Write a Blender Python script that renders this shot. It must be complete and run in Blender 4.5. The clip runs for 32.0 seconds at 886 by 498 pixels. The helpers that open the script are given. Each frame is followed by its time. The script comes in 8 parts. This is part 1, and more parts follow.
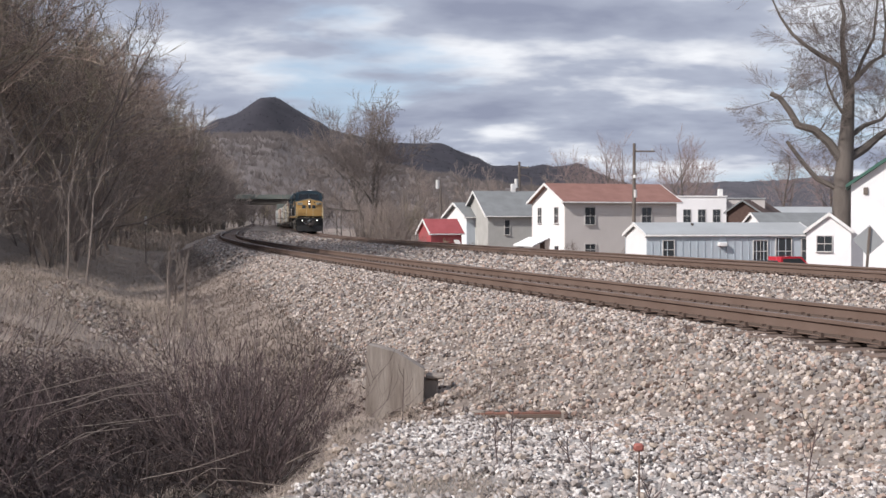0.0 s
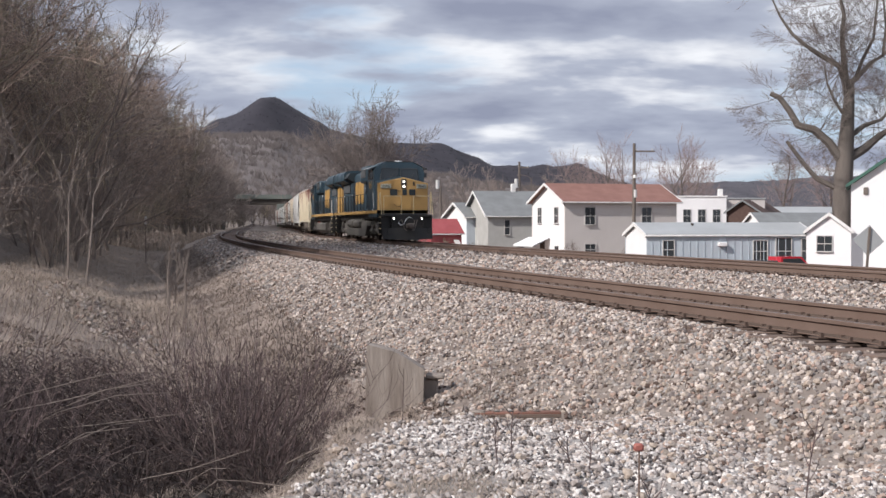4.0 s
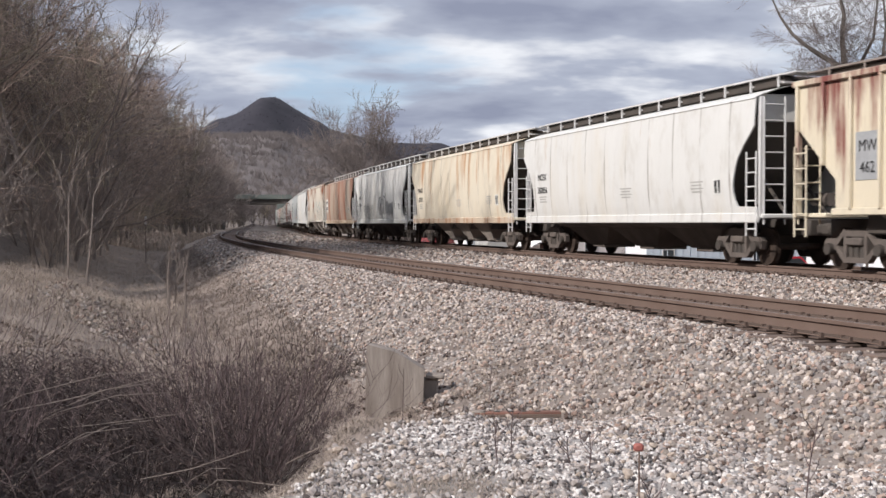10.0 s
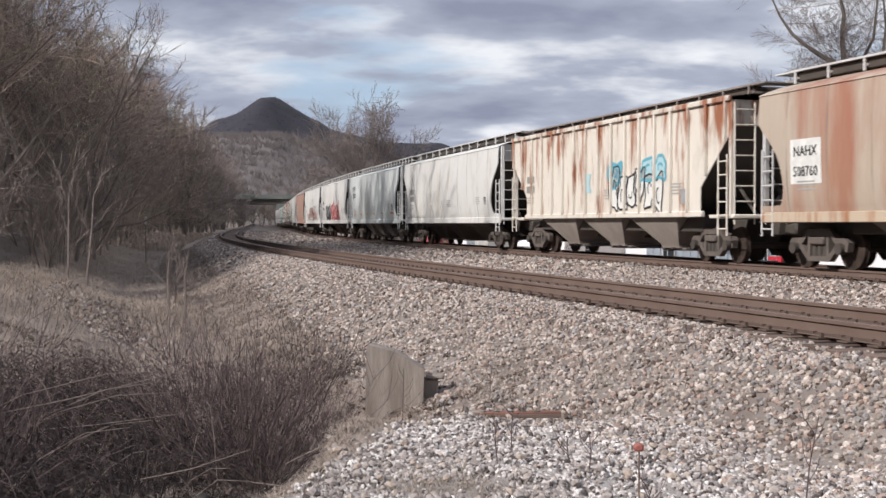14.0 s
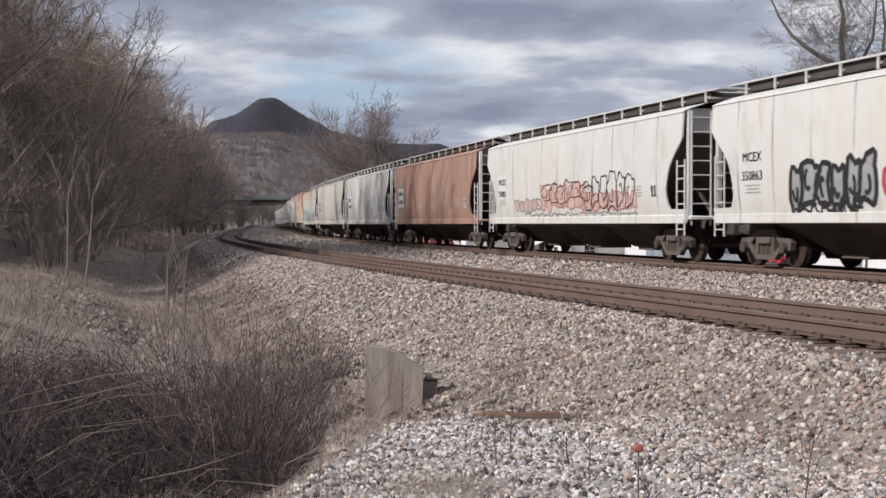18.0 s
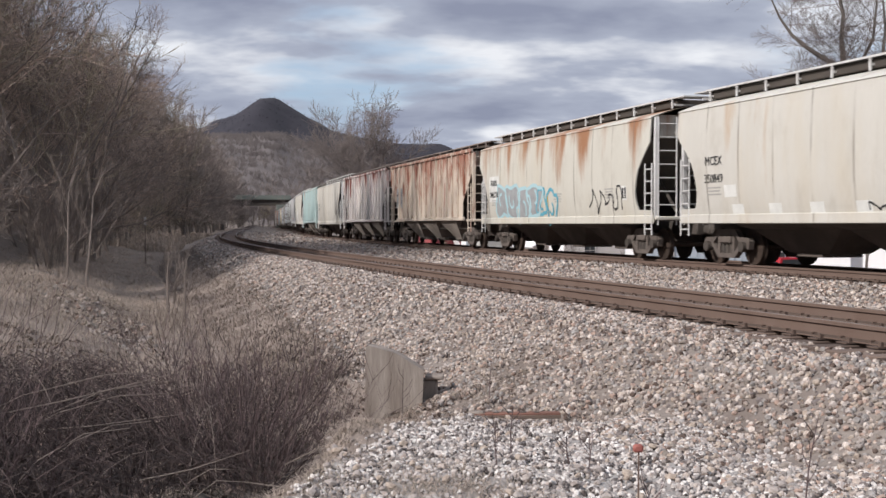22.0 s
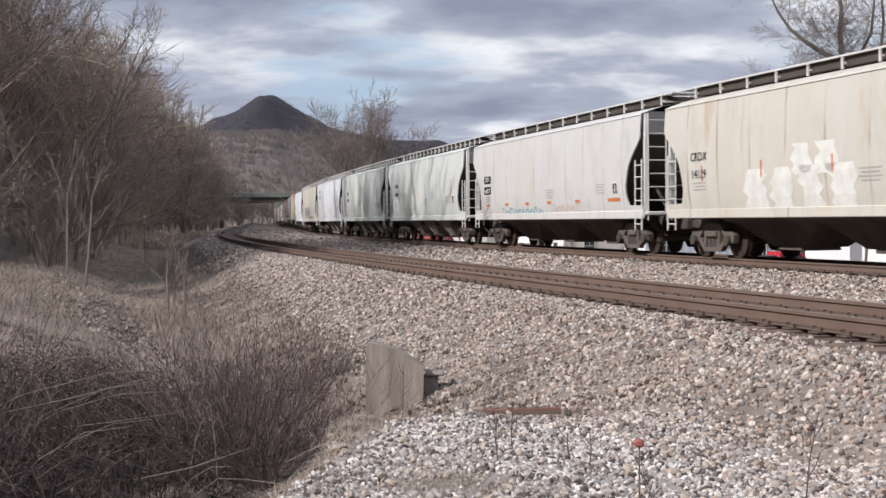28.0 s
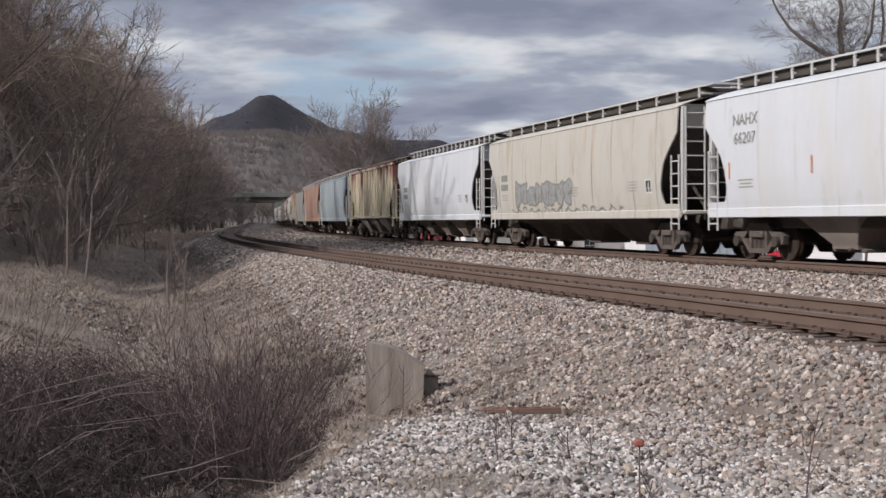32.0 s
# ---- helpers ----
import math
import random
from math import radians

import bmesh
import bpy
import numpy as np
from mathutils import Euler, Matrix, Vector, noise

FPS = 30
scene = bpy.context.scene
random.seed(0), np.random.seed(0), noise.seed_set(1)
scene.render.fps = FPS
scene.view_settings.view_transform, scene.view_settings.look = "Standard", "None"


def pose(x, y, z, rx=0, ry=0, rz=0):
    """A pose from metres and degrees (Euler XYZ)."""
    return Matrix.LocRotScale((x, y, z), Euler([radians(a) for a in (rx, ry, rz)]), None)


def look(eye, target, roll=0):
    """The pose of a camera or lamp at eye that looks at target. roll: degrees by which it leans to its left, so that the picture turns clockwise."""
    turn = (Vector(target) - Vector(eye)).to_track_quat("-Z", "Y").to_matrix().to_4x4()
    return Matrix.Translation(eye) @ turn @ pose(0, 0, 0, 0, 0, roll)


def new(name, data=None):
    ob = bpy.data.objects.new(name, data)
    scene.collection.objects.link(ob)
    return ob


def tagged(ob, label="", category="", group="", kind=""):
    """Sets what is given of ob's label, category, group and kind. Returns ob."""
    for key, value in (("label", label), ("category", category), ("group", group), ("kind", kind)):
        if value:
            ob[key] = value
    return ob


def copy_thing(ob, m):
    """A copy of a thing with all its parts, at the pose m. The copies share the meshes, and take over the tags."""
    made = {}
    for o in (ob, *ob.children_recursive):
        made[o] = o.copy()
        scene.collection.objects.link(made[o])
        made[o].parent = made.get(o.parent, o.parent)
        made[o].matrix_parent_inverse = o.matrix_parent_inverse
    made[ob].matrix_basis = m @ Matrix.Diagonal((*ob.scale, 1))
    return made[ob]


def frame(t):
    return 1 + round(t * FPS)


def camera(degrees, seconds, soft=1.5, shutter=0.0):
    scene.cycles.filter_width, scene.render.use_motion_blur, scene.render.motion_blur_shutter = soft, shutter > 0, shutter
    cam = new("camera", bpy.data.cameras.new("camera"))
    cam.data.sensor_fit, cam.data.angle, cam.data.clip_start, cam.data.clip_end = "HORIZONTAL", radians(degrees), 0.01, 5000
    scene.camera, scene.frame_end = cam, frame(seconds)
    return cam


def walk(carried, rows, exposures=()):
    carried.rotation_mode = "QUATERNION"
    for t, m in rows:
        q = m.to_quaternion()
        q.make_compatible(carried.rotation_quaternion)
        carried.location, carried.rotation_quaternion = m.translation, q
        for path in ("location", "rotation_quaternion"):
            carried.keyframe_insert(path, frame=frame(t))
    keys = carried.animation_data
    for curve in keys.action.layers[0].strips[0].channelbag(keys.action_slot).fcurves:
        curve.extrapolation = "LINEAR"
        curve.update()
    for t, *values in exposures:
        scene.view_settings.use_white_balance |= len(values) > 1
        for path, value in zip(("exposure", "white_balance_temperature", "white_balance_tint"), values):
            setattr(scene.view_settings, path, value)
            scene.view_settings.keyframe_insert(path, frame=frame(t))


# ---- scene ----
import functools

# ---- camera and its way ----
EYE = (0.0, 0.0, 1.011)
TILT = -1.144
cam = camera(38.879, 32.0, soft=1.5, shutter=0.12)


def aim(left, up, lean):
    """The camera's pose: degrees turned to the left, upwards and leaning, off its first aim."""
    turn = Matrix.Rotation(radians(left), 4, "Z") @ Matrix.Rotation(radians(90 + TILT + up), 4, "X") @ Matrix.Rotation(radians(lean), 4, "Z")
    return Matrix.Translation(EYE) @ turn


# the clip's camera darkens its picture a little when bright cars fill it
EXPOSURES = [(0.0, 0.04), (5.8, 0.07), (7.4, 0.15), (8.4, 0.14), (10.0, 0.03), (12.0, -0.05), (14.0, -0.02), (16.5, -0.17), (18.0, -0.17), (19.0, -0.04), (20.0, -0.03), (21.0, -0.08), (23.0, -0.05), (25.0, -0.09), (28.0, -0.01), (30.0, -0.09), (32.0, -0.36)]
walk(cam, [
    (0.0, aim(0, 0, 0)), (14.5, aim(0, 0, 0)), (16.5, aim(-0.03, 0.036, 0.005)), (20.0, aim(-0.029, 0.036, 0.012)),
    (23.5, aim(-0.026, 0.036, 0.03)), (24.0, aim(-0.031, 0.038, 0.035)), (24.5, aim(0.10, 0.041, 0.0)), (25.0, aim(0.16, 0.044, 0.05)),
    (25.5, aim(0.138, 0.055, 0.05)), (26.6, aim(-0.25, 0.0, -0.25)), (27.5, aim(-0.748, -0.112, -0.56)), (27.8, aim(-0.3, -0.128, -0.42)), (28.0, aim(-0.045, -0.132, -0.36)),
    (28.5, aim(-0.042, -0.133, -0.362)), (30.0, aim(-0.033, -0.138, -0.37)), (32.0, aim(-0.041, -0.143, -0.373)),
], EXPOSURES)

# ---- sky, sun and exposure ----
SUN_TO = Vector((-0.76, -0.50, 0.66)).normalized()
scene.view_settings.exposure = 0.0
world = bpy.data.worlds.new("sky")
scene.world = world
world.use_nodes = True


def build_sky():
    nt = world.node_tree
    nt.nodes.clear()
    N, L = nt.nodes.new, nt.links.new

    def math_node(op, a, b=None, c=None):
        n = N("ShaderNodeMath")
        n.operation = op
        for i, v in enumerate((a, b, c)):
            if v is None:
                continue
            if isinstance(v, (int, float)):
                n.inputs[i].default_value = v
            else:
                L(v, n.inputs[i])
        return n.outputs[0]

    sky = N("ShaderNodeTexSky")
    sky.sky_type = "NISHITA"
    sky.sun_disc = False
    sky.sun_elevation = math.asin(SUN_TO.z)
    sky.sun_rotation = math.atan2(SUN_TO.x, SUN_TO.y)
    tc = N("ShaderNodeTexCoord")
    sep = N("ShaderNodeSeparateXYZ")
    L(tc.outputs["Generated"], sep.inputs[0])
    # cloud deck: the direction of view carried up to a level sheet
    down = math_node("ADD", math_node("MAXIMUM", sep.outputs[2], 0.0), 0.22)
    px = math_node("DIVIDE", sep.outputs[0], down)
    py = math_node("DIVIDE", sep.outputs[1], down)

    def cloud(dy, scale, detail, seed):
        c = N("ShaderNodeCombineXYZ")
        L(math_node("MULTIPLY", px, 0.72), c.inputs[0])
        L(math_node("ADD", py, dy), c.inputs[1])
        c.inputs[2].default_value = seed
        n = N("ShaderNodeTexNoise")
        n.inputs["Scale"].default_value = scale
        n.inputs["Detail"].default_value = detail
        n.inputs["Roughness"].default_value = 0.52
        n.inputs["Distortion"].default_value = 0.12
        L(c.outputs[0], n.inputs["Vector"])
        return n.outputs[0]

    big = cloud(0.0, CLOUD[0], 6.0, CLOUD[1])
    low = cloud(-0.20, CLOUD[0], 5.0, CLOUD[1])
    dens = N("ShaderNodeMapRange")
    dens.interpolation_type = "SMOOTHSTEP"
    L(big, dens.inputs[0])
    dens.inputs[1].default_value, dens.inputs[2].default_value = CLOUD[2], CLOUD[2] + 0.15
    lit = N("ShaderNodeMapRange")
    L(math_node("SUBTRACT", big, low), lit.inputs[0])
    lit.inputs[1].default_value, lit.inputs[2].default_value = -0.12, 0.16
    ramp = N("ShaderNodeValToRGB")
    e = ramp.color_ramp.elements
    e[0].position, e[0].color = 0.0, (0.89, 0.91, 0.96, 1)
    e[1].position, e[1].color = 1.0, (0.29, 0.32, 0.43, 1)
    m = e.new(0.45)
    m.color = (0.44, 0.48, 0.59, 1)
    L(lit.outputs[0], ramp.inputs[0])
    mix = N("ShaderNodeMix")
    mix.data_type = "RGBA"
    L(dens.outputs[0], mix.inputs["Factor"])
    skyb = N("ShaderNodeVectorMath")
    skyb.operation = "SCALE"
    skyb.inputs["Scale"].default_value = 0.10
    L(sky.outputs[0], skyb.inputs[0])
    clear = N("ShaderNodeMix")
    clear.data_type = "RGBA"
    clear.inputs["Factor"].default_value = 0.65
    L(skyb.outputs[0], clear.inputs["A"])
    clear.inputs["B"].default_value = (0.47, 0.63, 0.86, 1)
    L(clear.outputs["Result"], mix.inputs["A"])
    L(ramp.outputs[0], mix.inputs["B"])
    bg = N("ShaderNodeBackground")
    L(mix.outputs["Result"], bg.inputs[0])
    bg.inputs[1].default_value = 1.0
    out = N("ShaderNodeOutputWorld")
    L(bg.outputs[0], out.inputs[0])


CLOUD = (1.9, 3.7, 0.335)
build_sky()
sun = new("sun", bpy.data.lights.new("sun", "SUN"))
sun.data.energy, sun.data.angle, sun.data.color = 4.9, radians(0.7), (1.0, 0.945, 0.905)
sun.matrix_world = look(SUN_TO * 100, (0, 0, 0))
# ---- materials ----
def surface(name, col, alt=None, rough=0.7, metal=0.0, fine=40.0, coarse=3.0, mix=0.6, bump=0.0, bump_scale=None, stretch=(1, 1, 1),
            rust=None, rust_amount=0.0, rust_scale=1.2, rust_top=0.0, seams=0.0, dirt=None, dirt_amount=0.0, island=0.0, per_object=0.0, spec=0.4, fade=None):
    """A worn surface: two scales of noise between two colours, streaks of rust that run down, dirt, and fine relief."""
    m = bpy.data.materials.new(name)
    m.use_nodes = True
    nt = m.node_tree
    N, L = nt.nodes.new, nt.links.new
    bsdf = nt.nodes["Principled BSDF"]
    bsdf.inputs["Roughness"].default_value = rough
    bsdf.inputs["Metallic"].default_value = metal
    bsdf.inputs["Specular IOR Level"].default_value = spec
    tc = N("ShaderNodeTexCoord")

    def noise_at(scale, detail=4.0, st=(1, 1, 1), off=(0, 0, 0), roughness=0.55):
        mp = N("ShaderNodeMapping")
        mp.inputs["Scale"].default_value = st
        mp.inputs["Location"].default_value = off
        L(tc.outputs["Object"], mp.inputs[0])
        n = N("ShaderNodeTexNoise")
        n.inputs["Scale"].default_value = scale
        n.inputs["Detail"].default_value = detail
        n.inputs["Roughness"].default_value = roughness
        L(mp.outputs[0], n.inputs["Vector"])
        return n.outputs[0]

    def mixed(fac, a, b):
        x = N("ShaderNodeMix")
        x.data_type = "RGBA"
        for sock, v in (("Factor", fac), ("A", a), ("B", b)):
            if hasattr(v, "links"):
                L(v, x.inputs[sock])
            elif isinstance(v, (int, float)):
                x.inputs[sock].default_value = v
            else:
                x.inputs[sock].default_value = (*v, 1)
        return x.outputs["Result"]

    def ranged(v, lo, hi, a=0.0, b=1.0):
        r = N("ShaderNodeMapRange")
        L(v, r.inputs[0])
        for i, q in zip((1, 2, 3, 4), (lo, hi, a, b)):
            r.inputs[i].default_value = q
        return r.outputs[0]

    alt = alt or tuple(c * 0.72 for c in col)
    big = noise_at(coarse, 5.0, stretch)
    small = noise_at(fine, 3.0, stretch, (3, 1, 7))
    c = mixed(ranged(big, 0.36, 0.64, 0, mix), col, alt)
    c = mixed(ranged(small, 0.35, 0.7, 0, mix * 0.55), c, alt)
    if dirt:
        d = noise_at(1.7, 6.0, (1, 1, 0.5), (9, 2, 4), 0.65)
        c = mixed(ranged(d, 0.60 - 0.25 * dirt_amount, 0.85 - 0.2 * dirt_amount, 0, 0.55), c, dirt)
    if rust:
        r = noise_at(rust_scale, 7.0, (1.0, 1.0, 0.16), (5, 8, 2), 0.62)
        if rust_top:
            # rust starts at the roof edge and runs down
            sp = N("ShaderNodeSeparateXYZ")
            L(tc.outputs["Object"], sp.inputs[0])
            ad = N("ShaderNodeMath")
            ad.operation = "ADD"
            L(r, ad.inputs[0])
            L(ranged(sp.outputs[2], 1.3, 4.2, -rust_top, rust_top), ad.inputs[1])
            r = ad.outputs[0]
        c = mixed(ranged(r, 0.70 - 0.34 * rust_amount, 0.80 - 0.26 * rust_amount), c, rust)
    if seams:
        wl = N("ShaderNodeTexWave")
        wl.wave_type, wl.bands_direction, wl.wave_profile = "BANDS", "X", "SIN"
        wl.inputs["Scale"].default_value = 0.2
        wl.inputs["Distortion"].default_value = 0.1
        L(tc.outputs["Object"], wl.inputs[0])
        ml = N("ShaderNodeMath")
        ml.operation = "MULTIPLY"
        L(ranged(wl.outputs[0], 0.990, 0.999), ml.inputs[0])
        L(ranged(noise_at(2.2, 5.0, (1, 1, 0.35), (2, 5, 1)), 0.40, 0.62, 0.1 * seams, 1.5 * seams), ml.inputs[1])
        c = mixed(ml.outputs[0], c, (0.20, 0.175, 0.15))
        # a wash of grime that runs down in broad streaks
        c = mixed(ranged(noise_at(0.55, 6.0, (1, 1, 0.22), (7, 3, 9), 0.6), 0.50, 0.74, 0, 0.5), c, tuple(q * w for q, w in zip(col, (0.90, 0.80, 0.65))))
    if island or per_object:
        g = N("ShaderNodeNewGeometry") if island else N("ShaderNodeObjectInfo")
        v = g.outputs["Random Per Island"] if island else g.outputs["Random"]
        h = N("ShaderNodeHueSaturation")
        L(ranged(v, 0, 1, 1 - (island or per_object), 1 + (island or per_object)), h.inputs["Value"])
        L(c, h.inputs["Color"])
        c = h.outputs[0]
    L(c, bsdf.inputs["Base Color"])
    L(ranged(big, 0.3, 0.7, max(rough - 0.12, 0.05), min(rough + 0.12, 1)), bsdf.inputs["Roughness"])
    if seams:
        wv = N("ShaderNodeTexWave")
        wv.wave_type, wv.bands_direction, wv.wave_profile = "BANDS", "X", "SIN"
        wv.inputs["Scale"].default_value = 0.2
        wv.inputs["Distortion"].default_value = 0.15
        L(tc.outputs["Object"], wv.inputs[0])
        b = N("ShaderNodeBump")
        b.inputs["Strength"].default_value = seams * 0.4
        b.inputs["Distance"].default_value = 0.03
        L(ranged(wv.outputs[0], 0.93, 1.0), b.inputs["Height"])
        b2 = N("ShaderNodeBump")
        b2.inputs["Strength"].default_value = 0.09
        b2.inputs["Distance"].default_value = 0.02
        L(noise_at(1.1, 2.0), b2.inputs["Height"])
        L(b.outputs[0], b2.inputs["Normal"])
        L(b2.outputs[0], bsdf.inputs["Normal"])
    if bump:
        b = N("ShaderNodeBump")
        b.inputs["Strength"].default_value = bump
        b.inputs["Distance"].default_value = 0.02
        L(noise_at(bump_scale or fine, 5.0, stretch), b.inputs["Height"])
        L(b.outputs[0], bsdf.inputs["Normal"])
    return m


def glow(name, col, power):
    m = bpy.data.materials.new(name)
    m.use_nodes = True
    b = m.node_tree.nodes["Principled BSDF"]
    b.inputs["Base Color"].default_value = (*col, 1)
    b.inputs["Emission Color"].default_value = (*col, 1)
    b.inputs["Emission Strength"].default_value = power
    return m


def glassy(name, col=(0.02, 0.025, 0.03), rough=0.06):
    """Window glass before a dark inside."""
    m = bpy.data.materials.new(name)
    m.use_nodes = True
    b = m.node_tree.nodes["Principled BSDF"]
    b.inputs["Base Color"].default_value = (*col, 1)
    b.inputs["Roughness"].default_value = rough
    b.inputs["Specular IOR Level"].default_value = 0.6
    return m


RUST = (0.16, 0.055, 0.028)
RUST_LIGHT = (0.34, 0.14, 0.07)
GRIME = (0.10, 0.085, 0.07)
# sooty running gear; also stands for shadow on sheets below and behind the sides
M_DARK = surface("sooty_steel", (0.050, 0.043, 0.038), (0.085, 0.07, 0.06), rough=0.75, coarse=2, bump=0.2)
M_TRUCK = surface("dusty_cast_steel", (0.090, 0.074, 0.066), (0.15, 0.125, 0.11), rough=0.85, coarse=4, bump=0.3)
M_TRUCK_LOCO = surface("grey_dusty_steel", (0.085, 0.078, 0.072), (0.15, 0.138, 0.126), rough=0.75, coarse=4, bump=0.2)
M_WHEEL = surface("wheel_steel", (0.045, 0.035, 0.03), (0.10, 0.07, 0.055), rough=0.6, metal=0.4, coarse=5)
M_RAIL = surface("rusty_rail", (0.12, 0.080, 0.064), (0.165, 0.118, 0.098), rough=0.8, coarse=1.5, fine=60, bump=0.15)
M_RAILTOP = surface("worn_rail_head", (0.16, 0.125, 0.105), (0.11, 0.08, 0.065), rough=0.45, metal=0.5, coarse=1.0)
M_TIE = surface("weathered_tie", (0.105, 0.074, 0.06), (0.155, 0.115, 0.097), rough=0.9, fine=30, coarse=6, bump=0.5, per_object=0.3, stretch=(0.25, 1, 1))
M_GALV = surface("painted_steel_rails", (0.62, 0.62, 0.62), (0.45, 0.43, 0.41), rough=0.55, coarse=2)
M_TWIG = surface("bare_twigs", (0.195, 0.16, 0.143), (0.265, 0.22, 0.197), rough=0.9, coarse=0.4, per_object=0.25)
M_TWIG_OLIVE = surface("budding_twigs", (0.28, 0.235, 0.17), (0.34, 0.29, 0.215), rough=0.9, coarse=0.4, per_object=0.2)
M_TWIG_DARK = surface("dark_twigs", (0.125, 0.10, 0.09), (0.18, 0.15, 0.135), rough=0.9, coarse=0.4)
M_GRATE = surface("dark_grating", (0.12, 0.115, 0.11), (0.085, 0.08, 0.075), rough=0.7, coarse=2)
M_RACK = surface("brown_dusted_rack", (0.25, 0.22, 0.20), (0.17, 0.14, 0.125), rough=0.8, coarse=3)
M_BARK = surface("grey_bark", (0.105, 0.088, 0.078), (0.16, 0.138, 0.125), rough=0.95, coarse=3, fine=25, bump=0.6, stretch=(1, 1, 0.3))
# ---- mesh tools ----
class Shape:
    """Vertices and faces of one mesh."""

    def __init__(self):
        self.v, self.f = [], []

    def add(self, verts, faces):
        k = len(self.v)
        self.v.extend(tuple(p) for p in verts)
        self.f.extend(tuple(i + k for i in f) for f in faces)
        return self

    def box(self, c, size, bevel=0.0, turn=None):
        """A box at c, its edges cut by bevel."""
        hx, hy, hz = (s / 2 for s in size)
        b = min(bevel, hx * 0.9, hy * 0.9, hz * 0.9)
        if b <= 0:
            vs = [Vector((x * hx, y * hy, z * hz)) for x in (-1, 1) for y in (-1, 1) for z in (-1, 1)]
            fs = [(0, 1, 3, 2), (4, 6, 7, 5), (0, 4, 5, 1), (2, 3, 7, 6), (0, 2, 6, 4), (1, 5, 7, 3)]
        else:
            vs, idx = [], {}
            for sx in (-1, 1):
                for sy in (-1, 1):
                    for sz in (-1, 1):
                        for a in range(3):
                            h = [hx - b, hy - b, hz - b]
                            h[a] = (hx, hy, hz)[a]
                            idx[sx, sy, sz, a] = len(vs)
                            vs.append(Vector((sx * h[0], sy * h[1], sz * h[2])))
            fs = []
            g = idx
            for s in (-1, 1):
                fs.append([g[s, -1, -1, 0], g[s, 1, -1, 0], g[s, 1, 1, 0], g[s, -1, 1, 0]][::s])
                fs.append([g[-1, s, -1, 1], g[-1, s, 1, 1], g[1, s, 1, 1], g[1, s, -1, 1]][::s])
                fs.append([g[-1, -1, s, 2], g[1, -1, s, 2], g[1, 1, s, 2], g[-1, 1, s, 2]][::s])
                for q in (-1, 1):
                    fs.append([g[-1, s, q, 1], g[1, s, q, 1], g[1, s, q, 2], g[-1, s, q, 2]][::-s * q])
                    fs.append([g[s, -1, q, 0], g[s, 1, q, 0], g[s, 1, q, 2], g[s, -1, q, 2]][::s * q])
                    fs.append([g[s, q, -1, 0], g[s, q, 1, 0], g[s, q, 1, 1], g[s, q, -1, 1]][::-s * q])
                    for r in (-1, 1):
                        fs.append([g[s, q, r, 0], g[s, q, r, 1], g[s, q, r, 2]][::s * q * r])
        if turn:
            vs = [turn @ p for p in vs]
        return self.add([(p[0] + c[0], p[1] + c[1], p[2] + c[2]) for p in vs], fs)

    def tube(self, pts, r, n=6, cap=True):
        """A round bar along pts; r is one radius or one a point."""
        pts = [Vector(p) for p in pts]
        rs = r if isinstance(r, (list, tuple)) else [r] * len(pts)
        rings = []
        for i, p in enumerate(pts):
            d = (pts[min(i + 1, len(pts) - 1)] - pts[max(i - 1, 0)])
            d = d.normalized() if d.length > 1e-9 else Vector((0, 0, 1))
            a = d.cross(Vector((0, 0, 1)) if abs(d.z) < 0.9 else Vector((1, 0, 0))).normalized()
            b = d.cross(a)
            rings.append([p + rs[i] * (a * math.cos(2 * math.pi * k / n) + b * math.sin(2 * math.pi * k / n)) for k in range(n)])
        return self.loft(rings, True, cap)

    def loft(self, rings, closed=True, cap=False):
        n = len(rings[0])
        vs = [p for ring in rings for p in ring]
        fs = []
        for i in range(len(rings) - 1):
            for k in range(n if closed else n - 1):
                a, b = i * n + k, i * n + (k + 1) % n
                fs.append((a, b, b + n, a + n))
        if cap:
            fs.append(tuple(range(n))[::-1])
            fs.append(tuple(range((len(rings) - 1) * n, len(rings) * n)))
        return self.add(vs, fs)

    def disc(self, c, axis, r, w, n=20, r2=None):
        """A wheel or drum of width w round axis ('x' or 'y' or 'z')."""
        rings = []
        for q, rr in ((-w / 2, r), (w / 2, r2 or r)):
            ring = []
            for k in range(n):
                a = 2 * math.pi * k / n
                u, v = rr * math.cos(a), rr * math.sin(a)
                p = {"x": (q, u, v), "y": (u, q, v), "z": (u, v, q)}[axis]
                ring.append((c[0] + p[0], c[1] + p[1], c[2] + p[2]))
            rings.append(ring)
        return self.loft(rings, True, True)

    def slab(self, outline, y0, y1):
        """A plate with an outline in x and z, from y0 to y1."""
        return self.loft([[(x, y0, z) for x, z in outline], [(x, y1, z) for x, z in outline]], True, True)

    def prism_x(self, outline, x0, x1):
        """A bar with an outline in y and z, from x0 to x1."""
        return self.loft([[(x0, y, z) for y, z in outline], [(x1, y, z) for y, z in outline]], True, True)

    def mesh(self, name, mat, smooth=True):
        me = bpy.data.meshes.new(name)
        me.from_pydata(self.v, [], self.f)
        if mat:
            me.materials.append(mat)
        if smooth:
            me.shade_smooth()
            me.set_sharp_from_angle(angle=radians(38))
        return me


def part(name, shape, material, parent=None, label="", at=None, smooth=True):
    """Links a shape as one mesh object, under a thing or a part."""
    ob = new(name, shape.mesh(name, material, smooth))
    ob.parent = parent
    if at is not None:
        ob.matrix_basis = at
    if label:
        tagged(ob, label)
    return ob


def again(ob, m, parent=None):
    """The same mesh as a further part."""
    o = new(ob.name.split(".")[0], ob.data)
    o.parent = parent or ob.parent
    o.matrix_basis = m
    if "label" in ob:
        o["label"] = ob["label"]
    return o


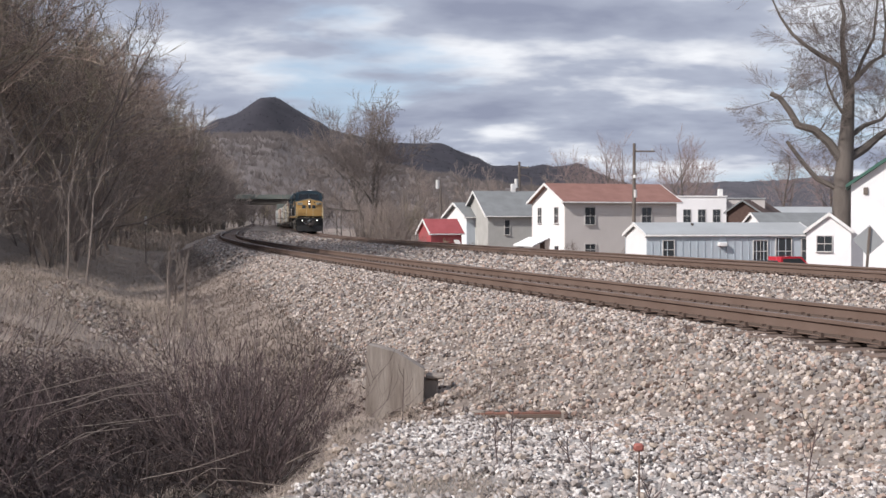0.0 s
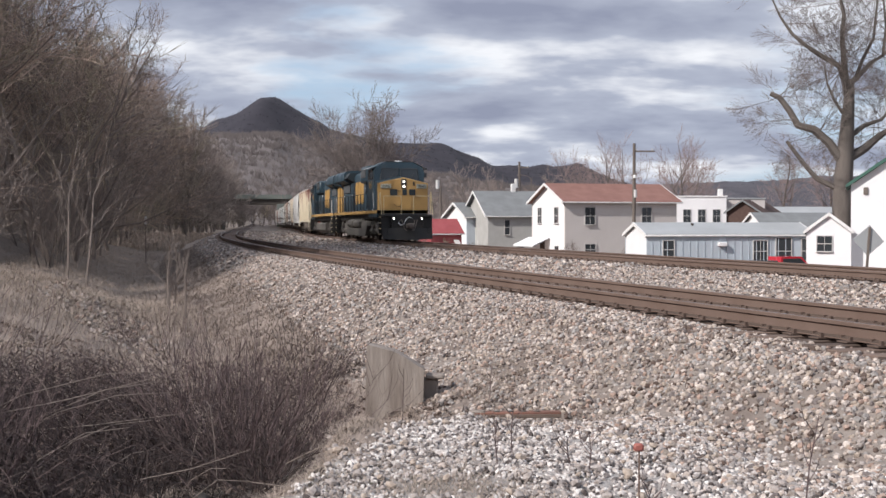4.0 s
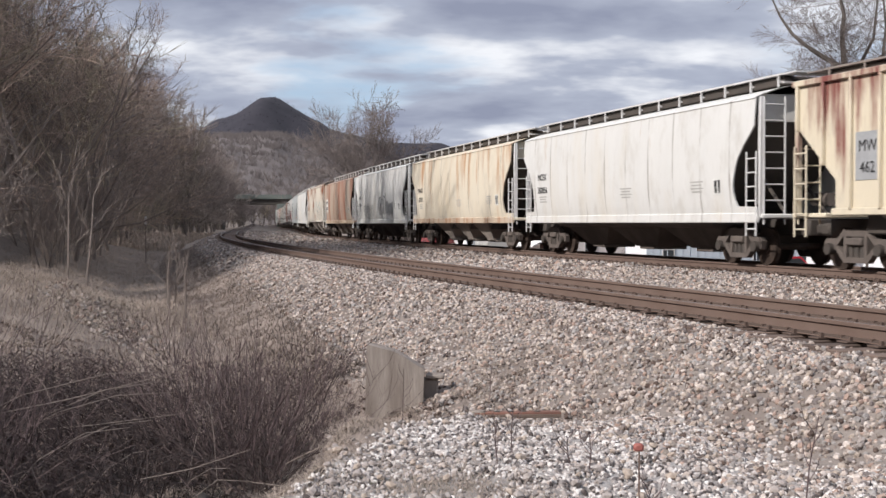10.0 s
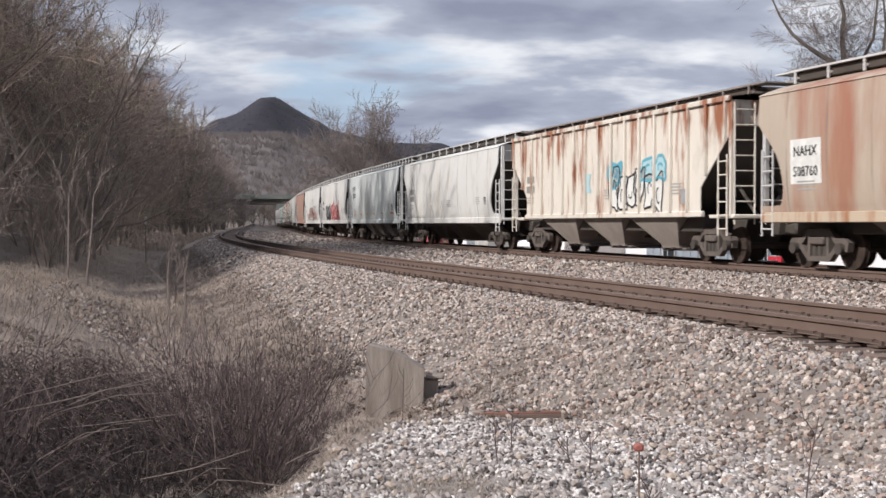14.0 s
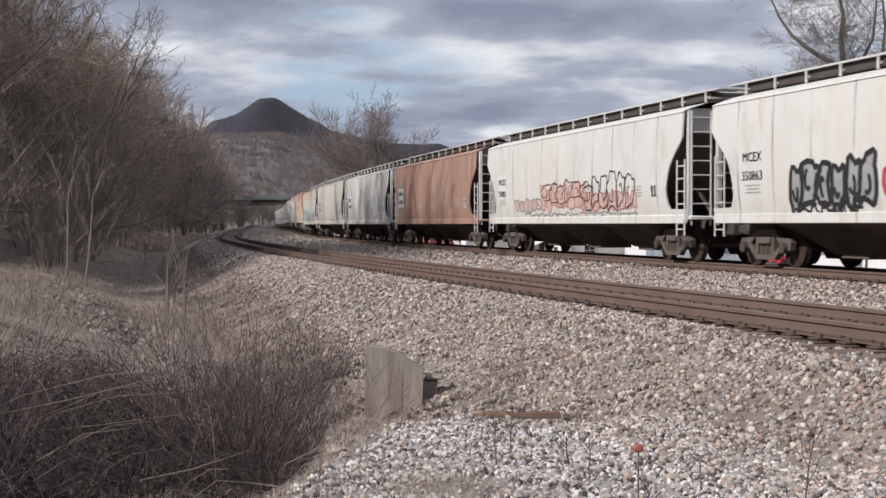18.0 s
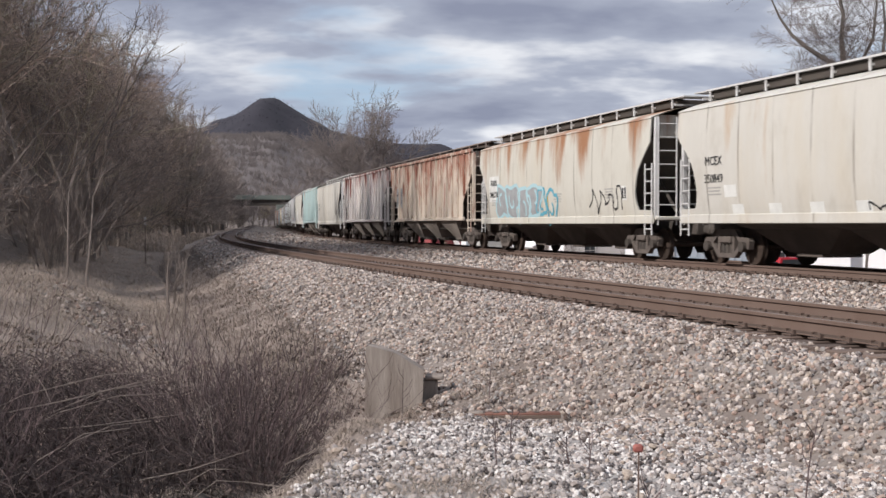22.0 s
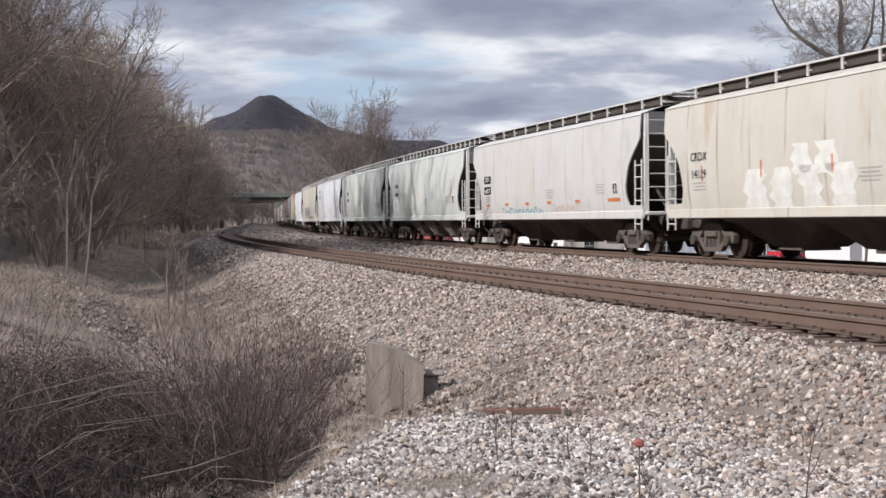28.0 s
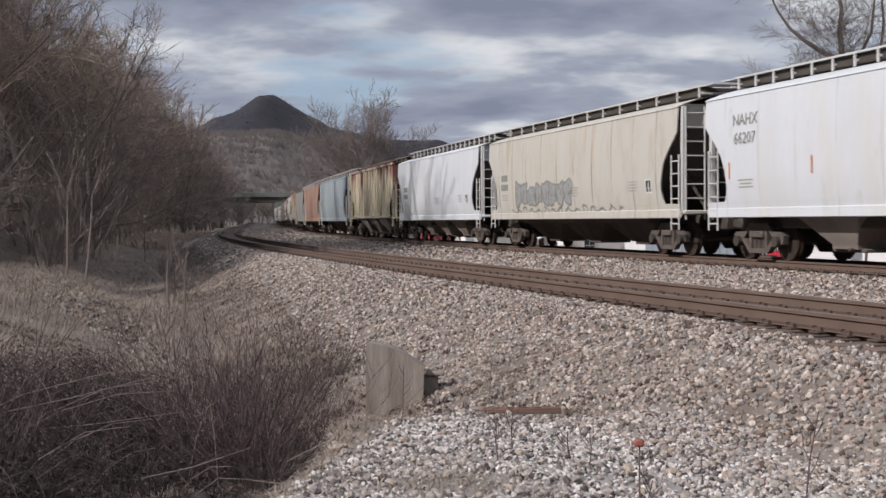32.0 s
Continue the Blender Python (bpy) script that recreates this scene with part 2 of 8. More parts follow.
def thing(name, label, category, group="", kind="", m=None):
    ob = new(name)
    ob.empty_display_size = 0.3
    if m is not None:
        ob.matrix_basis = m
    return tagged(ob, label, category, group, kind)


def lettering(name, text, size, material, parent, m, label=""):
    """Painted characters in the built-in font, as a thin mesh."""
    cu = bpy.data.curves.new(name, "FONT")
    cu.body, cu.size, cu.align_x, cu.align_y, cu.extrude = text, size, "CENTER", "CENTER", 0.002
    cu.resolution_u = 2
    tmp = bpy.data.objects.new(name + "_outline", cu)
    me = bpy.data.meshes.new_from_object(tmp)
    bpy.data.objects.remove(tmp)
    bpy.data.curves.remove(cu)
    me.materials.clear()
    me.materials.append(material)
    ob = new(name, me)
    ob.parent, ob.matrix_basis = parent, m
    if label:
        tagged(ob, label)
    return ob


# ---- the line of the railway ----
# s runs away from the camera along the far track, off to the camera's side of it
S_TAB = np.arange(-260.0, 1100.0, 1.0)
_curv = np.interp(S_TAB, [-70, 0, 60, 120, 180, 250, 350, 520], [1.274, 1.291, 1.069, -0.060, -0.179, 0.202, 0.388, 0.388]) / 1000
_head = np.cumsum(_curv)
_i0 = int(np.argmin(abs(S_TAB)))
_head = _head - _head[_i0] - 0.23859
_x, _y = np.cumsum(np.sin(_head)), np.cumsum(np.cos(_head))
_x, _y = _x - _x[_i0], _y - _y[_i0] + 63.903
APART = 8.784      # between the two tracks' centre lines


def rail_z(s):
    return np.interp(s, [-70, 60, 130, 220, 350, 520], [0, 0, 0.295, 0.088, 1.05, 1.05])


def line(s, off):
    """Places beside the far track's centre line."""
    x, y, h = (np.interp(s, S_TAB, a) for a in (_x, _y, _head))
    return x - off * np.cos(h), y + off * np.sin(h), rail_z(s)


def heading(s):
    return float(np.interp(s, S_TAB, _head))


def beside(x, y):
    """s and off for places in the plan."""
    x, y = np.atleast_1d(np.asarray(x, float)), np.atleast_1d(np.asarray(y, float))
    s_out, o_out = np.empty(x.shape), np.empty(x.shape)
    tx, ty, ts = _x[::4], _y[::4], S_TAB[::4]
    for a in range(0, len(x), 4000):
        b = slice(a, a + 4000)
        i = np.argmin((x[b, None] - tx) ** 2 + (y[b, None] - ty) ** 2, axis=1)
        h = _head[::4][i]
        dx, dy = x[b] - tx[i], y[b] - ty[i]
        s_out[b] = ts[i] + dx * np.sin(h) + dy * np.cos(h)
        o_out[b] = -dx * np.cos(h) + dy * np.sin(h)
    return s_out, o_out


def soft(a, b, v):
    t = np.clip((v - a) / (b - a), 0, 1)
    return t * t * (3 - 2 * t)


@functools.lru_cache(None)
def ripples(scale, seed):
    r = np.random.RandomState(seed)
    return [(r.rand() * 6.28, r.rand() * 6.28, (0.6 + 0.9 * r.rand()) / scale) for _ in range(5)]


def wave(x, y, scale, seed):
    """Smooth pseudo-random relief, about -1 to 1."""
    out = 0
    for a, ph, f in ripples(scale, seed):
        out = out + np.sin((x * math.cos(a) + y * math.sin(a)) * f * 6.28 + ph)
    return out / 3.2
# ---- ground ----
def ground_z(x, y):
    x, y = np.asarray(x, float).ravel(), np.asarray(y, float).ravel()
    s, off = beside(x, y)
    u = off - APART
    bed = np.interp(u, [-APART - 40, -APART - 9, -APART - 5.2, -APART - 1.9, -APART - 1.3, -APART + 1.4, -5.2, -4.0, -1.6, -1.3, 1.28, 1.9, 4.25, 5.4, 7.2, 9.2, 12.0, 22.0, 40.0, 80.0, 140.0],
                    [-2.3, -2.3, -2.1, -0.36, -0.222, -0.222, -0.38, -0.40, -0.27, -0.222, -0.218, -0.30, -1.38, -1.75, -1.7, -1.0, -0.4, 7.5, 21.0, 46.0, 56.0])
    far = soft(25, 60, s)
    # further off the ditch grows shallow
    shallow = np.interp(u, [1.9, 3.4, 5.0, 8.0, 11.0, 22.0, 40.0, 80.0, 140.0], [-0.36, -1.05, -1.15, -0.9, -0.3, 9.0, 23.0, 48.0, 58.0])
    z = np.where(u > 1.9, bed * (1 - far) + shallow * far, bed) + rail_z(s)
    rough = soft(1.9, 4.5, u) * (0.06 * wave(x, y, 1.7, 3) + 0.05 * wave(x, y, 0.6, 5)) + soft(8, 12, u) * 0.25 * wave(x, y, 9, 8)
    z = z + rough + soft(2.0, 2.6, u) * (1 - soft(3.8, 4.6, u)) * 0.03 * wave(x, y, 0.9, 4)
    # a grassy knoll before the foot of the slope
    z = z + soft(4.6, 6.2, u) * 0.62 * np.exp(-((x + 9.2) / 3.8) ** 2 - ((y - 32) / 4.8) ** 2)
    # hill only beside the line; the valley floor runs out to the horizon
    dist = np.hypot(x, y)
    z = np.where(u > 12, z * (1 - soft(500, 900, dist)), z)
    behind = soft(-40, -110, s) * (u > 0)
    z = np.where(behind > 0, z * (1 - behind) - 0.8 * behind, z)
    # the heap of white stone before the camera
    heap = -0.60 - 0.020 * y + 0.05 * wave(x, y, 2.2, 11) + 0.02 * wave(x, y, 0.5, 12)
    edge = soft(12.9, 11.9, y + 0.2 * wave(x, y, 1.5, 13)) * soft(-1.95, -0.98, x - 0.06 * (y - 8.3) + 0.10 * wave(x, y, 1.3, 14)) * soft(-9, -5, y)
    heap = heap * edge - 2.6 * (1 - edge)
    return np.maximum(z, heap)


M_GROUND = surface("dry_grass_soil", (0.20, 0.16, 0.137), (0.28, 0.23, 0.197), rough=0.95, fine=9, coarse=0.35, mix=0.9, bump=0.7, bump_scale=6, dirt=(0.10, 0.073, 0.062), dirt_amount=0.4)
# leaf mould darkened so that its colour holds the hollow's shade
M_SHADED_MOULD = surface("dark_leaf_mould", (0.070, 0.052, 0.044), (0.042, 0.031, 0.028), rough=0.95, fine=14, coarse=1.1, mix=0.9, bump=0.8, bump_scale=12)
M_BALLAST = surface("ballast_bed", (0.26, 0.225, 0.20), (0.14, 0.11, 0.095), rough=0.95, fine=22, coarse=0.5, mix=0.8, bump=1.0, bump_scale=20)
M_BEDBROWN = surface("rust_dusted_bed", (0.135, 0.097, 0.081), (0.092, 0.063, 0.052), rough=0.95, fine=25, coarse=1.5, mix=0.9, bump=1.0, bump_scale=22)
M_HEAP = surface("white_stone_bed", (0.40, 0.385, 0.375), (0.24, 0.215, 0.20), rough=0.95, fine=24, coarse=0.8, mix=0.8, bump=1.0, bump_scale=22)


def spread(lo, hi, mid, n, step):
    """Coordinates that lie dense round mid and wide far off."""
    k = np.linspace(-1, 1, n)
    a = np.arcsinh((hi - mid) / step)
    b = np.arcsinh((mid - lo) / step)
    return mid + step * np.sinh(np.where(k > 0, k * a, k * b))


def build_ground():
    xs = spread(-4200, 4200, 0, 400, 5.0)
    ys = spread(-600, 4600, 14, 330, 9.0)
    gx, gy = np.meshgrid(xs, ys)
    z = ground_z(gx, gy)
    n, m = len(xs), len(ys)
    vs = np.column_stack([gx.ravel(), gy.ravel(), z])
    i = np.arange((m - 1) * n).reshape(m - 1, n)[:, :-1].ravel()
    fs = np.column_stack([i, i + 1, i + n + 1, i + n])
    me = bpy.data.meshes.new("ground")
    me.from_pydata(vs.tolist(), [], fs.tolist())
    for q in (M_GROUND, M_BALLAST, M_HEAP, M_BEDBROWN, M_SHADED_MOULD):
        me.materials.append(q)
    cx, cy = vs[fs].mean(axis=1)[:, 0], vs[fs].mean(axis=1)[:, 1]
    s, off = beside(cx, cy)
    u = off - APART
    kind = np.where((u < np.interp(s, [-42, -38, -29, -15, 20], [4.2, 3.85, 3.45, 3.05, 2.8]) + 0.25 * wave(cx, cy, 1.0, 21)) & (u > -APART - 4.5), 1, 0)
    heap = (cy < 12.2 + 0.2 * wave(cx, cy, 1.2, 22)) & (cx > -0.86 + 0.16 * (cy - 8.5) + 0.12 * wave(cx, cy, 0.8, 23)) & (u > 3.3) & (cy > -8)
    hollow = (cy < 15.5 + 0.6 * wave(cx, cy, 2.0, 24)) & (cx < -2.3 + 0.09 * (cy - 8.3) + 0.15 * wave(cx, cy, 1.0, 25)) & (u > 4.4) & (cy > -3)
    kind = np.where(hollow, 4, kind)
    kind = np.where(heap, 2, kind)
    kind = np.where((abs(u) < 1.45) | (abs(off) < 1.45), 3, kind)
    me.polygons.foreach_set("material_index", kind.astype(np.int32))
    me.shade_smooth()
    return tagged(new("ground", me), "dry grass, ditch and stone banks beside the railway", "ground", kind="structure")


ground = build_ground()


def rail_shape(off, s0, s1, step, head=True):
    """A flat-bottomed rail along the line."""
    prof = [(-0.076, -0.186), (0.076, -0.186), (0.076, -0.172), (0.014, -0.150), (0.010, -0.055), (0.037, -0.042), (0.037, -0.008), (0.030, 0.0), (-0.030, 0.0), (-0.037, -0.008), (-0.037, -0.042), (-0.010, -0.055), (-0.014, -0.150), (-0.076, -0.172)]
    rings = []
    for s in np.arange(s0, s1 + step, step):
        ring = []
        for dy, dz in prof:
            x, y, z = line(s, off + dy)
            ring.append((float(x), float(y), float(z) + dz))
        rings.append(ring)
    return Shape().loft(rings, True, True)


def build_track(name, centre, label):
    """One track: two rails, ties with plates and spikes."""
    tr = thing(name, label, "railway track", "tracks", "structure")
    for side in (-0.7525, 0.7525):
        r = part("rail", rail_shape(centre + side, -150, 620, 4.0), M_RAIL, tr, "rust-brown steel rail")
        r.data.materials.append(M_RAILTOP)
        for p in r.data.polygons:
            if p.normal.z > 0.9:
                p.material_index = 1
    return tr


track_near = build_track("track_near", APART, "empty track with rusty rails on brown ties")
track_far = build_track("track_far", 0.0, "track with rusty rails that carries the train")
# ---- stones, ties and small things on the ground ----
def stone_material(name, cols, rough=0.9):
    """Broken stone: each piece has its own colour."""
    m = bpy.data.materials.new(name)
    m.use_nodes = True
    nt = m.node_tree
    N, L = nt.nodes.new, nt.links.new
    b = nt.nodes["Principled BSDF"]
    b.inputs["Roughness"].default_value = rough
    b.inputs["Specular IOR Level"].default_value = 0.3
    g = N("ShaderNodeNewGeometry")
    r = N("ShaderNodeValToRGB")
    r.color_ramp.interpolation = "CONSTANT"
    el = r.color_ramp.elements
    while len(el) < len(cols):
        el.new(0.5)
    # a wide spread between pale and dark stones
    mid = [sum(c[k] for c in cols) / len(cols) for k in range(3)]
    cols = [tuple(min(0.82, max(0.06, mid[k] + 1.5 * (c[k] - mid[k]))) for k in range(3)) for c in cols]
    for i, c in enumerate(cols):
        el[i].position = i / len(cols)
        el[i].color = (*c, 1)
    L(g.outputs["Random Per Island"], r.inputs[0])
    tc = N("ShaderNodeTexCoord")
    n = N("ShaderNodeTexNoise")
    n.inputs["Scale"].default_value = 35
    n.inputs["Detail"].default_value = 4
    L(tc.outputs["Object"], n.inputs["Vector"])
    mx = N("ShaderNodeMix")
    mx.data_type = "RGBA"
    mx.blend_type = "MULTIPLY"
    mr = N("ShaderNodeMapRange")
    L(n.outputs[0], mr.inputs[0])
    mr.inputs[1].default_value, mr.inputs[2].default_value, mr.inputs[3].default_value, mr.inputs[4].default_value = 0.3, 0.7, 0.0, 0.8
    L(mr.outputs[0], mx.inputs["Factor"])
    L(r.outputs[0], mx.inputs["A"])
    mx.inputs["B"].default_value = (0.55, 0.5, 0.46, 1)
    L(mx.outputs["Result"], b.inputs["Base Color"])
    return m


M_STONE = stone_material("ballast_stone", [(0.383, 0.330, 0.300), (0.266, 0.223, 0.202), (0.479, 0.415, 0.376), (0.330, 0.303, 0.289), (0.202, 0.165, 0.148), (0.554, 0.494, 0.458), (0.42, 0.36, 0.315), (0.309, 0.271, 0.245), (0.447, 0.399, 0.376), (0.250, 0.218, 0.207), (0.395, 0.31, 0.27), (0.362, 0.335, 0.321)])
M_STONE_WHITE = stone_material("white_stone", [(0.526, 0.501, 0.491), (0.396, 0.371, 0.364), (0.630, 0.600, 0.590), (0.268, 0.249, 0.246), (0.527, 0.493, 0.482), (0.412, 0.378, 0.363), (0.211, 0.192, 0.186), (0.477, 0.427, 0.401), (0.666, 0.643, 0.630), (0.326, 0.302, 0.294)])
_t = (1 + 5 ** 0.5) / 2
ICO_V = np.array([(-1, _t, 0), (1, _t, 0), (-1, -_t, 0), (1, -_t, 0), (0, -1, _t), (0, 1, _t), (0, -1, -_t), (0, 1, -_t), (_t, 0, -1), (_t, 0, 1), (-_t, 0, -1), (-_t, 0, 1)]) / 1.9
ICO_F = np.array([(0, 11, 5), (0, 5, 1), (0, 1, 7), (0, 7, 10), (0, 10, 11), (1, 5, 9), (5, 11, 4), (11, 10, 2), (10, 7, 6), (7, 1, 8), (3, 9, 4), (3, 4, 2), (3, 2, 6), (3, 6, 8), (3, 8, 9), (4, 9, 5), (2, 4, 11), (6, 2, 10), (8, 6, 7), (9, 8, 1)])
CUB_V = np.array([(x, y, z) for x in (-1, 1) for y in (-1, 1) for z in (-1, 1)], float) * 0.72
CUB_F = np.array([(0, 1, 3), (0, 3, 2), (4, 6, 7), (4, 7, 5), (0, 4, 5), (0, 5, 1), (2, 3, 7), (2, 7, 6), (0, 2, 6), (0, 6, 4), (1, 5, 7), (1, 7, 3)])


def fast_mesh(name, v, f, mat):
    """A mesh of triangles from arrays."""
    me = bpy.data.meshes.new(name)
    me.vertices.add(len(v))
    me.vertices.foreach_set("co", np.ascontiguousarray(v, dtype=np.float32).ravel())
    k = f.shape[1]
    me.loops.add(len(f) * k)
    me.loops.foreach_set("vertex_index", np.ascontiguousarray(f, dtype=np.int32).ravel())
    me.polygons.add(len(f))
    me.polygons.foreach_set("loop_start", np.arange(0, len(f) * k, k, dtype=np.int32))
    me.update(calc_edges=True)
    me.shade_flat()
    if mat:
        me.materials.append(mat)
    return me


def heap_of(name, x, y, size, mat, seed, fine=True, lift=0.2):
    """Broken stones that lie on the ground at x, y."""
    r = np.random.RandomState(seed)
    n = len(x)
    bv, bf = (ICO_V, ICO_F) if fine else (CUB_V, CUB_F)
    z = ground_z(x, y)
    sc = size * (0.55 + 0.75 * r.rand(n, 1, 1) ** 1.6) * (0.65 + 0.6 * r.rand(n, 1, 3)) / 2
    v = bv[None] * (1 + 0.55 * (r.rand(n, len(bv), 3) - 0.5)) * sc
    q = r.randn(n, 4)
    q /= np.linalg.norm(q, axis=1)[:, None]
    w, a, b, c = q.T
    R = np.stack([1 - 2 * (b * b + c * c), 2 * (a * b - c * w), 2 * (a * c + b * w), 2 * (a * b + c * w), 1 - 2 * (a * a + c * c), 2 * (b * c - a * w), 2 * (a * c - b * w), 2 * (b * c + a * w), 1 - 2 * (a * a + b * b)], 1).reshape(n, 3, 3)
    v = np.einsum("nij,nkj->nki", R, v)
    v += np.column_stack([x, y, z + lift * size * (r.rand(n) + 0.1)])[:, None]
    f = bf[None] + (np.arange(n) * len(bv))[:, None, None]
    return new(name, fast_mesh(name, v.reshape(-1, 3), f.reshape(-1, 3), mat))


def along(s0, s1, u0, u1, per, seed):
    """Random places beside the near track, per square metre."""
    r = np.random.RandomState(seed)
    n = int((s1 - s0) * abs(u1 - u0) * per)
    s, u = s0 + (s1 - s0) * r.rand(n), u0 + (u1 - u0) * r.rand(n)
    x, y, _ = line(s, u + APART)
    return x, y


def build_stones():
    beds = [("near_bank", -61, -40, 1.0, 4.3, 400, 0.057, True), ("bank", -40, -12, 1.05, 4.3, 190, 0.070, False), ("bank_far", -12, 30, 1.35, 3.9, 62, 0.12, False), ("bank_end", 30, 110, 1.35, 3.4, 20, 0.18, False),
            ("strip", -50, -28, -7.5, -1.35, 110, 0.08, False), ("strip_far", -28, 25, -7.5, -1.35, 40, 0.125, False), ("strip_end", 25, 120, -7.5, -1.35, 11, 0.2, False), ("far_track_side", -50, 20, -10.2, -9.9, 60, 0.09, False)]
    for i, (nm, s0, s1, u0, u1, per, size, fine) in enumerate(beds):
        x, y = along(s0, s1, u0, u1, per, 40 + i)
        s, off = beside(x, y)
        u = off - APART
        k = u < np.interp(s, [-42, -38, -29, -15, 20], [4.3, 3.9, 3.5, 3.1, 2.8]) + 0.18 * np.random.RandomState(i).randn(len(u))
        x, y = x[k], y[k]
        ob = heap_of("ballast_stones", x, y, size, M_STONE, 60 + i, fine)
        tagged(ob, "broken pink, grey and tan railway ballast", "ballast", kind="stuff")
    r = np.random.RandomState(9)
    n = 42000
    x, y = -1.7 + 7.5 * r.rand(n), 5.6 + 6.6 * r.rand(n)
    s, off = beside(x, y)
    u = off - APART
    keep = (u > 3.4 - 0.5 * r.rand(n)) & (x > -0.90 + 0.16 * (y - 8.5) + 0.07 * r.randn(n)) & (y < 12.15 + 0.2 * r.randn(n))
    # thin where grass grows through
    keep &= (wave(x, y, 1.6, 77) + 0.6 * r.randn(n) < 1.1)
    keep &= np.exp(-((x - 0.0) / 0.55) ** 2 - ((y - 8.45) / 0.5) ** 2) < 0.35 + 0.6 * r.rand(n)
    ob = heap_of("white_stones", x[keep], y[keep], 0.044, M_STONE_WHITE, 71)
    tagged(ob, "heap of white and grey broken stone", "gravel", kind="stuff")
    # broken stone spilt down the knoll
    n = 900
    q = r.rand(n)
    x, y = -9.4 + 3.0 * q + 0.35 * r.randn(n), 31.5 - 5.0 * q + 0.7 * r.randn(n)
    tagged(heap_of("scree", x, y, 0.11, M_STONE, 72, False), "grey stones spilt over the grassy knoll", "gravel", kind="stuff")
    # a few stones that lie loose and larger
    protos = []
    for k in range(6):
        v = ICO_V * (1 + 0.3 * (r.rand(12, 3) - 0.5)) * np.array([1, 0.8, 0.6]) * 0.05
        protos.append((fast_mesh("stone", v, ICO_F, M_STONE_WHITE if k % 2 else M_STONE)))
    k = 0
    while k < 280:
        x, y = -1.0 + 6.5 * r.rand(), 6.3 + 6.0 * r.rand()
        s, off = beside(x, y)
        if off[0] - APART < 1.9:
            continue
        o = new("stone", protos[k % 6])
        o.parent = ground
        o.matrix_basis = pose(x, y, float(ground_z([x], [y])[0]) + 0.03, r.rand() * 40, r.rand() * 40, r.rand() * 360) @ Matrix.Scale(0.5 + 0.55 * r.rand(), 4)
        k += 1


build_stones()


def build_ties(tr, centre, s0, n, seed):
    r = random.Random(seed)
    protos = []
    for k in range(3):
        sh = Shape().box((0, 0, 0), (2.60 + 0.05 * k, 0.225, 0.17), 0.012)
        protos.append(sh.mesh("tie", M_TIE))
    plates = Shape()
    for i in range(n):
        s = s0 + 0.5 * i
        x, y, z = line(s, centre)
        h = heading(s)
        o = new("tie", protos[i % 3])
        o.parent = tr
        o.matrix_basis = Matrix.Translation((float(x) + r.uniform(-0.04, 0.04), float(y), float(z) - 0.300 + r.uniform(-0.008, 0.004))) @ Matrix.Rotation(-h + r.uniform(-0.02, 0.02), 4, "Z")
        for side in (-0.7525, 0.7525):
            px, py, pz = (float(q) for q in line(s, centre + side))
            turn = Matrix.Rotation(-h, 3, "Z")
            plates.box((px, py, pz - 0.196), (0.32, 0.18, 0.016), 0, turn)
            for a in (-0.095, 0.095):
                d = turn @ Vector((a, 0.05 if a > 0 else -0.05, 0))
                plates.box((px + d.x, py + d.y, pz - 0.168), (0.035, 0.035, 0.05), 0, turn)
            d = turn @ Vector((0.0, 0.16, 0))
            plates.box((px + d.x, py + d.y, pz - 0.165), (0.13, 0.025, 0.045), 0, turn)
    tagged(part("tie_plates", plates, M_DARK_RUST, tr, smooth=False), kind="stuff")


M_DARK_RUST = surface("dark_rust", (0.085, 0.058, 0.047), (0.12, 0.085, 0.07), rough=0.9, coarse=8)
build_ties(track_near, APART, -62, 290, 1)
build_ties(track_far, 0.0, -62, 200, 2)
M_CONCRETE = surface("weathered_concrete", (0.35, 0.305, 0.27), (0.20, 0.165, 0.142), rough=0.9, coarse=4.0, fine=30, mix=0.95, bump=0.5, stretch=(1, 1, 0.16), dirt=(0.12, 0.10, 0.085), dirt_amount=0.5)


def gz(x, y):
    return float(ground_z([x], [y])[0])


def build_headwall():
    """The old culvert wall in the ditch: a slanting block with a return wall."""
    w = thing("culvert_headwall", "weathered grey concrete culvert headwall in the ditch", "headwall")
    d = Shape()
    x0, x1, y = -1.00, -0.24, 16.1
    base = -1.75
    d.slab([(x0, base), (x1 - 0.03, base), (x1, -0.84), (x0 + 0.40, -0.62), (x0 + 0.03, -0.52)][::-1], y - 0.17, y + 0.2)
    part("front_wall", d, M_CONCRETE, w)
    r = Shape().box((-0.17, y + 0.14, -1.38), (0.22, 0.24, 0.80), 0.03)
    part("return_wall", r, M_CONCRETE, w)
    t = Shape().box((-0.10, y + 0.12, -0.955), (0.24, 0.30, 0.05), 0.015)
    part("coping", t, M_CONCRETE, w)


build_headwall()
M_PLANK = surface("old_plank", (0.17, 0.125, 0.10), (0.09, 0.065, 0.055), rough=0.9, fine=20, coarse=3, stretch=(0.2, 1, 1), bump=0.4)


M_REDRUST = surface("red_rust", (0.20, 0.095, 0.07), (0.13, 0.07, 0.055), rough=0.9, coarse=5, fine=40, bump=0.3)


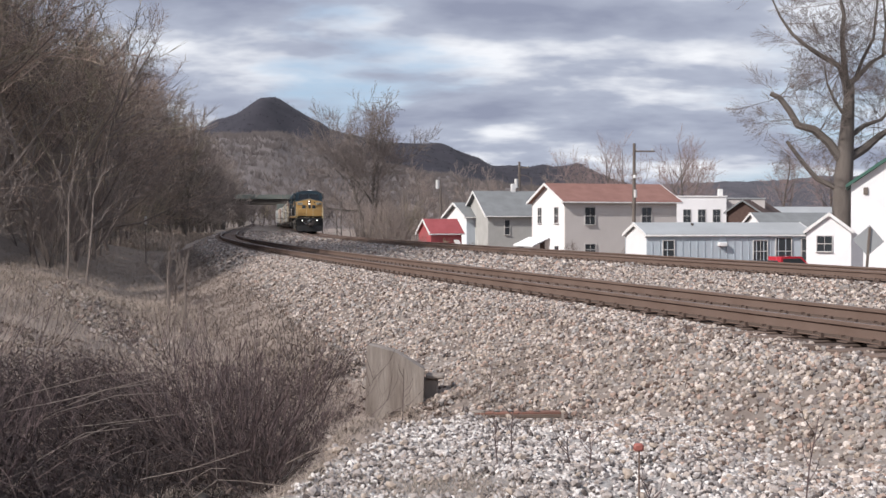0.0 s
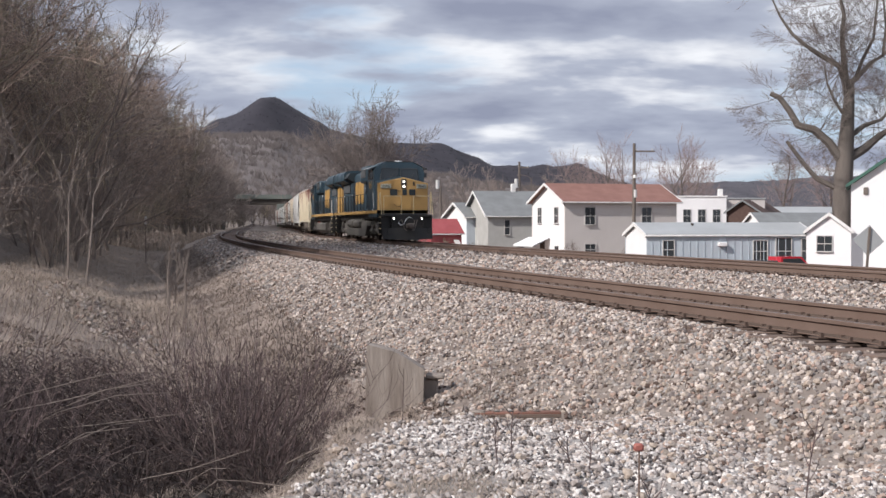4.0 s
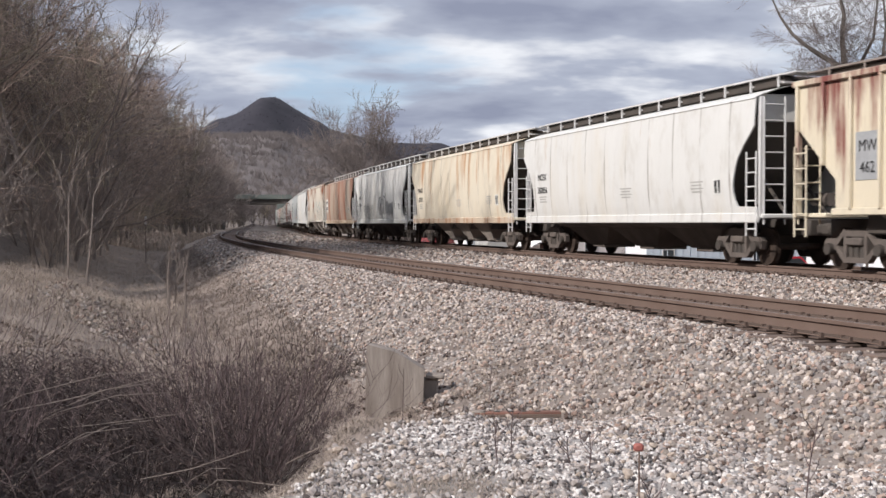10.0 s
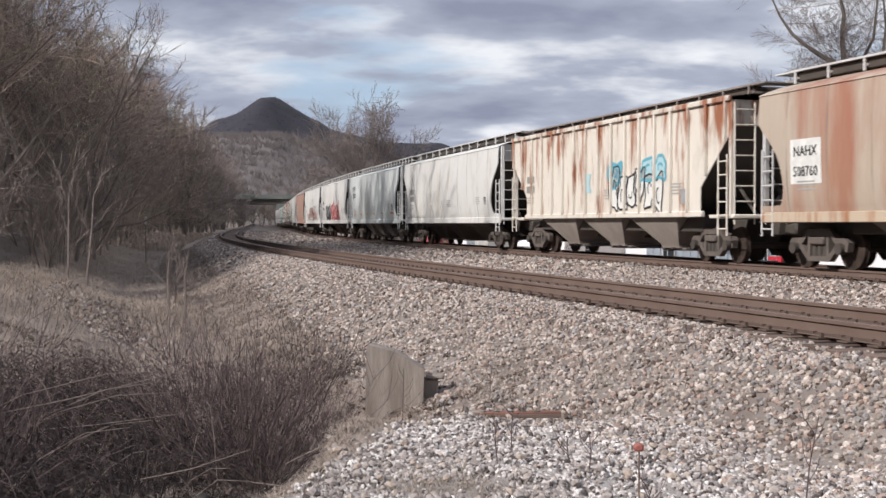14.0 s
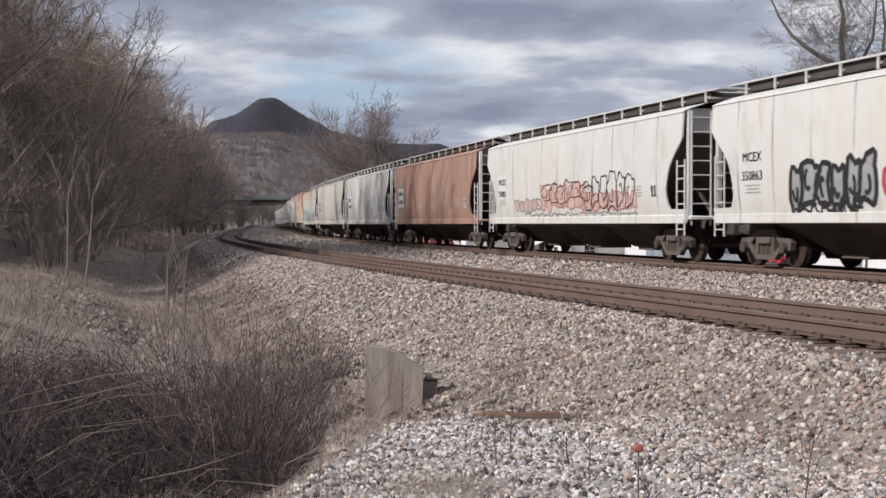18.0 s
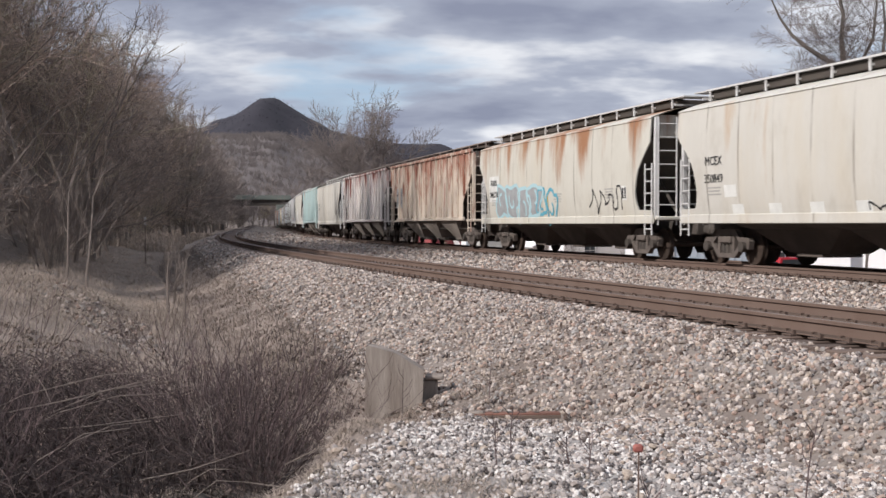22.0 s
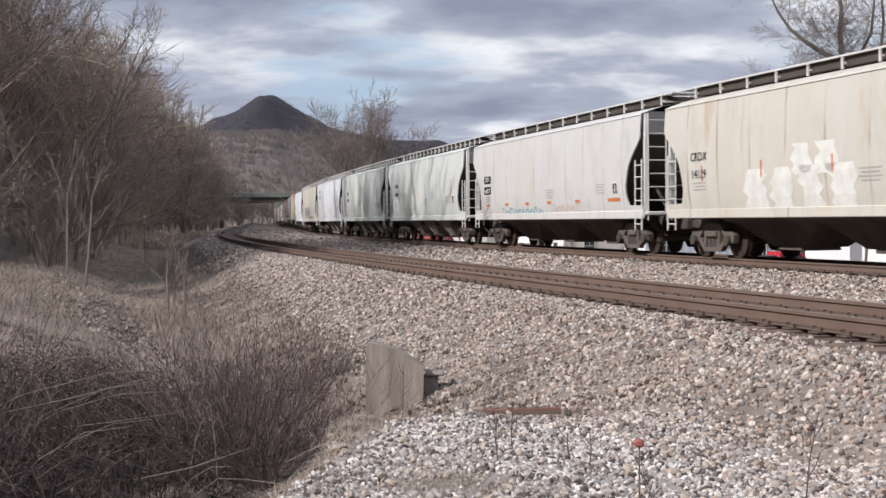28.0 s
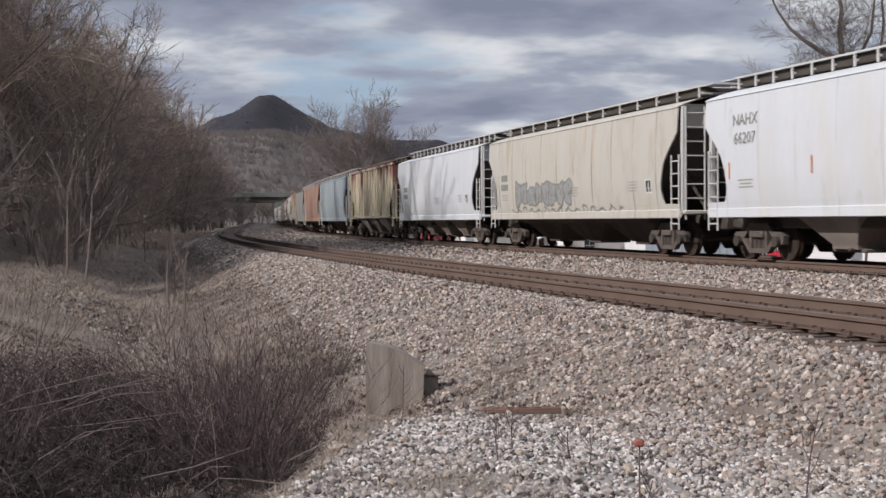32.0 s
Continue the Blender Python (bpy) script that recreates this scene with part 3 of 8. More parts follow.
def build_plank():
    p = thing("rusty_bar", "flat rust-red steel bar with holes and a pale end", "steel bar")
    z = max(gz(0.72, 12.1), gz(0.35, 12.05)) + 0.045
    t = Matrix.Rotation(0.05, 3, "Z")
    part("bar", Shape().box((0.72, 12.10, z), (0.84, 0.12, 0.035), 0.008, t), M_REDRUST, p)
    part("flange", Shape().box((0.72, 12.04, z - 0.02), (0.84, 0.02, 0.035), 0.004, t), M_PLANK, p)
    part("pale_end", Shape().box((0.33, 12.08, z + 0.012), (0.16, 0.11, 0.04), 0.012, t), M_CONCRETE, p)
    for k in range(4):
        part("bolt_hole", Shape().disc((0.52 + 0.13 * k, 12.09 + 0.0065 * k, z + 0.019), "z", 0.032, 0.006, 12), M_DARK, p)


build_plank()
M_REDCAP = surface("faded_red_plastic", (0.26, 0.075, 0.06), (0.32, 0.12, 0.10), rough=0.6, coarse=12)


def build_stake(x, y, h, lean):
    st = thing("marker_stake", "thin rusty stake with a faded red cap", "stake", m=pose(x, y, gz(x, y) - 0.05, lean, 0, 0))
    part("wire", Shape().tube([(0, 0, 0), (0.004, 0, h)], 0.006, 5), M_RAIL, st)
    part("cap", Shape().box((0.0, 0, h + 0.015), (0.062, 0.05, 0.05), 0.012), M_REDCAP, st)


build_stake(1.21, 7.72, 0.46, -2)


def build_post():
    x, y, z = (float(v) for v in line(25.0, APART + 6.2))
    g = gz(x, y)
    p = thing("line_marker", "thin post with a small white plate", "sign", m=pose(x, y, g))
    part("post", Shape().tube([(0, 0, -0.2), (0, 0, 1.55 - g)], 0.03, 6), M_BARK, p)
    part("plate", Shape().box((0, -0.04, 1.25 - g), (0.16, 0.02, 0.55), 0.005), M_GALV, p)


build_post()
# ---- the train ----
SPEED, GAIN = 17.6626, 0.0316      # metres a second at 8 s, and what it gains a second


def run(t):
    """How far the train has come along the line since 8 s."""
    return SPEED * (t - 8) + GAIN * (t - 8) ** 2 / 2


def car_pose(s_mid, half):
    """A car whose two trucks stand half before and behind s_mid; +x is the way it runs."""
    a, b = line(s_mid - half, 0.0), line(s_mid + half, 0.0)
    p = (Vector(map(float, a)) + Vector(map(float, b))) / 2
    d = (Vector(map(float, a)) - Vector(map(float, b))).normalized()
    rz = math.atan2(d.y, d.x)
    ry = -math.asin(d.z)
    return Matrix.Translation(p) @ Euler((0, ry, rz)).to_matrix().to_4x4()


RUNS = []      # (thing, its middle at 8 s, half the truck spacing)


def truck_parts(parent, x, mat=None):
    """A two-axle freight truck."""
    mat = mat or M_TRUCK
    for sy in (-1, 1):
        fr = Shape()
        y0, y1 = sy * 1.0 - 0.075, sy * 1.0 + 0.075
        # cast frame with open windows: arched top member, sagging lower member, two columns, pedestal jaws
        arch = [(-1.14, 0.60), (-1.06, 0.69), (-0.64, 0.70), (-0.42, 0.90), (0.42, 0.90), (0.64, 0.70), (1.06, 0.69), (1.14, 0.60), (1.10, 0.40), (1.02, 0.40), (1.0, 0.56), (0.78, 0.56), (0.76, 0.44), (0.70, 0.52), (0.44, 0.74), (-0.44, 0.74), (-0.70, 0.52), (-0.76, 0.44), (-0.78, 0.56), (-1.0, 0.56), (-1.02, 0.40), (-1.10, 0.40)]
        fr.slab([(x + a, b) for a, b in arch], y0, y1)
        low = [(-0.80, 0.52), (-0.42, 0.17), (0.42, 0.17), (0.80, 0.52), (0.66, 0.54), (0.36, 0.29), (-0.36, 0.29), (-0.66, 0.54)]
        fr.slab([(x + a, b) for a, b in low[::-1]], y0, y1)
        for k in (-0.36, 0.36):
            fr.box((x + k, sy * 1.0, 0.52), (0.10, 0.16, 0.50))
        part("side_frame", fr, mat, parent)
        sp = Shape()
        for k in (-0.2, 0.0, 0.2):
            sp.tube([(x + k, sy * 1.0, 0.28), (x + k, sy * 1.0, 0.54)], 0.075, 8)
        part("spring_nest", sp, M_DARK, parent)
        part("bolster_end", Shape().box((x, sy * 1.03, 0.63), (0.56, 0.22, 0.17), 0.03), mat, parent)
        for ax in (-0.89, 0.89):
            part("bearing_cap", Shape().disc((x + ax, sy * 1.10, 0.46), "y", 0.13, 0.16, 12), M_DARK, parent)
    part("bolster", Shape().box((x, 0, 0.62), (0.42, 2.1, 0.30), 0.04), mat, parent)
    for ax in (-0.89, 0.89):
        w = Shape()
        for sy in (-1, 1):
            w.disc((x + ax, sy * 0.7525, 0.457), "y", 0.457, 0.10, 24)
            w.disc((x + ax, sy * 0.69, 0.457), "y", 0.485, 0.03, 24)
            w.disc((x + ax, sy * 0.81, 0.457), "y", 0.20, 0.06, 14)
        w.tube([(x + ax, -1.0, 0.457), (x + ax, 1.0, 0.457)], 0.085, 8)
        part("wheelset", w, M_WHEEL, parent)


def ladder(parent, x, y, z0, z1, wide, material, rungs, along="x", r=0.02):
    """Two stiles; the rungs are pieces of their own on the car's right side, and joined on the other."""
    sh = Shape()
    dx, dy = (wide / 2, 0) if along == "x" else (0, wide / 2)
    for k in (-1, 1):
        sh.tube([(x + k * dx, y + k * dy, z0), (x + k * dx, y + k * dy, z1)], r * 1.25, 5)
    if y > 0:
        for i in range(rungs):
            z = z0 + (i + 0.5) * (z1 - z0) / rungs
            sh.tube([(x - dx, y - dy, z), (x + dx, y + dy, z)], r, 5)
        return part("ladder", sh, material, parent)
    lad = part("ladder", sh, material, parent)
    first = None
    for i in range(rungs):
        at = Matrix.Translation((x, y, z0 + (i + 0.5) * (z1 - z0) / rungs))
        if first is None:
            first = part("rung", Shape().tube([(-dx, -dy, 0), (dx, dy, 0)], r, 5), material, lad, at=at)
        else:
            again(first, at)
    return lad


def acf_y(z):
    """Half the width of a bulging car side at height z."""
    return float(np.interp(z, [1.10, 1.5, 2.0, 2.6, 3.2, 3.7, 4.0, 4.04, 4.12, 4.25, 4.36], [1.47, 1.55, 1.60, 1.615, 1.61, 1.59, 1.565, 1.52, 1.32, 0.93, 0.45]))


def acf_end(z, half):
    """Where the side sheet ends at height z: the bite below the roof corners."""
    return half - float(np.interp(z, [1.10, 1.42, 1.44, 1.7, 2.0, 2.3, 2.6, 2.9, 3.15, 3.35, 4.4], [0.05, 0.05, 0.95, 1.12, 1.10, 1.02, 0.86, 0.58, 0.28, 0.07, 0.05]))


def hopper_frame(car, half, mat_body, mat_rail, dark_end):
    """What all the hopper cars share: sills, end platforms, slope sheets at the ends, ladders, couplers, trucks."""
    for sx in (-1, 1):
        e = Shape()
        # end slope sheet, its dark tone holds the shadow behind the bite
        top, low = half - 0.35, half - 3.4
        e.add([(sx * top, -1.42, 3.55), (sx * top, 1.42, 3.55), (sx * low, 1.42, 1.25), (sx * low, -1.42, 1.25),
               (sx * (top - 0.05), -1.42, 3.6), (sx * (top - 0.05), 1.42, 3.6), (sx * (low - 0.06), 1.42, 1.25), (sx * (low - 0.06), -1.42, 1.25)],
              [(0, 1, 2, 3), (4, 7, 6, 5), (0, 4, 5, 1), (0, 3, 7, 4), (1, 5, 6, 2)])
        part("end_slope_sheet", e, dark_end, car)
        w = Shape().box((sx * (half - 0.28), 0, 3.80), (0.06, 2.75, 0.66), 0.01)
        part("end_sheet", w, mat_body, car)
        pl = Shape().box((sx * (half - 0.55), 0, 1.20), (1.30, 2.9, 0.10), 0.02)
        part("end_platform", pl, mat_body, car)
        st = Shape().box((sx * (half - 1.3), 0, 0.93), (3.2, 0.62, 0.40), 0.03)
        part("draft_sill", st, M_DARK, car)
        for y in (-1, 1):
            po = Shape().box((sx * (half - 0.08), y * 1.40, 2.62), (0.12, 0.13, 2.85), 0.015)
            part("corner_post", po, mat_rail, car)
            br = Shape().tube([(sx * (half - 0.3), y * 0.55, 1.2), (sx * (half - 1.9), y * 0.55, 2.5)], 0.05, 6)
            part("end_brace", br, dark_end, car)
        ladder(car, sx * (half - 0.02), -1.08, 1.0, 4.05, 0.56, mat_rail, 8, "y")
        ladder(car, sx * (half - 0.02), 1.08, 1.0, 4.05, 0.56, mat_rail, 8, "y")
        ladder(car, sx * (half - 0.34), -1.52, 0.72, 2.75, 0.46, mat_rail, 6, "x")
        cp = Shape().box((sx * (half + 0.32), 0, 0.88), (0.95, 0.26, 0.24), 0.05)
        cp.box((sx * (half + 0.66), 0.0, 0.88), (0.24, 0.36, 0.30), 0.06)
        part("coupler", cp, M_DARK, car)
        hose = Shape().tube([(sx * (half + 0.2), 0.35, 0.85), (sx * (half + 0.45), 0.38, 0.45), (sx * (half + 0.7), 0.3, 0.5)], 0.03, 5)
        part("brake_hose", hose, M_DARK, car)
    bx = Shape().tube([(half - 1.2, 0.75, 1.62), (half - 0.45, 0.75, 1.62)], 0.17, 10)
    part("brake_cylinder", bx, M_TRUCK, car)
    wh = Shape().disc((half + 0.03, 0.45, 2.6), "x", 0.27, 0.05, 14)
    part("brake_wheel", wh, M_TRUCK, car)


def roof_walk(car, half, mat_rail, posts, z=4.60, wide=0.62):
    """The running board over the roof hatches, on short posts."""
    b = Shape()
    for y in (-wide, wide):
        b.box((0, y, z), (2 * half - 0.3, 0.32, 0.035))
    part("running_board", b, M_GRATE, car, "steel grating running board")
    for y in (-1, 1):
        part("board_edge", Shape().box((0, y * (wide + 0.175), z + 0.012), (2 * half - 0.3, 0.025, 0.045)), mat_rail, car)
    h = Shape()
    h.box((0, 0, z - 0.13), (2 * half - 0.5, 2 * wide + 0.16, 0.21), 0.02)
    part("hatch_trough", h, M_DARK, car)
    first = None
    for i in range(posts):
        x = -half + 0.35 + i * (2 * half - 0.7) / (posts - 1)
        at = Matrix.Translation((x, 0, z - 0.13))
        if first is None:
            fr = Shape()
            for y in (-1, 1):
                fr.box((0, y * (wide + 0.17), 0.0), (0.055, 0.04, 0.32))
            fr.box((0, 0, -0.02), (0.05, 2 * wide + 0.3, 0.05))
            first = part("board_bracket", fr, mat_rail, car, at=at)
        else:
            again(first, at)
    for sx in (-1, 1):
        e = Shape().box((sx * (half + 0.18), 0, z), (0.62, 2 * wide + 0.4, 0.035))
        e.box((sx * (half - 0.05), 0, z - 0.2), (0.05, 1.7, 0.05))
        part("end_board", e, mat_rail, car)


# underside shade of the plain-sided cars is put into this dark brown
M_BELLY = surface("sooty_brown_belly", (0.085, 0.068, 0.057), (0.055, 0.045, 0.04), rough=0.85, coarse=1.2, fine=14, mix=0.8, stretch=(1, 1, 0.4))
P_BAY = surface("dusty_hopper_sheet", (0.28, 0.245, 0.215), (0.20, 0.17, 0.15), rough=0.85, coarse=1.2, fine=14, mix=0.7, stretch=(1, 1, 0.4))


def bays(car, n, mat, span=9.4, z1=1.26, z0=0.33):
    """The discharge hoppers below the car."""
    w = span / n
    for i in range(n):
        c = -span / 2 + w * (i + 0.5)
        sh = Shape()
        rings = []
        for z, hx, hy in ((z1, w * 0.42, 1.42), (z1 - 0.10, w * 0.41, 1.40), (z0 + 0.1, w * 0.15, 0.86), (z0, w * 0.15, 0.84)):
            rings.append([(c - hx, -hy, z), (c + hx, -hy, z), (c + hx, hy, z), (c - hx, hy, z)])
        sh.loft(rings, True, True)
        part("hopper_bay", sh, mat, car)
        g = Shape().box((c, 0, z0 - 0.03), (w * 0.40, 1.5, 0.09), 0.02)
        g.tube([(c + 0.3, -0.95, z0), (c + 0.3, 0.95, z0)], 0.035, 6)
        part("outlet_gate", g, M_TRUCK, car)
    # sill widened to a dark box: stands for shaded slopes, blocks light between bays
    part("center_sill", Shape().box((0, 0, 1.02), (span + 1.2, 2.2, 0.46), 0.03), M_DARK, car)
    tb = Shape()
    tb.tube([(-4.5, -0.25, 0.62), (4.5, -0.25, 0.62)], 0.05, 6)
    part("brake_pipe", tb, M_DARK, car)


def smooth_hopper(name, label, body, rail=None, posts=13, half=8.38, nbays=0, seam=4.0, sill=None):
    """A covered hopper with bulging plain sides."""
    car = thing(name, label, "hopper car", "hopper cars of the train")
    rail = rail or M_GALV
    zs = [1.10, 1.42, 1.44, 1.6, 1.8, 2.0, 2.2, 2.4, 2.6, 2.75, 2.9, 3.05, 3.15, 3.25, 3.35, 3.6, seam, seam + 0.008, 4.04, 4.12, 4.25, 4.36]
    for sy in (-1, 1):
        rows = []
        for z in zs:
            xe = acf_end(z, half)
            y = sy * (acf_y(z) + (0.035 if z > seam else 0))
            rows.append([(xe * k / 8, y, z) for k in range(-8, 9)])
        sh = Shape().loft(rows if sy > 0 else rows[::-1], False)
        # the sheet's edge turned in
        rim = []
        for sx in (-1, 1):
            edge = [(sx * acf_end(z, half), sy * acf_y(z), z) for z in zs]
            inn = [(x - sx * 0.02, y - sy * 0.05, z) for x, y, z in edge]
            sh.loft([edge, inn] if sx * sy > 0 else [inn, edge], False)
        part("side_sheet", sh, body, car)
        ss = Shape().box((0, sy * 1.49, 1.16), (2 * half - 0.15, 0.09, 0.24), 0.02)
        part("side_sill", ss, sill or body, car)
    top = Shape()
    rows = [[(x, y, z) for x in (-half + 0.05, half - 0.05)] for y, z in ((-0.47, 4.355), (-0.2, 4.42), (0.2, 4.42), (0.47, 4.355))]
    top.loft(rows[::-1], False)
    part("roof", top, body, car)
    if not nbays:
        xe = half - 2.7
        w = 2 * xe / 3
        for k in range(3):
            c = -xe + w * (k + 0.5)
            rings = [[(c - hx, -hy, z), (c + hx, -hy, z), (c + hx, hy, z), (c - hx, hy, z)] for z, hx, hy in ((1.12, w * 0.5, 1.42), (0.98, w * 0.5, 1.25), (0.90, w * 0.46, 0.95), (0.34, w * 0.20, 0.55))]
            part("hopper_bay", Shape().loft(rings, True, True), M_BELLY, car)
            part("outlet_gate", Shape().box((c, 0, 0.30), (w * 0.26, 1.1, 0.10), 0.02), M_TRUCK, car)
        part("center_sill", Shape().box((0, 0, 1.0), (2 * xe + 1.4, 0.8, 0.36), 0.03), M_DARK, car)
    else:
        bays(car, nbays, P_BAY)
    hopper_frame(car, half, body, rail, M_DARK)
    roof_walk(car, half, rail, posts)
    for sx in (-1, 1):
        truck_parts(car, sx * (half - 1.75))
    return car


def rib_hopper(name, label, body, rail=None, posts=13, half=8.38, ribs=17):
    """A covered hopper with upright posts outside its flat sides."""
    car = thing(name, label, "hopper car", "hopper cars of the train")
    rail = rail or body
    zt = 4.18
    for sy in (-1, 1):
        y = sy * 1.48
        out = [(-half + 0.05, zt), (half - 0.05, zt), (half - 0.05, 3.25), (half - 1.62, 1.95), (half - 1.62, 1.30), (-half + 1.62, 1.30), (-half + 1.62, 1.95), (-half + 0.05, 3.25)]
        sh = Shape().slab(out if sy < 0 else out[::-1], y, y - sy * 0.03)
        part("side_sheet", sh, body, car)
        for i in range(ribs):
            x = -half + 0.22 + i * (2 * half - 0.44) / (ribs - 1)
            lo = 1.32 if abs(x) < half - 1.62 else float(np.interp(abs(x), [half - 1.62, half], [1.95, 3.25]))
            part("side_post", Shape().box((x, y + sy * 0.045, (zt + lo) / 2), (0.085, 0.09, zt - lo), 0.015), body, car)
        ch = Shape().box((0, y + sy * 0.02, 4.14), (2 * half - 0.06, 0.13, 0.14), 0.02)
        part("top_chord", ch, body, car)
        part("side_sill", Shape().box((0, sy * 1.46, 1.27), (2 * half - 3.0, 0.12, 0.16), 0.02), body, car)
    top = Shape()
    rows = [[(x, y, z) for x in (-half + 0.05, half - 0.05)] for y, z in ((-1.47, 4.19), (-0.4, 4.34), (0.4, 4.34), (1.47, 4.19))]
    top.loft(rows[::-1], False)
    part("roof", top, body, car)
    bays(car, 3, P_BAY, span=2 * half - 5.6)
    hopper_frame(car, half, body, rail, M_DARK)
    roof_walk(car, half, M_RACK, posts, z=4.50)
    for sx in (-1, 1):
        truck_parts(car, sx * (half - 1.75))
    return car


def paint(name, col, alt=None, rust=0.0, dirt=0.35, rust_col=RUST_LIGHT, rust_scale=1.2, top=0.0, seams=0.5):
    return surface(name, col, alt or tuple(c * 0.86 for c in col), rough=0.55, coarse=0.8, fine=14, mix=0.45, stretch=(1, 1, 0.3),
                   rust=rust_col if rust else None, rust_amount=rust, rust_scale=rust_scale, rust_top=top, seams=seams, dirt=(0.38, 0.345, 0.295), dirt_amount=dirt)


P_WHITE = paint("white_car_paint", (0.66, 0.655, 0.635), rust=0.12, rust_col=(0.42, 0.30, 0.20), top=0.03)
P_BRIGHT = paint("clean_white_paint", (0.67, 0.695, 0.74), dirt=0.06, seams=0.15)
P_PALE = paint("pale_grey_paint", (0.60, 0.63, 0.625), dirt=0.10, seams=0.2)
P_CREAM = paint("cream_car_paint", (0.57, 0.55, 0.505), rust=0.28, rust_col=(0.46, 0.36, 0.27), top=0.04)
P_STREAK = paint("cream_with_rust_runs", (0.58, 0.56, 0.50), rust=0.45, rust_col=(0.33, 0.17, 0.095), rust_scale=0.8, top=0.12)
P_SILLRUST = paint("rusted_sill", (0.52, 0.42, 0.32), rust=0.6, rust_col=(0.34, 0.17, 0.09), rust_scale=2.5, seams=0)
P_PEACH = paint("peach_car_paint", (0.66, 0.595, 0.475), (0.66, 0.60, 0.50), rust=0.4, rust_col=(0.46, 0.27, 0.15), top=0.07)
P_TAN = paint("tan_rusty_paint", (0.46, 0.385, 0.315), (0.40, 0.325, 0.26), rust=0.66, rust_col=(0.33, 0.155, 0.105), rust_scale=0.55)
P_RUST = paint("rust_red_paint", (0.33, 0.19, 0.148), (0.42, 0.31, 0.26), rust=0.5, rust_col=(0.27, 0.125, 0.09), rust_scale=0.5)
P_CREAMRUST = paint("cream_flaking_paint", (0.64, 0.575, 0.45), (0.57, 0.50, 0.38), rust=0.55, rust_col=(0.20, 0.068, 0.058), rust_scale=1.5, top=0.11, seams=0)
P_WHITERUST = paint("white_rust_streaked", (0.68, 0.64, 0.575), (0.62, 0.565, 0.49), rust=0.55, rust_col=(0.30, 0.125, 0.07), rust_scale=3.0, top=0.07, seams=0)
P_RUSTWHITE = paint("rust_over_white", (0.60, 0.53, 0.45), (0.53, 0.44, 0.36), rust=0.68, rust_col=(0.29, 0.13, 0.09), rust_scale=5.0, top=0.09, seams=0)
P_PINK = paint("pale_streaked_paint", (0.66, 0.62, 0.60), (0.58, 0.53, 0.51), rust=0.45, rust_col=(0.24, 0.09, 0.07), rust_scale=2.0, top=0.12, seams=0)
P_TEAL = paint("teal_car_paint", (0.45, 0.56, 0.555), (0.39, 0.49, 0.485), rust=0.3, top=0.05, seams=0)
P_GREY = paint("grey_car_paint", (0.28, 0.285, 0.28), (0.22, 0.22, 0.215), rust=0.25)
P_LIGHTGREY = paint("light_grey_paint", (0.58, 0.58, 0.585), seams=0.3)
P_BLUEGREY = paint("blue_grey_paint", (0.33, 0.385, 0.43), rust=0.2)

# front roof corner at 8 s, shape, paint, label
CARS = [
    (-17.2, "rib", P_CREAMRUST, 0, "cream ribbed covered hopper with dark rust patches"),
    (0.55, "smooth", P_WHITE, 0, "dusty white covered hopper with bulging sides"),
    (18.62, "smooth", P_PEACH, 3, "peach covered hopper with a rust-stained roof edge"),
    (36.9, "smooth", P_WHITE, 0, "grey-white covered hopper with dark scrawled graffiti"),
    (54.97, "smooth", P_TAN, 3, "tan covered hopper mottled with rust"),
    (73.1, "rib", P_WHITERUST, 0, "cream ribbed hopper with rust streaks and blue graffiti"),
    (91.4, "smooth", P_WHITE, 0, "weathered white covered hopper with plain sides"),
    (110.0, "smooth", P_PALE, 3, "clean white covered hopper with three open bays"),
    (128.7, "smooth", P_WHITE, 0, "white covered hopper with black and red graffiti"),
    (147.0, "smooth", P_WHITE, 0, "cream covered hopper with red line graffiti"),
    (166.0, "smooth", P_RUST, 0, "rust-red covered hopper with faded sides"),
    (184.3, "smooth", P_WHITE, 0, "white covered hopper with small stains"),
    (202.15, "smooth", P_CREAM, 0, "off-white covered hopper with patched sill"),
    (221.2, "smooth", P_STREAK, 0, "cream covered hopper with pale blue graffiti"),
    (239.2, "rib", P_RUSTWHITE, 0, "ribbed hopper with rust running over white paint"),
    (257.6, "rib", P_PINK, 0, "pale ribbed hopper with maroon streaks"),
    (276.2, "smooth", P_CREAM, 0, "cream covered hopper with plain sides"),
    (294.2, "rib", P_TEAL, 0, "faded teal ribbed covered hopper car"),
    (312.6, "smooth", P_CREAM, 0, "pale cream covered hopper with white patches"),
    (331.0, "smooth", P_LIGHTGREY, 0, "light grey covered hopper with a sooty roof"),
    (349.2, "smooth", P_PALE, 3, "clean pale grey hopper with orange marks"),
    (366.9, "smooth", P_PALE, 3, "clean white hopper with orange marks"),
    (384.4, "smooth", P_BRIGHT, 3, "bright white hopper with orange marks"),
    (402.1, "smooth", P_CREAM, 0, "cream covered hopper with grey graffiti"),
    (420.4, "smooth", P_BRIGHT, 3, "bright white covered hopper with clean sides"),
    (437.7, "rib", P_CREAMRUST, 0, "cream ribbed hopper with brown stains"),
    (455.2, "smooth", P_BLUEGREY, 0, "blue-grey covered hopper with grimy sides"),
    (473.3, "smooth", P_RUST, 0, "rust-brown covered hopper with dull sides"),
    (491.5, "smooth", P_GREY, 0, "dark grey covered hopper with dull sides"),
    (509.7, "rib", P_RUSTWHITE, 0, "rust-streaked ribbed covered hopper car"),
]
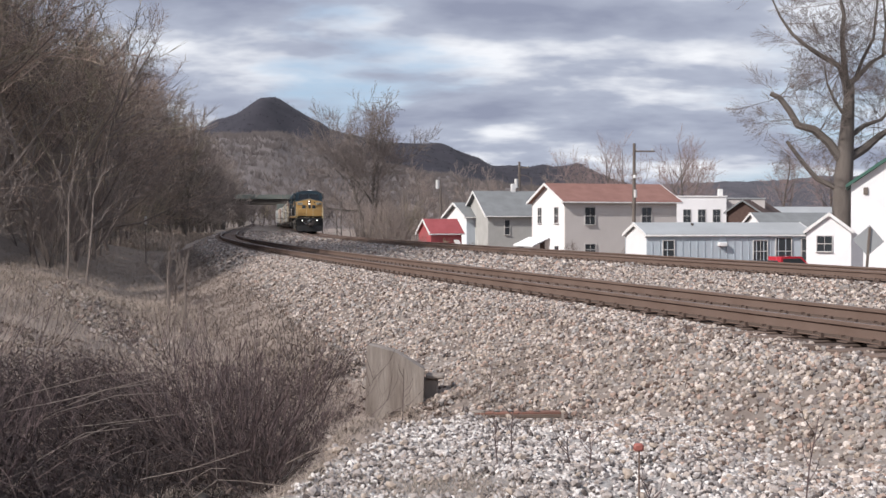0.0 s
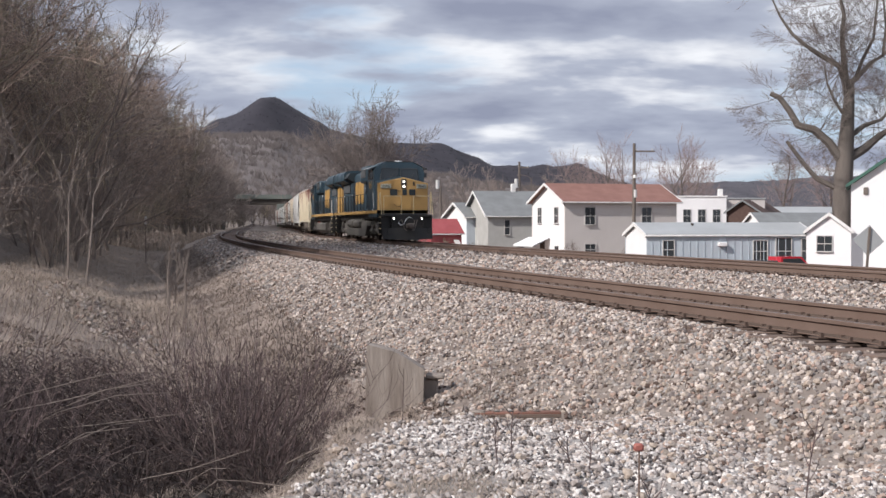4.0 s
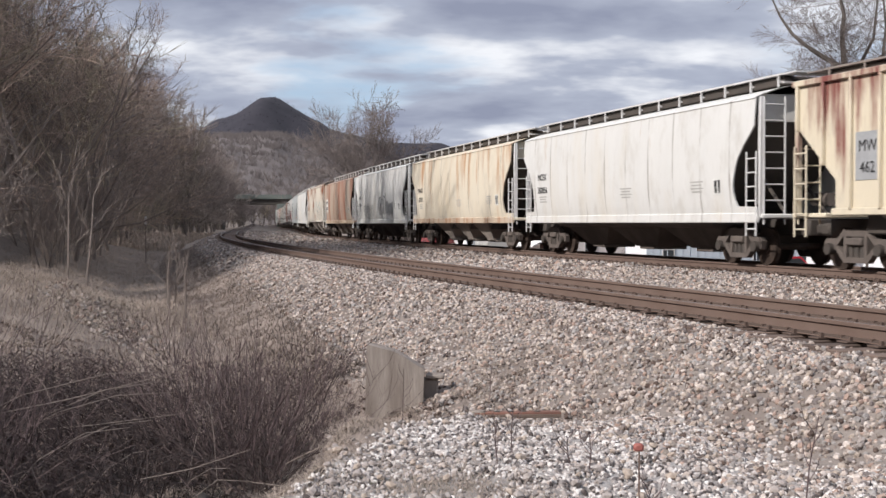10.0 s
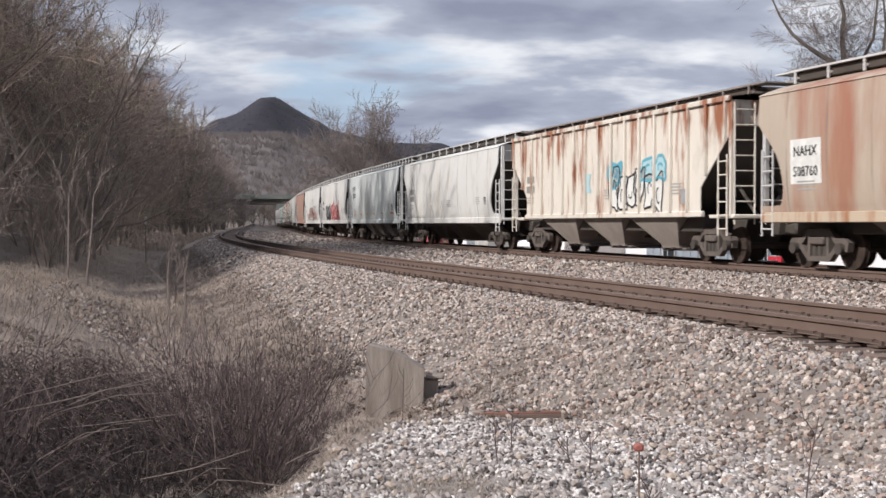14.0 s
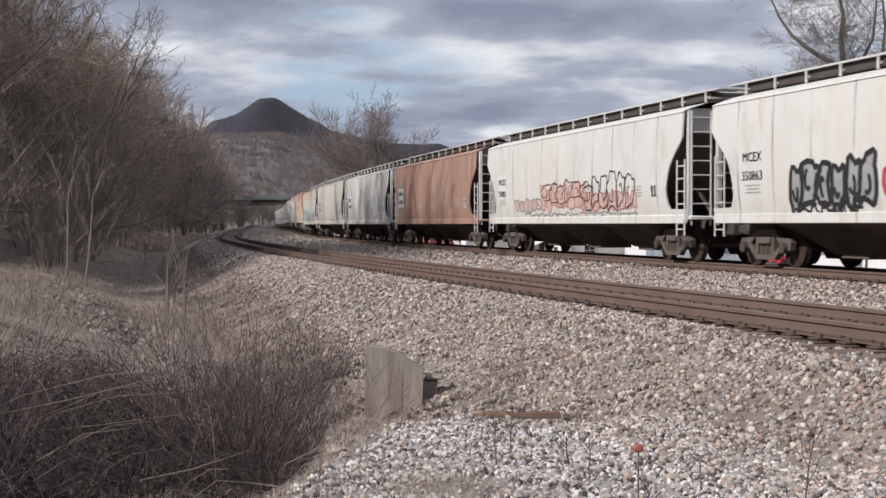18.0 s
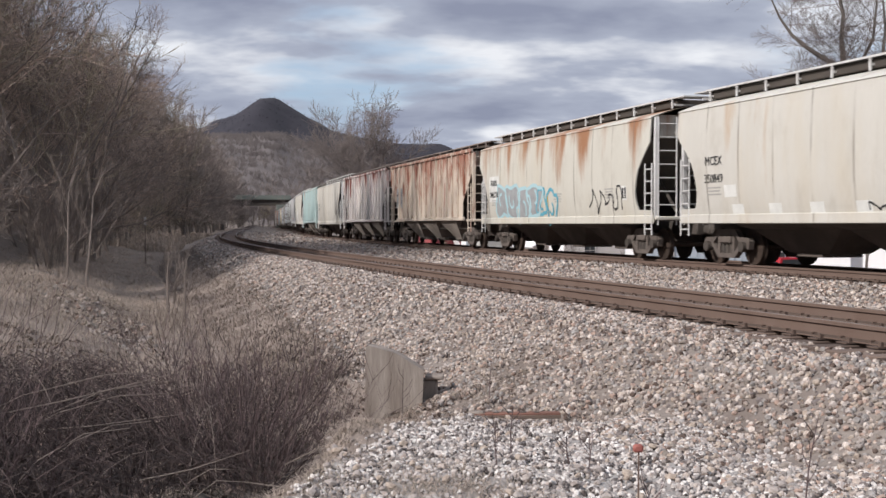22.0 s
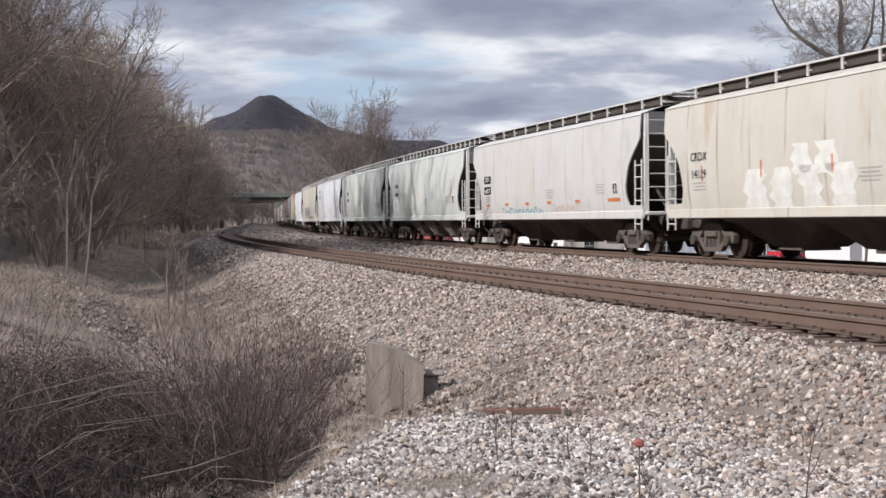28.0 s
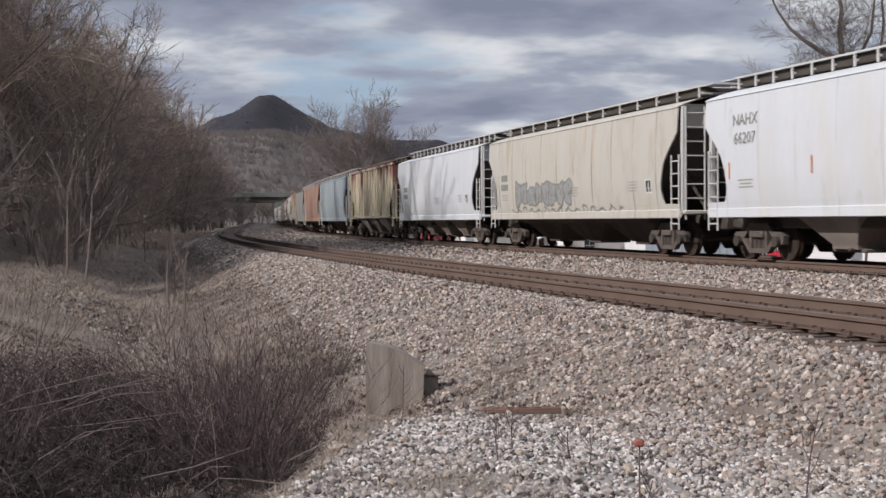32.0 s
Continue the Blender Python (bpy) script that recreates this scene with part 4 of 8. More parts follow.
FAR_PARTS = ("side_sheet", "side_sill", "roof", "running_board", "hatch_trough", "end_sheet", "end_slope_sheet", "hopper_bay", "side_post", "corner_post", "side_frame", "wheelset", "top_chord")
TAIL = 13       # further cars behind those, seen far off only


def build_cars():
    made = []
    for i, (front, shape, body, nb, label) in enumerate(CARS):
        nxt = CARS[i + 1][0] if i + 1 < len(CARS) else front + 18.2
        half = min((nxt - front - 1.42) / 2, 8.75)
        mid = front + half
        if shape == "rib":
            car = rib_hopper("hopper_car", label, body, half=half)
        else:
            car = smooth_hopper("hopper_car", label, body, half=half, nbays=nb, posts=20 if nb == 3 and body in (P_BRIGHT, P_PALE) else 13, sill=P_SILLRUST if body in (P_PEACH, P_TAN) else None)
        RUNS.append((car, mid, half - 1.75))
        made.append((car, mid, half))
    front = CARS[-1][0]
    for k in range(TAIL):
        front += 18.2
        src, _, half = made[(6, 14, 11, 27, 28, 1, 15, 26, 9, 21)[k % 10]]
        car = thing(src.name.split(".")[0], src["label"], "hopper car", "hopper cars of the train")
        for c in src.children:
            if c.name.split(".")[0] in FAR_PARTS:
                again(c, c.matrix_basis.copy(), car)
        RUNS.append((car, front + half, half - 1.75))
    return made


HOPPERS = build_cars()
# ---- the engines ----
P_BLUE = surface("dark_blue_paint", (0.026, 0.050, 0.069), (0.034, 0.060, 0.079), rough=0.42, coarse=0.7, fine=10, mix=0.6, dirt=(0.075, 0.072, 0.065), dirt_amount=0.25)
P_ROOF = surface("sooty_blue_roof", (0.022, 0.034, 0.042), (0.04, 0.042, 0.042), rough=0.7, coarse=0.9)
P_YELLOW = surface("golden_yellow_paint", (0.47, 0.285, 0.098), (0.41, 0.24, 0.085), rough=0.45, coarse=1.0, fine=12, mix=0.5, dirt=(0.22, 0.14, 0.06), dirt_amount=0.1)
P_BLACK = surface("dusty_black_paint", (0.014, 0.0135, 0.0135), (0.032, 0.029, 0.027), rough=0.6, coarse=2)
P_TANK = surface("grey_dusty_tank", (0.088, 0.081, 0.072), (0.13, 0.12, 0.108), rough=0.75, coarse=0.8, mix=0.7, dirt=(0.085, 0.08, 0.07), dirt_amount=0.4)
P_GRILLE = surface("dusty_grille", (0.075, 0.08, 0.085), (0.12, 0.12, 0.12), rough=0.8, coarse=2)
P_LOUVRE = surface("grey_louvre", (0.06, 0.068, 0.075), (0.09, 0.09, 0.092), rough=0.8, coarse=4)
P_VISOR = surface("pale_sunlit_visor", (0.52, 0.53, 0.54), (0.45, 0.46, 0.47), rough=0.5)
P_HANDRAIL_Y = surface("cream_handrail", (0.56, 0.46, 0.28), (0.50, 0.39, 0.22), rough=0.5)
P_REFLECT = surface("white_reflector", (0.78, 0.78, 0.80), rough=0.35)
P_BOARD = surface("number_board", (0.40, 0.40, 0.33), rough=0.4)
P_INK = surface("black_lettering", (0.02, 0.02, 0.022), rough=0.6)
G_GLASS = glassy("cab_glass")
G_HEAD = glow("headlight_glow", (1.0, 0.93, 0.86), 4.5)


def engine_truck(e, x):
    """A three-axle truck with its motors and brake gear."""
    for sy in (-1, 1):
        fr = Shape()
        out = [(-2.75, 0.78), (-2.6, 0.95), (-1.5, 0.92), (-1.15, 1.06), (-0.4, 1.06), (-0.1, 0.90), (0.5, 0.90), (0.9, 1.08), (1.5, 1.06), (1.8, 0.92), (2.5, 0.96), (2.7, 0.78), (2.62, 0.52), (2.0, 0.46), (1.65, 0.70), (1.2, 0.62), (0.9, 0.40), (0.25, 0.36), (-0.2, 0.42), (-0.6, 0.66), (-1.1, 0.68), (-1.5, 0.46), (-2.1, 0.42), (-2.66, 0.52)]
        fr.slab([(x + a, b) for a, b in out], sy * 1.12 - 0.06, sy * 1.12 + 0.06)
        part("side_frame", fr, M_TRUCK_LOCO, e)
        for a in (-2.1, 0.0, 2.1):
            part("journal_box", Shape().box((x + a, sy * 1.22, 0.56), (0.36, 0.14, 0.36), 0.06), M_TRUCK_LOCO, e)
            part("axle_cap", Shape().disc((x + a, sy * 1.31, 0.55), "y", 0.11, 0.06, 12), M_DARK, e)
        for a in (-1.05, 1.05):
            part("spring_nest", Shape().box((x + a, sy * 1.21, 0.86), (0.5, 0.16, 0.24), 0.04), M_DARK, e)
            part("brake_cylinder", Shape().tube([(x + a - 0.42, sy * 1.22, 1.02), (x + a + 0.05, sy * 1.22, 1.02)], 0.10, 9), M_TRUCK_LOCO, e)
            part("brake_shoe_hanger", Shape().tube([(x + a - 0.45, sy * 1.2, 0.98), (x + a - 0.55, sy * 1.18, 0.6), (x + a - 0.45, sy * 1.1, 0.4)], 0.045, 6), M_TRUCK_LOCO, e)
        part("sand_pipe", Shape().tube([(x - 2.5, sy * 1.15, 1.2), (x - 2.7, sy * 1.15, 0.7), (x - 2.55, sy * 0.9, 0.15)], 0.025, 5), M_TRUCK_LOCO, e)
        part("sand_pipe", Shape().tube([(x + 2.5, sy * 1.15, 1.2), (x + 2.7, sy * 1.15, 0.7), (x + 2.6, sy * 0.9, 0.15)], 0.025, 5), M_TRUCK_LOCO, e)
        part("air_line", Shape().tube([(x - 1.9, sy * 1.2, 1.45), (x - 1.3, sy * 1.25, 1.12), (x - 0.7, sy * 1.25, 1.2), (x, sy * 1.2, 1.48), (x + 0.6, sy * 1.25, 1.12), (x + 1.2, sy * 1.2, 1.46)], 0.022, 5), M_TRUCK_LOCO, e)
    for a in (-2.1, 0.0, 2.1):
        w = Shape()
        for sy in (-1, 1):
            w.disc((x + a, sy * 0.7525, 0.533), "y", 0.533, 0.11, 26)
            w.disc((x + a, sy * 0.69, 0.533), "y", 0.56, 0.03, 26)
            w.disc((x + a, sy * 0.83, 0.533), "y", 0.24, 0.08, 14)
        w.tube([(x + a, -1.15, 0.533), (x + a, 1.15, 0.533)], 0.10, 8)
        part("wheelset", w, M_WHEEL, e)
        part("traction_motor", Shape().box((x + a + 0.55, 0, 0.6), (0.75, 1.1, 0.6), 0.12), M_DARK, e)
    part("truck_bolster", Shape().box((x, 0, 1.02), (3.6, 2.0, 0.22), 0.04), M_DARK, e)


def mark_shapes(e, x0, z0, w, h, y, mat):
    """The maker's mark on the hood: three plain blocks in its colour."""
    sy = 1 if y > 0 else -1
    a, b = y, y + sy * 0.012

    def blk(pts):
        q = [((x0 + px * w) if sy < 0 else (x0 + (1 - px) * w), z0 + pz * h) for px, pz in pts]
        return Shape().slab(q, a, b)

    m = None
    for k in range(3):
        c = 0.345 * k
        pts = [(c, 0.12), (c, 0.88), (c + 0.05, 1.0), (c + 0.26, 1.0), (c + 0.31, 0.88), (c + 0.31, 0.12), (c + 0.26, 0.0), (c + 0.05, 0.0)]
        if m is None:
            m = part("painted_mark", blk(pts), mat, e, "golden block mark")
        else:
            part("mark_block", blk(pts), mat, m)


def engine(label, number, grilles, tanks, flip):
    """A six-axle wide-nosed diesel engine; +x is its cab's end."""
    e = thing("diesel_engine", label, "locomotive", "engines of the train")
    see = 1 if flip else -1                     # the side turned to the camera
    part("underframe", Shape().box((-0.3, 0, 1.45), (20.6, 2.5, 0.34), 0.04), P_BLACK, e)
    part("frame_centre", Shape().box((-0.2, 0, 1.14), (15.5, 1.7, 0.40), 0.03), M_DARK, e)
    part("deck", Shape().box((-0.9, 0, 1.80), (19.6, 3.02, 0.05), 0.01), P_BLACK, e)
    for sy in (-1, 1):
        part("side_sill", Shape().box((-1.05, sy * 1.52, 1.725), (19.3, 0.05, 0.19), 0.012), P_YELLOW, e, "yellow sill stripe")
        part("sill_skirt", Shape().box((6.9, sy * 1.47, 1.52), (3.3, 0.06, 0.22), 0.01), P_BLUE, e)
    # long hood with a rounded roof
    hood = [(-1.02, 1.82), (-1.02, 4.18), (-0.92, 4.38), (-0.68, 4.46), (0.68, 4.46), (0.92, 4.38), (1.02, 4.18), (1.02, 1.82)]
    part("long_hood", Shape().prism_x(hood[::-1], -9.4, 5.2), P_BLUE, e)
    part("hood_roof", Shape().prism_x([(-0.7, 4.455), (-0.6, 4.52), (0.6, 4.52), (0.7, 4.455)][::-1], -9.3, 4.0), P_ROOF, e)
    part("rear_hood", Shape().prism_x([(-1.04, 1.82), (-1.04, 4.05), (-0.8, 4.2), (0.8, 4.2), (1.04, 4.05), (1.04, 1.82)][::-1], -10.7, -9.4), P_YELLOW, e, "yellow rear end of the hood")
    part("rear_window_panel", Shape().box((-10.72, 0.0, 3.3), (0.03, 1.2, 0.5), 0.01), P_BLUE, e)
    # radiator wings
    wing = [(-1.53, 4.02), (-1.52, 4.46), (-1.36, 4.66), (-0.9, 4.72), (0.9, 4.72), (1.36, 4.66), (1.52, 4.46), (1.53, 4.02), (1.0, 3.78), (-1.0, 3.78)]
    part("radiator_wing", Shape().prism_x(wing[::-1], -10.8, -5.6), P_BLUE, e)
    wing2 = [(-1.50, 4.12), (-1.50, 4.2), (-1.3, 4.48), (1.3, 4.48), (1.50, 4.2), (1.50, 4.12), (1.0, 3.86), (-1.0, 3.86)]
    part("radiator_intake", Shape().prism_x(wing2[::-1], -5.6, -3.9), P_ROOF, e)
    for sy in (-1, 1):
        part("radiator_screen", Shape().box((-7.3, sy * 1.06, 3.48), (3.2, 0.08, 0.62), 0.02), P_LOUVRE, e)
        part("wing_strut", Shape().tube([(-9.3, sy * 1.04, 3.5), (-9.3, sy * 1.45, 4.05)], 0.05, 6), P_BLUE, e)
        for k, gx in enumerate((-8.3, -7.2, -6.1)):
            part("hood_door", Shape().box((gx, sy * 1.03, 2.45), (0.95, 0.03, 1.1), 0.01), P_LOUVRE if k < 2 and not tanks else P_BLUE, e)
        for gx in (-5.0, -4.0, -3.0, -2.0, -1.0, 0.0, 1.0):
            part("hood_door", Shape().box((gx, sy * 1.025, 2.75), (0.93, 0.025, 1.75), 0.008), P_BLUE, e)
        for k, gx in enumerate((-8.7, -7.9, -6.4, -4.6, -3.4, 1.3, 2.6, 4.3)):
            part("reflector", Shape().box((gx, sy * 1.06, 3.0 + 0.16 * (k % 3)), (0.09, 0.02, 0.06)), P_REFLECT, e)
        for gx in (-8.0, -4.5, -1.0, 2.4, 5.0, 7.2):
            part("sill_reflector", Shape().box((gx, sy * 1.55, 1.86), (0.10, 0.02, 0.07)), P_REFLECT, e)
    # equipment box and louvres behind the cab
    part("blower_box", Shape().box((3.35, 0, 4.10), (3.6, 2.84, 1.02), 0.10), P_BLUE, e)
    part("cabinet", Shape().box((3.6, 0, 2.75), (3.5, 2.3, 1.9), 0.04), P_BLUE, e)
    for sy in (-1, 1):
        if grilles == 1:
            part("blower_screen", Shape().box((2.75, sy * 1.43, 4.18), (1.9, 0.03, 0.52), 0.04), P_GRILLE, e, "olive-grey intake screen")
        else:
            for k in range(3):
                lv = part("louvre_panel", Shape().box((1.95 + 0.85 * k, sy * 1.43, 4.22), (0.62, 0.03, 0.62), 0.01), P_LOUVRE, e, "grey louvre panel")
                for q in range(5):
                    part("louvre_slat", Shape().box((1.95 + 0.85 * k, sy * 1.455, 4.0 + 0.11 * q), (0.56, 0.03, 0.03)), P_BLACK, lv)
        part("cabinet_door", Shape().box((4.5, sy * 1.16, 2.8), (0.9, 0.03, 1.5), 0.01), P_BLUE, e)
        part("cabinet_door", Shape().box((3.3, sy * 1.16, 2.8), (1.1, 0.03, 1.3), 0.01), P_ROOF if grilles == 2 else P_BLUE, e)
        part("brake_wheel_recess", Shape().box((2.1, sy * 1.05, 2.05), (0.7, 0.06, 0.34), 0.01), P_BLACK, e)
    part("exhaust_stack", Shape().box((-2.9, 0, 4.66), (1.5, 0.9, 0.34), 0.06), P_ROOF, e)
    hn = Shape()
    for k in range(3):
        hn.tube([(0.9 + 0.18 * k, -0.2 + 0.2 * k, 4.62), (1.2 + 0.18 * k, -0.2 + 0.2 * k, 4.64)], [0.035, 0.10], 8)
    part("horn", hn, P_BLACK, e)
    part("antenna_dome", Shape().disc((6.2, 0.2, 4.80), "z", 0.28, 0.08, 12, 0.2), P_VISOR, e)
    # cab
    cabp = [(-1.53, 1.82), (-1.53, 4.12), (-1.42, 4.42), (-0.85, 4.72), (0.85, 4.72), (1.42, 4.42), (1.53, 4.12), (1.53, 1.82)]
    part("cab", Shape().loft([[(5.1, y, z) for y, z in cabp], [(7.35, y, z) for y, z in cabp], [(7.62, y * 0.985, z - (0.04 if z > 3 else 0)) for y, z in cabp]], True, True), P_BLUE, e)
    part("cab_roof", Shape().loft([[(5.0, y, z + 0.02) for y, z in cabp[1:7]], [(7.5, y, z + 0.02) for y, z in cabp[1:7]]], False), P_BLUE, e)
    nose = [(-1.50, 1.82), (-1.50, 3.42), (0, 3.76), (1.50, 3.42), (1.50, 1.82)]
    part("short_hood_side", Shape().loft([[(7.4, y, z + (0.12 if z > 2 else 0)) for y, z in nose], [(8.72, y, z) for y, z in nose]], True, True), P_BLUE, e)
    low_nose = [(-0.45, 1.82), (-0.45, 3.60), (0, 3.68), (0.45, 3.60), (0.45, 1.82)]
    front = [(8.725, y, z) for y, z in nose], [(8.95, y * 0.97, z - (0.01 if z > 2 else 0)) for y, z in nose], [(9.22, y, z) for y, z in low_nose]
    part("nose", Shape().loft([list(q) for q in front], True, True), P_YELLOW, e, "golden yellow nose")
    for z in (2.05, 2.95):
        part("nose_grab", Shape().tube([(9.20, -0.62, z + 0.12), (9.25, -0.5, z), (9.26, -0.2, z - 0.02)], 0.014, 5), P_BLACK, e)
    part("nose_door", Shape().box((9.225, 0.1, 2.55), (0.03, 0.62, 1.35), 0.01), P_YELLOW, e)
    for k in (-0.62, 0.62):
        part("windshield", Shape().loft([[(7.66, k - 0.55, 3.62), (7.66, k + 0.55, 3.62), (7.63, k + (0.45 if k > 0 else 0.55), 4.30), (7.63, k - (0.55 if k > 0 else 0.45), 4.30)],
                                         [(7.60, k - 0.55, 3.62), (7.60, k + 0.55, 3.62), (7.58, k + (0.45 if k > 0 else 0.55), 4.30), (7.58, k - (0.55 if k > 0 else 0.45), 4.30)]], True, True), G_GLASS, e)
        part("wiper", Shape().tube([(7.69, k, 3.6), (7.69, k + 0.25, 4.05)], 0.012, 4), P_BLACK, e)
    part("windshield_frame", Shape().tube([(7.70, -1.18, 3.60), (7.70, -0.06, 3.60), (7.68, -0.06, 4.32), (7.68, -1.08, 4.32), (7.70, -1.18, 3.60)], 0.022, 5).tube([(7.70, 0.06, 3.60), (7.70, 1.18, 3.60), (7.68, 1.08, 4.32), (7.68, 0.06, 4.32), (7.70, 0.06, 3.60)], 0.022, 5), P_LOUVRE, e, "grey windshield frames")
    part("signal_hose", Shape().tube([(10.62, 0.15, 1.36), (10.75, 0.0, 1.42), (10.82, -0.2, 1.25), (10.82, -0.32, 1.0), (10.78, -0.5, 0.94), (10.62, -0.62, 1.1)], 0.022, 6), P_VISOR, e, "pale looped hose")
    part("windshield_sill", Shape().box((7.72, 0, 3.56), (0.10, 2.4, 0.06), 0.01), P_BLUE, e)
    for sy in (-1, 1):
        f = part("side_window", Shape().box((6.85, sy * 1.54, 4.0), (0.70, 0.03, 0.62), 0.04), G_GLASS, e)
        part("window_frame", Shape().box((6.45, sy * 1.55, 4.0), (0.05, 0.03, 0.66)), P_BLUE, f)
        f = part("side_window", Shape().box((5.95, sy * 1.54, 4.0), (0.80, 0.03, 0.62), 0.04), G_GLASS, e)
        part("window_frame", Shape().box((6.9, sy * 1.56, 3.68), (0.8, 0.03, 0.04)), P_LOUVRE, f)
        v = Shape()
        v.loft([[(5.7, sy * 1.46, 4.46), (7.3, sy * 1.46, 4.46)], [(5.7, sy * 1.86, 4.32), (7.3, sy * 1.80, 4.32)], [(5.7, sy * 1.86, 4.30), (7.3, sy * 1.80, 4.30)], [(5.7, sy * 1.47, 4.42), (7.3, sy * 1.47, 4.42)]], False)
        part("awning", v, P_VISOR, e, "pale sunlit window awning")
        part("mirror", Shape().box((7.4, sy * 1.62, 3.95), (0.05, 0.16, 0.30), 0.01), P_LOUVRE, e)
        part("cab_grab", Shape().tube([(7.7, sy * 1.56, 1.95), (7.7, sy * 1.6, 2.9)], 0.02, 5), M_GALV, e)
        bd = part("number_board", Shape().box((9.0, sy * 1.02, 3.22), (0.10, 0.62, 0.26), 0.02), P_BOARD, e, "lit white number board")
        bd.matrix_basis = Matrix.Translation((9.09, sy * 1.06, 0)) @ Matrix.Rotation(sy * 0.26, 4, "Z") @ Matrix.Translation((-9.0, -sy * 1.02, 0))
        lettering("board_number", number, 0.23, P_INK, bd, Matrix.Translation((9.055, sy * 1.02, 3.215)) @ Euler((radians(90), 0, radians(90))).to_matrix().to_4x4())
        dl = part("ditch_light", Shape().disc((10.36, sy * 0.82, 1.32), "x", 0.13, 0.10, 14), P_BLACK, e)
        part("lens", Shape().disc((10.42, sy * 0.82, 1.32), "x", 0.05, 0.03, 14), G_HEAD if not flip else P_REFLECT, dl)
    hl = part("headlight", Shape().box((9.20, -0.02, 3.34), (0.14, 0.32, 0.58), 0.04), P_BLACK, e)
    for z in (3.47, 3.21):
        part("lens", Shape().disc((9.275, -0.02, z), "x", 0.062, 0.03, 14), G_HEAD if not flip else P_REFLECT, hl)
    part("nose_emblem", Shape().box((9.17, 0.55, 3.36), (0.06, 0.16, 0.24), 0.03), P_INK, e)
    # mark on the nose, dark blocks
    for y0, w in ((-0.62, 0.42), (0.02, 0.26), (0.48, 0.40)):
        part("nose_mark", Shape().box((9.238 - max(0, abs(y0) - 0.45) * 0.27, y0, 2.86), (0.05, w, 0.36), 0.02, Matrix.Rotation(math.copysign(0.26, y0) if abs(y0) > 0.45 else 0, 3, "Z")), P_ROOF, e, "dark blue block mark")
    # platform, plow, steps, hoses
    part("front_platform", Shape().box((9.75, 0, 1.50), (1.1, 2.9, 0.12), 0.02), P_BLACK, e)
    part("pilot", Shape().box((10.22, 0, 1.05), (0.14, 1.9, 0.85), 0.02), P_BLACK, e)
    plow = Shape()
    rows = []
    for d in (0.0, -0.05):
        ring = [[(10.30 + d, -1.45, 0.74), (10.48 + d, -0.35, 0.80), (10.48 + d, 0.35, 0.80), (10.30 + d, 1.45, 0.74)], [(10.34 + d, -1.45, 0.40), (10.55 + d, -0.35, 0.40), (10.55 + d, 0.35, 0.40), (10.34 + d, 1.45, 0.40)], [(10.42 + d, -1.45, 0.14), (10.64 + d, -0.35, 0.10), (10.64 + d, 0.35, 0.10), (10.42 + d, 1.45, 0.14)]]
        rows += ring if d == 0 else ring[::-1]
    plow.loft(rows, False)
    for y in (-1.2, -0.6, 0.6, 1.2):
        plow.box((10.36, y, 0.45), (0.05, 0.05, 0.62), 0.01)
    part("snow_plow", plow, P_BLACK, e, "scuffed black snow plow")
    for sx in (1, -1):
        cp = Shape().box((sx * 10.85, 0, 0.90), (0.9, 0.28, 0.26), 0.05).box((sx * 11.1, 0.03, 0.90), (0.28, 0.40, 0.34), 0.08)
        part("coupler", cp, M_TRUCK, e)
        for k in (-0.5, 0.5, 0.35):
            part("air_hose", Shape().tube([(sx * 10.55, k, 1.2), (sx * 10.85, k * 0.9, 1.25), (sx * 10.95, k * 0.6, 0.75), (sx * 11.0, k * 0.35, 0.62)], 0.03, 6), M_TRUCK, e)
        for sy in (-1, 1):
            st = part("step_well", Shape().box((sx * 10.0, sy * 1.22, 1.0), (0.08, 0.55, 1.05), 0.01), P_BLACK, e)
            for k in range(4):
                part("step", Shape().box((sx * 9.75, sy * 1.38, 0.42 + 0.33 * k), (0.62, 0.28, 0.05), 0.01), P_BLACK, st)
                part("step_edge", Shape().box((sx * 9.75, sy * 1.525, 0.42 + 0.33 * k), (0.60, 0.02, 0.045)), P_HANDRAIL_Y, st)
            part("step_side", Shape().box((sx * 9.42, sy * 1.38, 0.95), (0.05, 0.30, 1.2), 0.01), P_BLACK, e)
            part("grab_iron", Shape().tube([(sx * 9.45, sy * 1.5, 1.8), (sx * 9.45, sy * 1.5, 2.75), (sx * 9.7, sy * 1.5, 2.85), (sx * 10.2, sy * 1.5, 1.55)], 0.024, 6), P_HANDRAIL_Y if sx > 0 else M_GALV, e, "pale handrail")
    for y in (-1.38, -0.36, 0.36, 1.38):
        part("front_stanchion", Shape().tube([(10.22, y, 1.5), (10.22, y, 2.62)], 0.022, 6), P_HANDRAIL_Y, e)
    part("front_handrail", Shape().tube([(10.22, -1.38, 2.62), (10.22, -0.36, 2.62)], 0.022, 6).tube([(10.22, 0.36, 2.62), (10.22, 1.38, 2.62)], 0.022, 6), P_HANDRAIL_Y, e, "yellow front handrail")
    for sy in (-1, 1):
        for k in range(10):
            gx = -9.3 + 1.42 * k
            part("stanchion", Shape().tube([(gx, sy * 1.5, 1.65), (gx, sy * 1.5, 2.86)], 0.022, 6), P_BLACK, e)
        part("handrail", Shape().tube([(-9.4, sy * 1.5, 2.88), (4.2, sy * 1.5, 2.88), (4.9, sy * 1.52, 3.15)], 0.022, 6), P_BLACK, e)
        part("handrail", Shape().tube([(-9.4, sy * 1.5, 2.36), (4.0, sy * 1.5, 2.36)], 0.016, 5), P_BLACK, e)
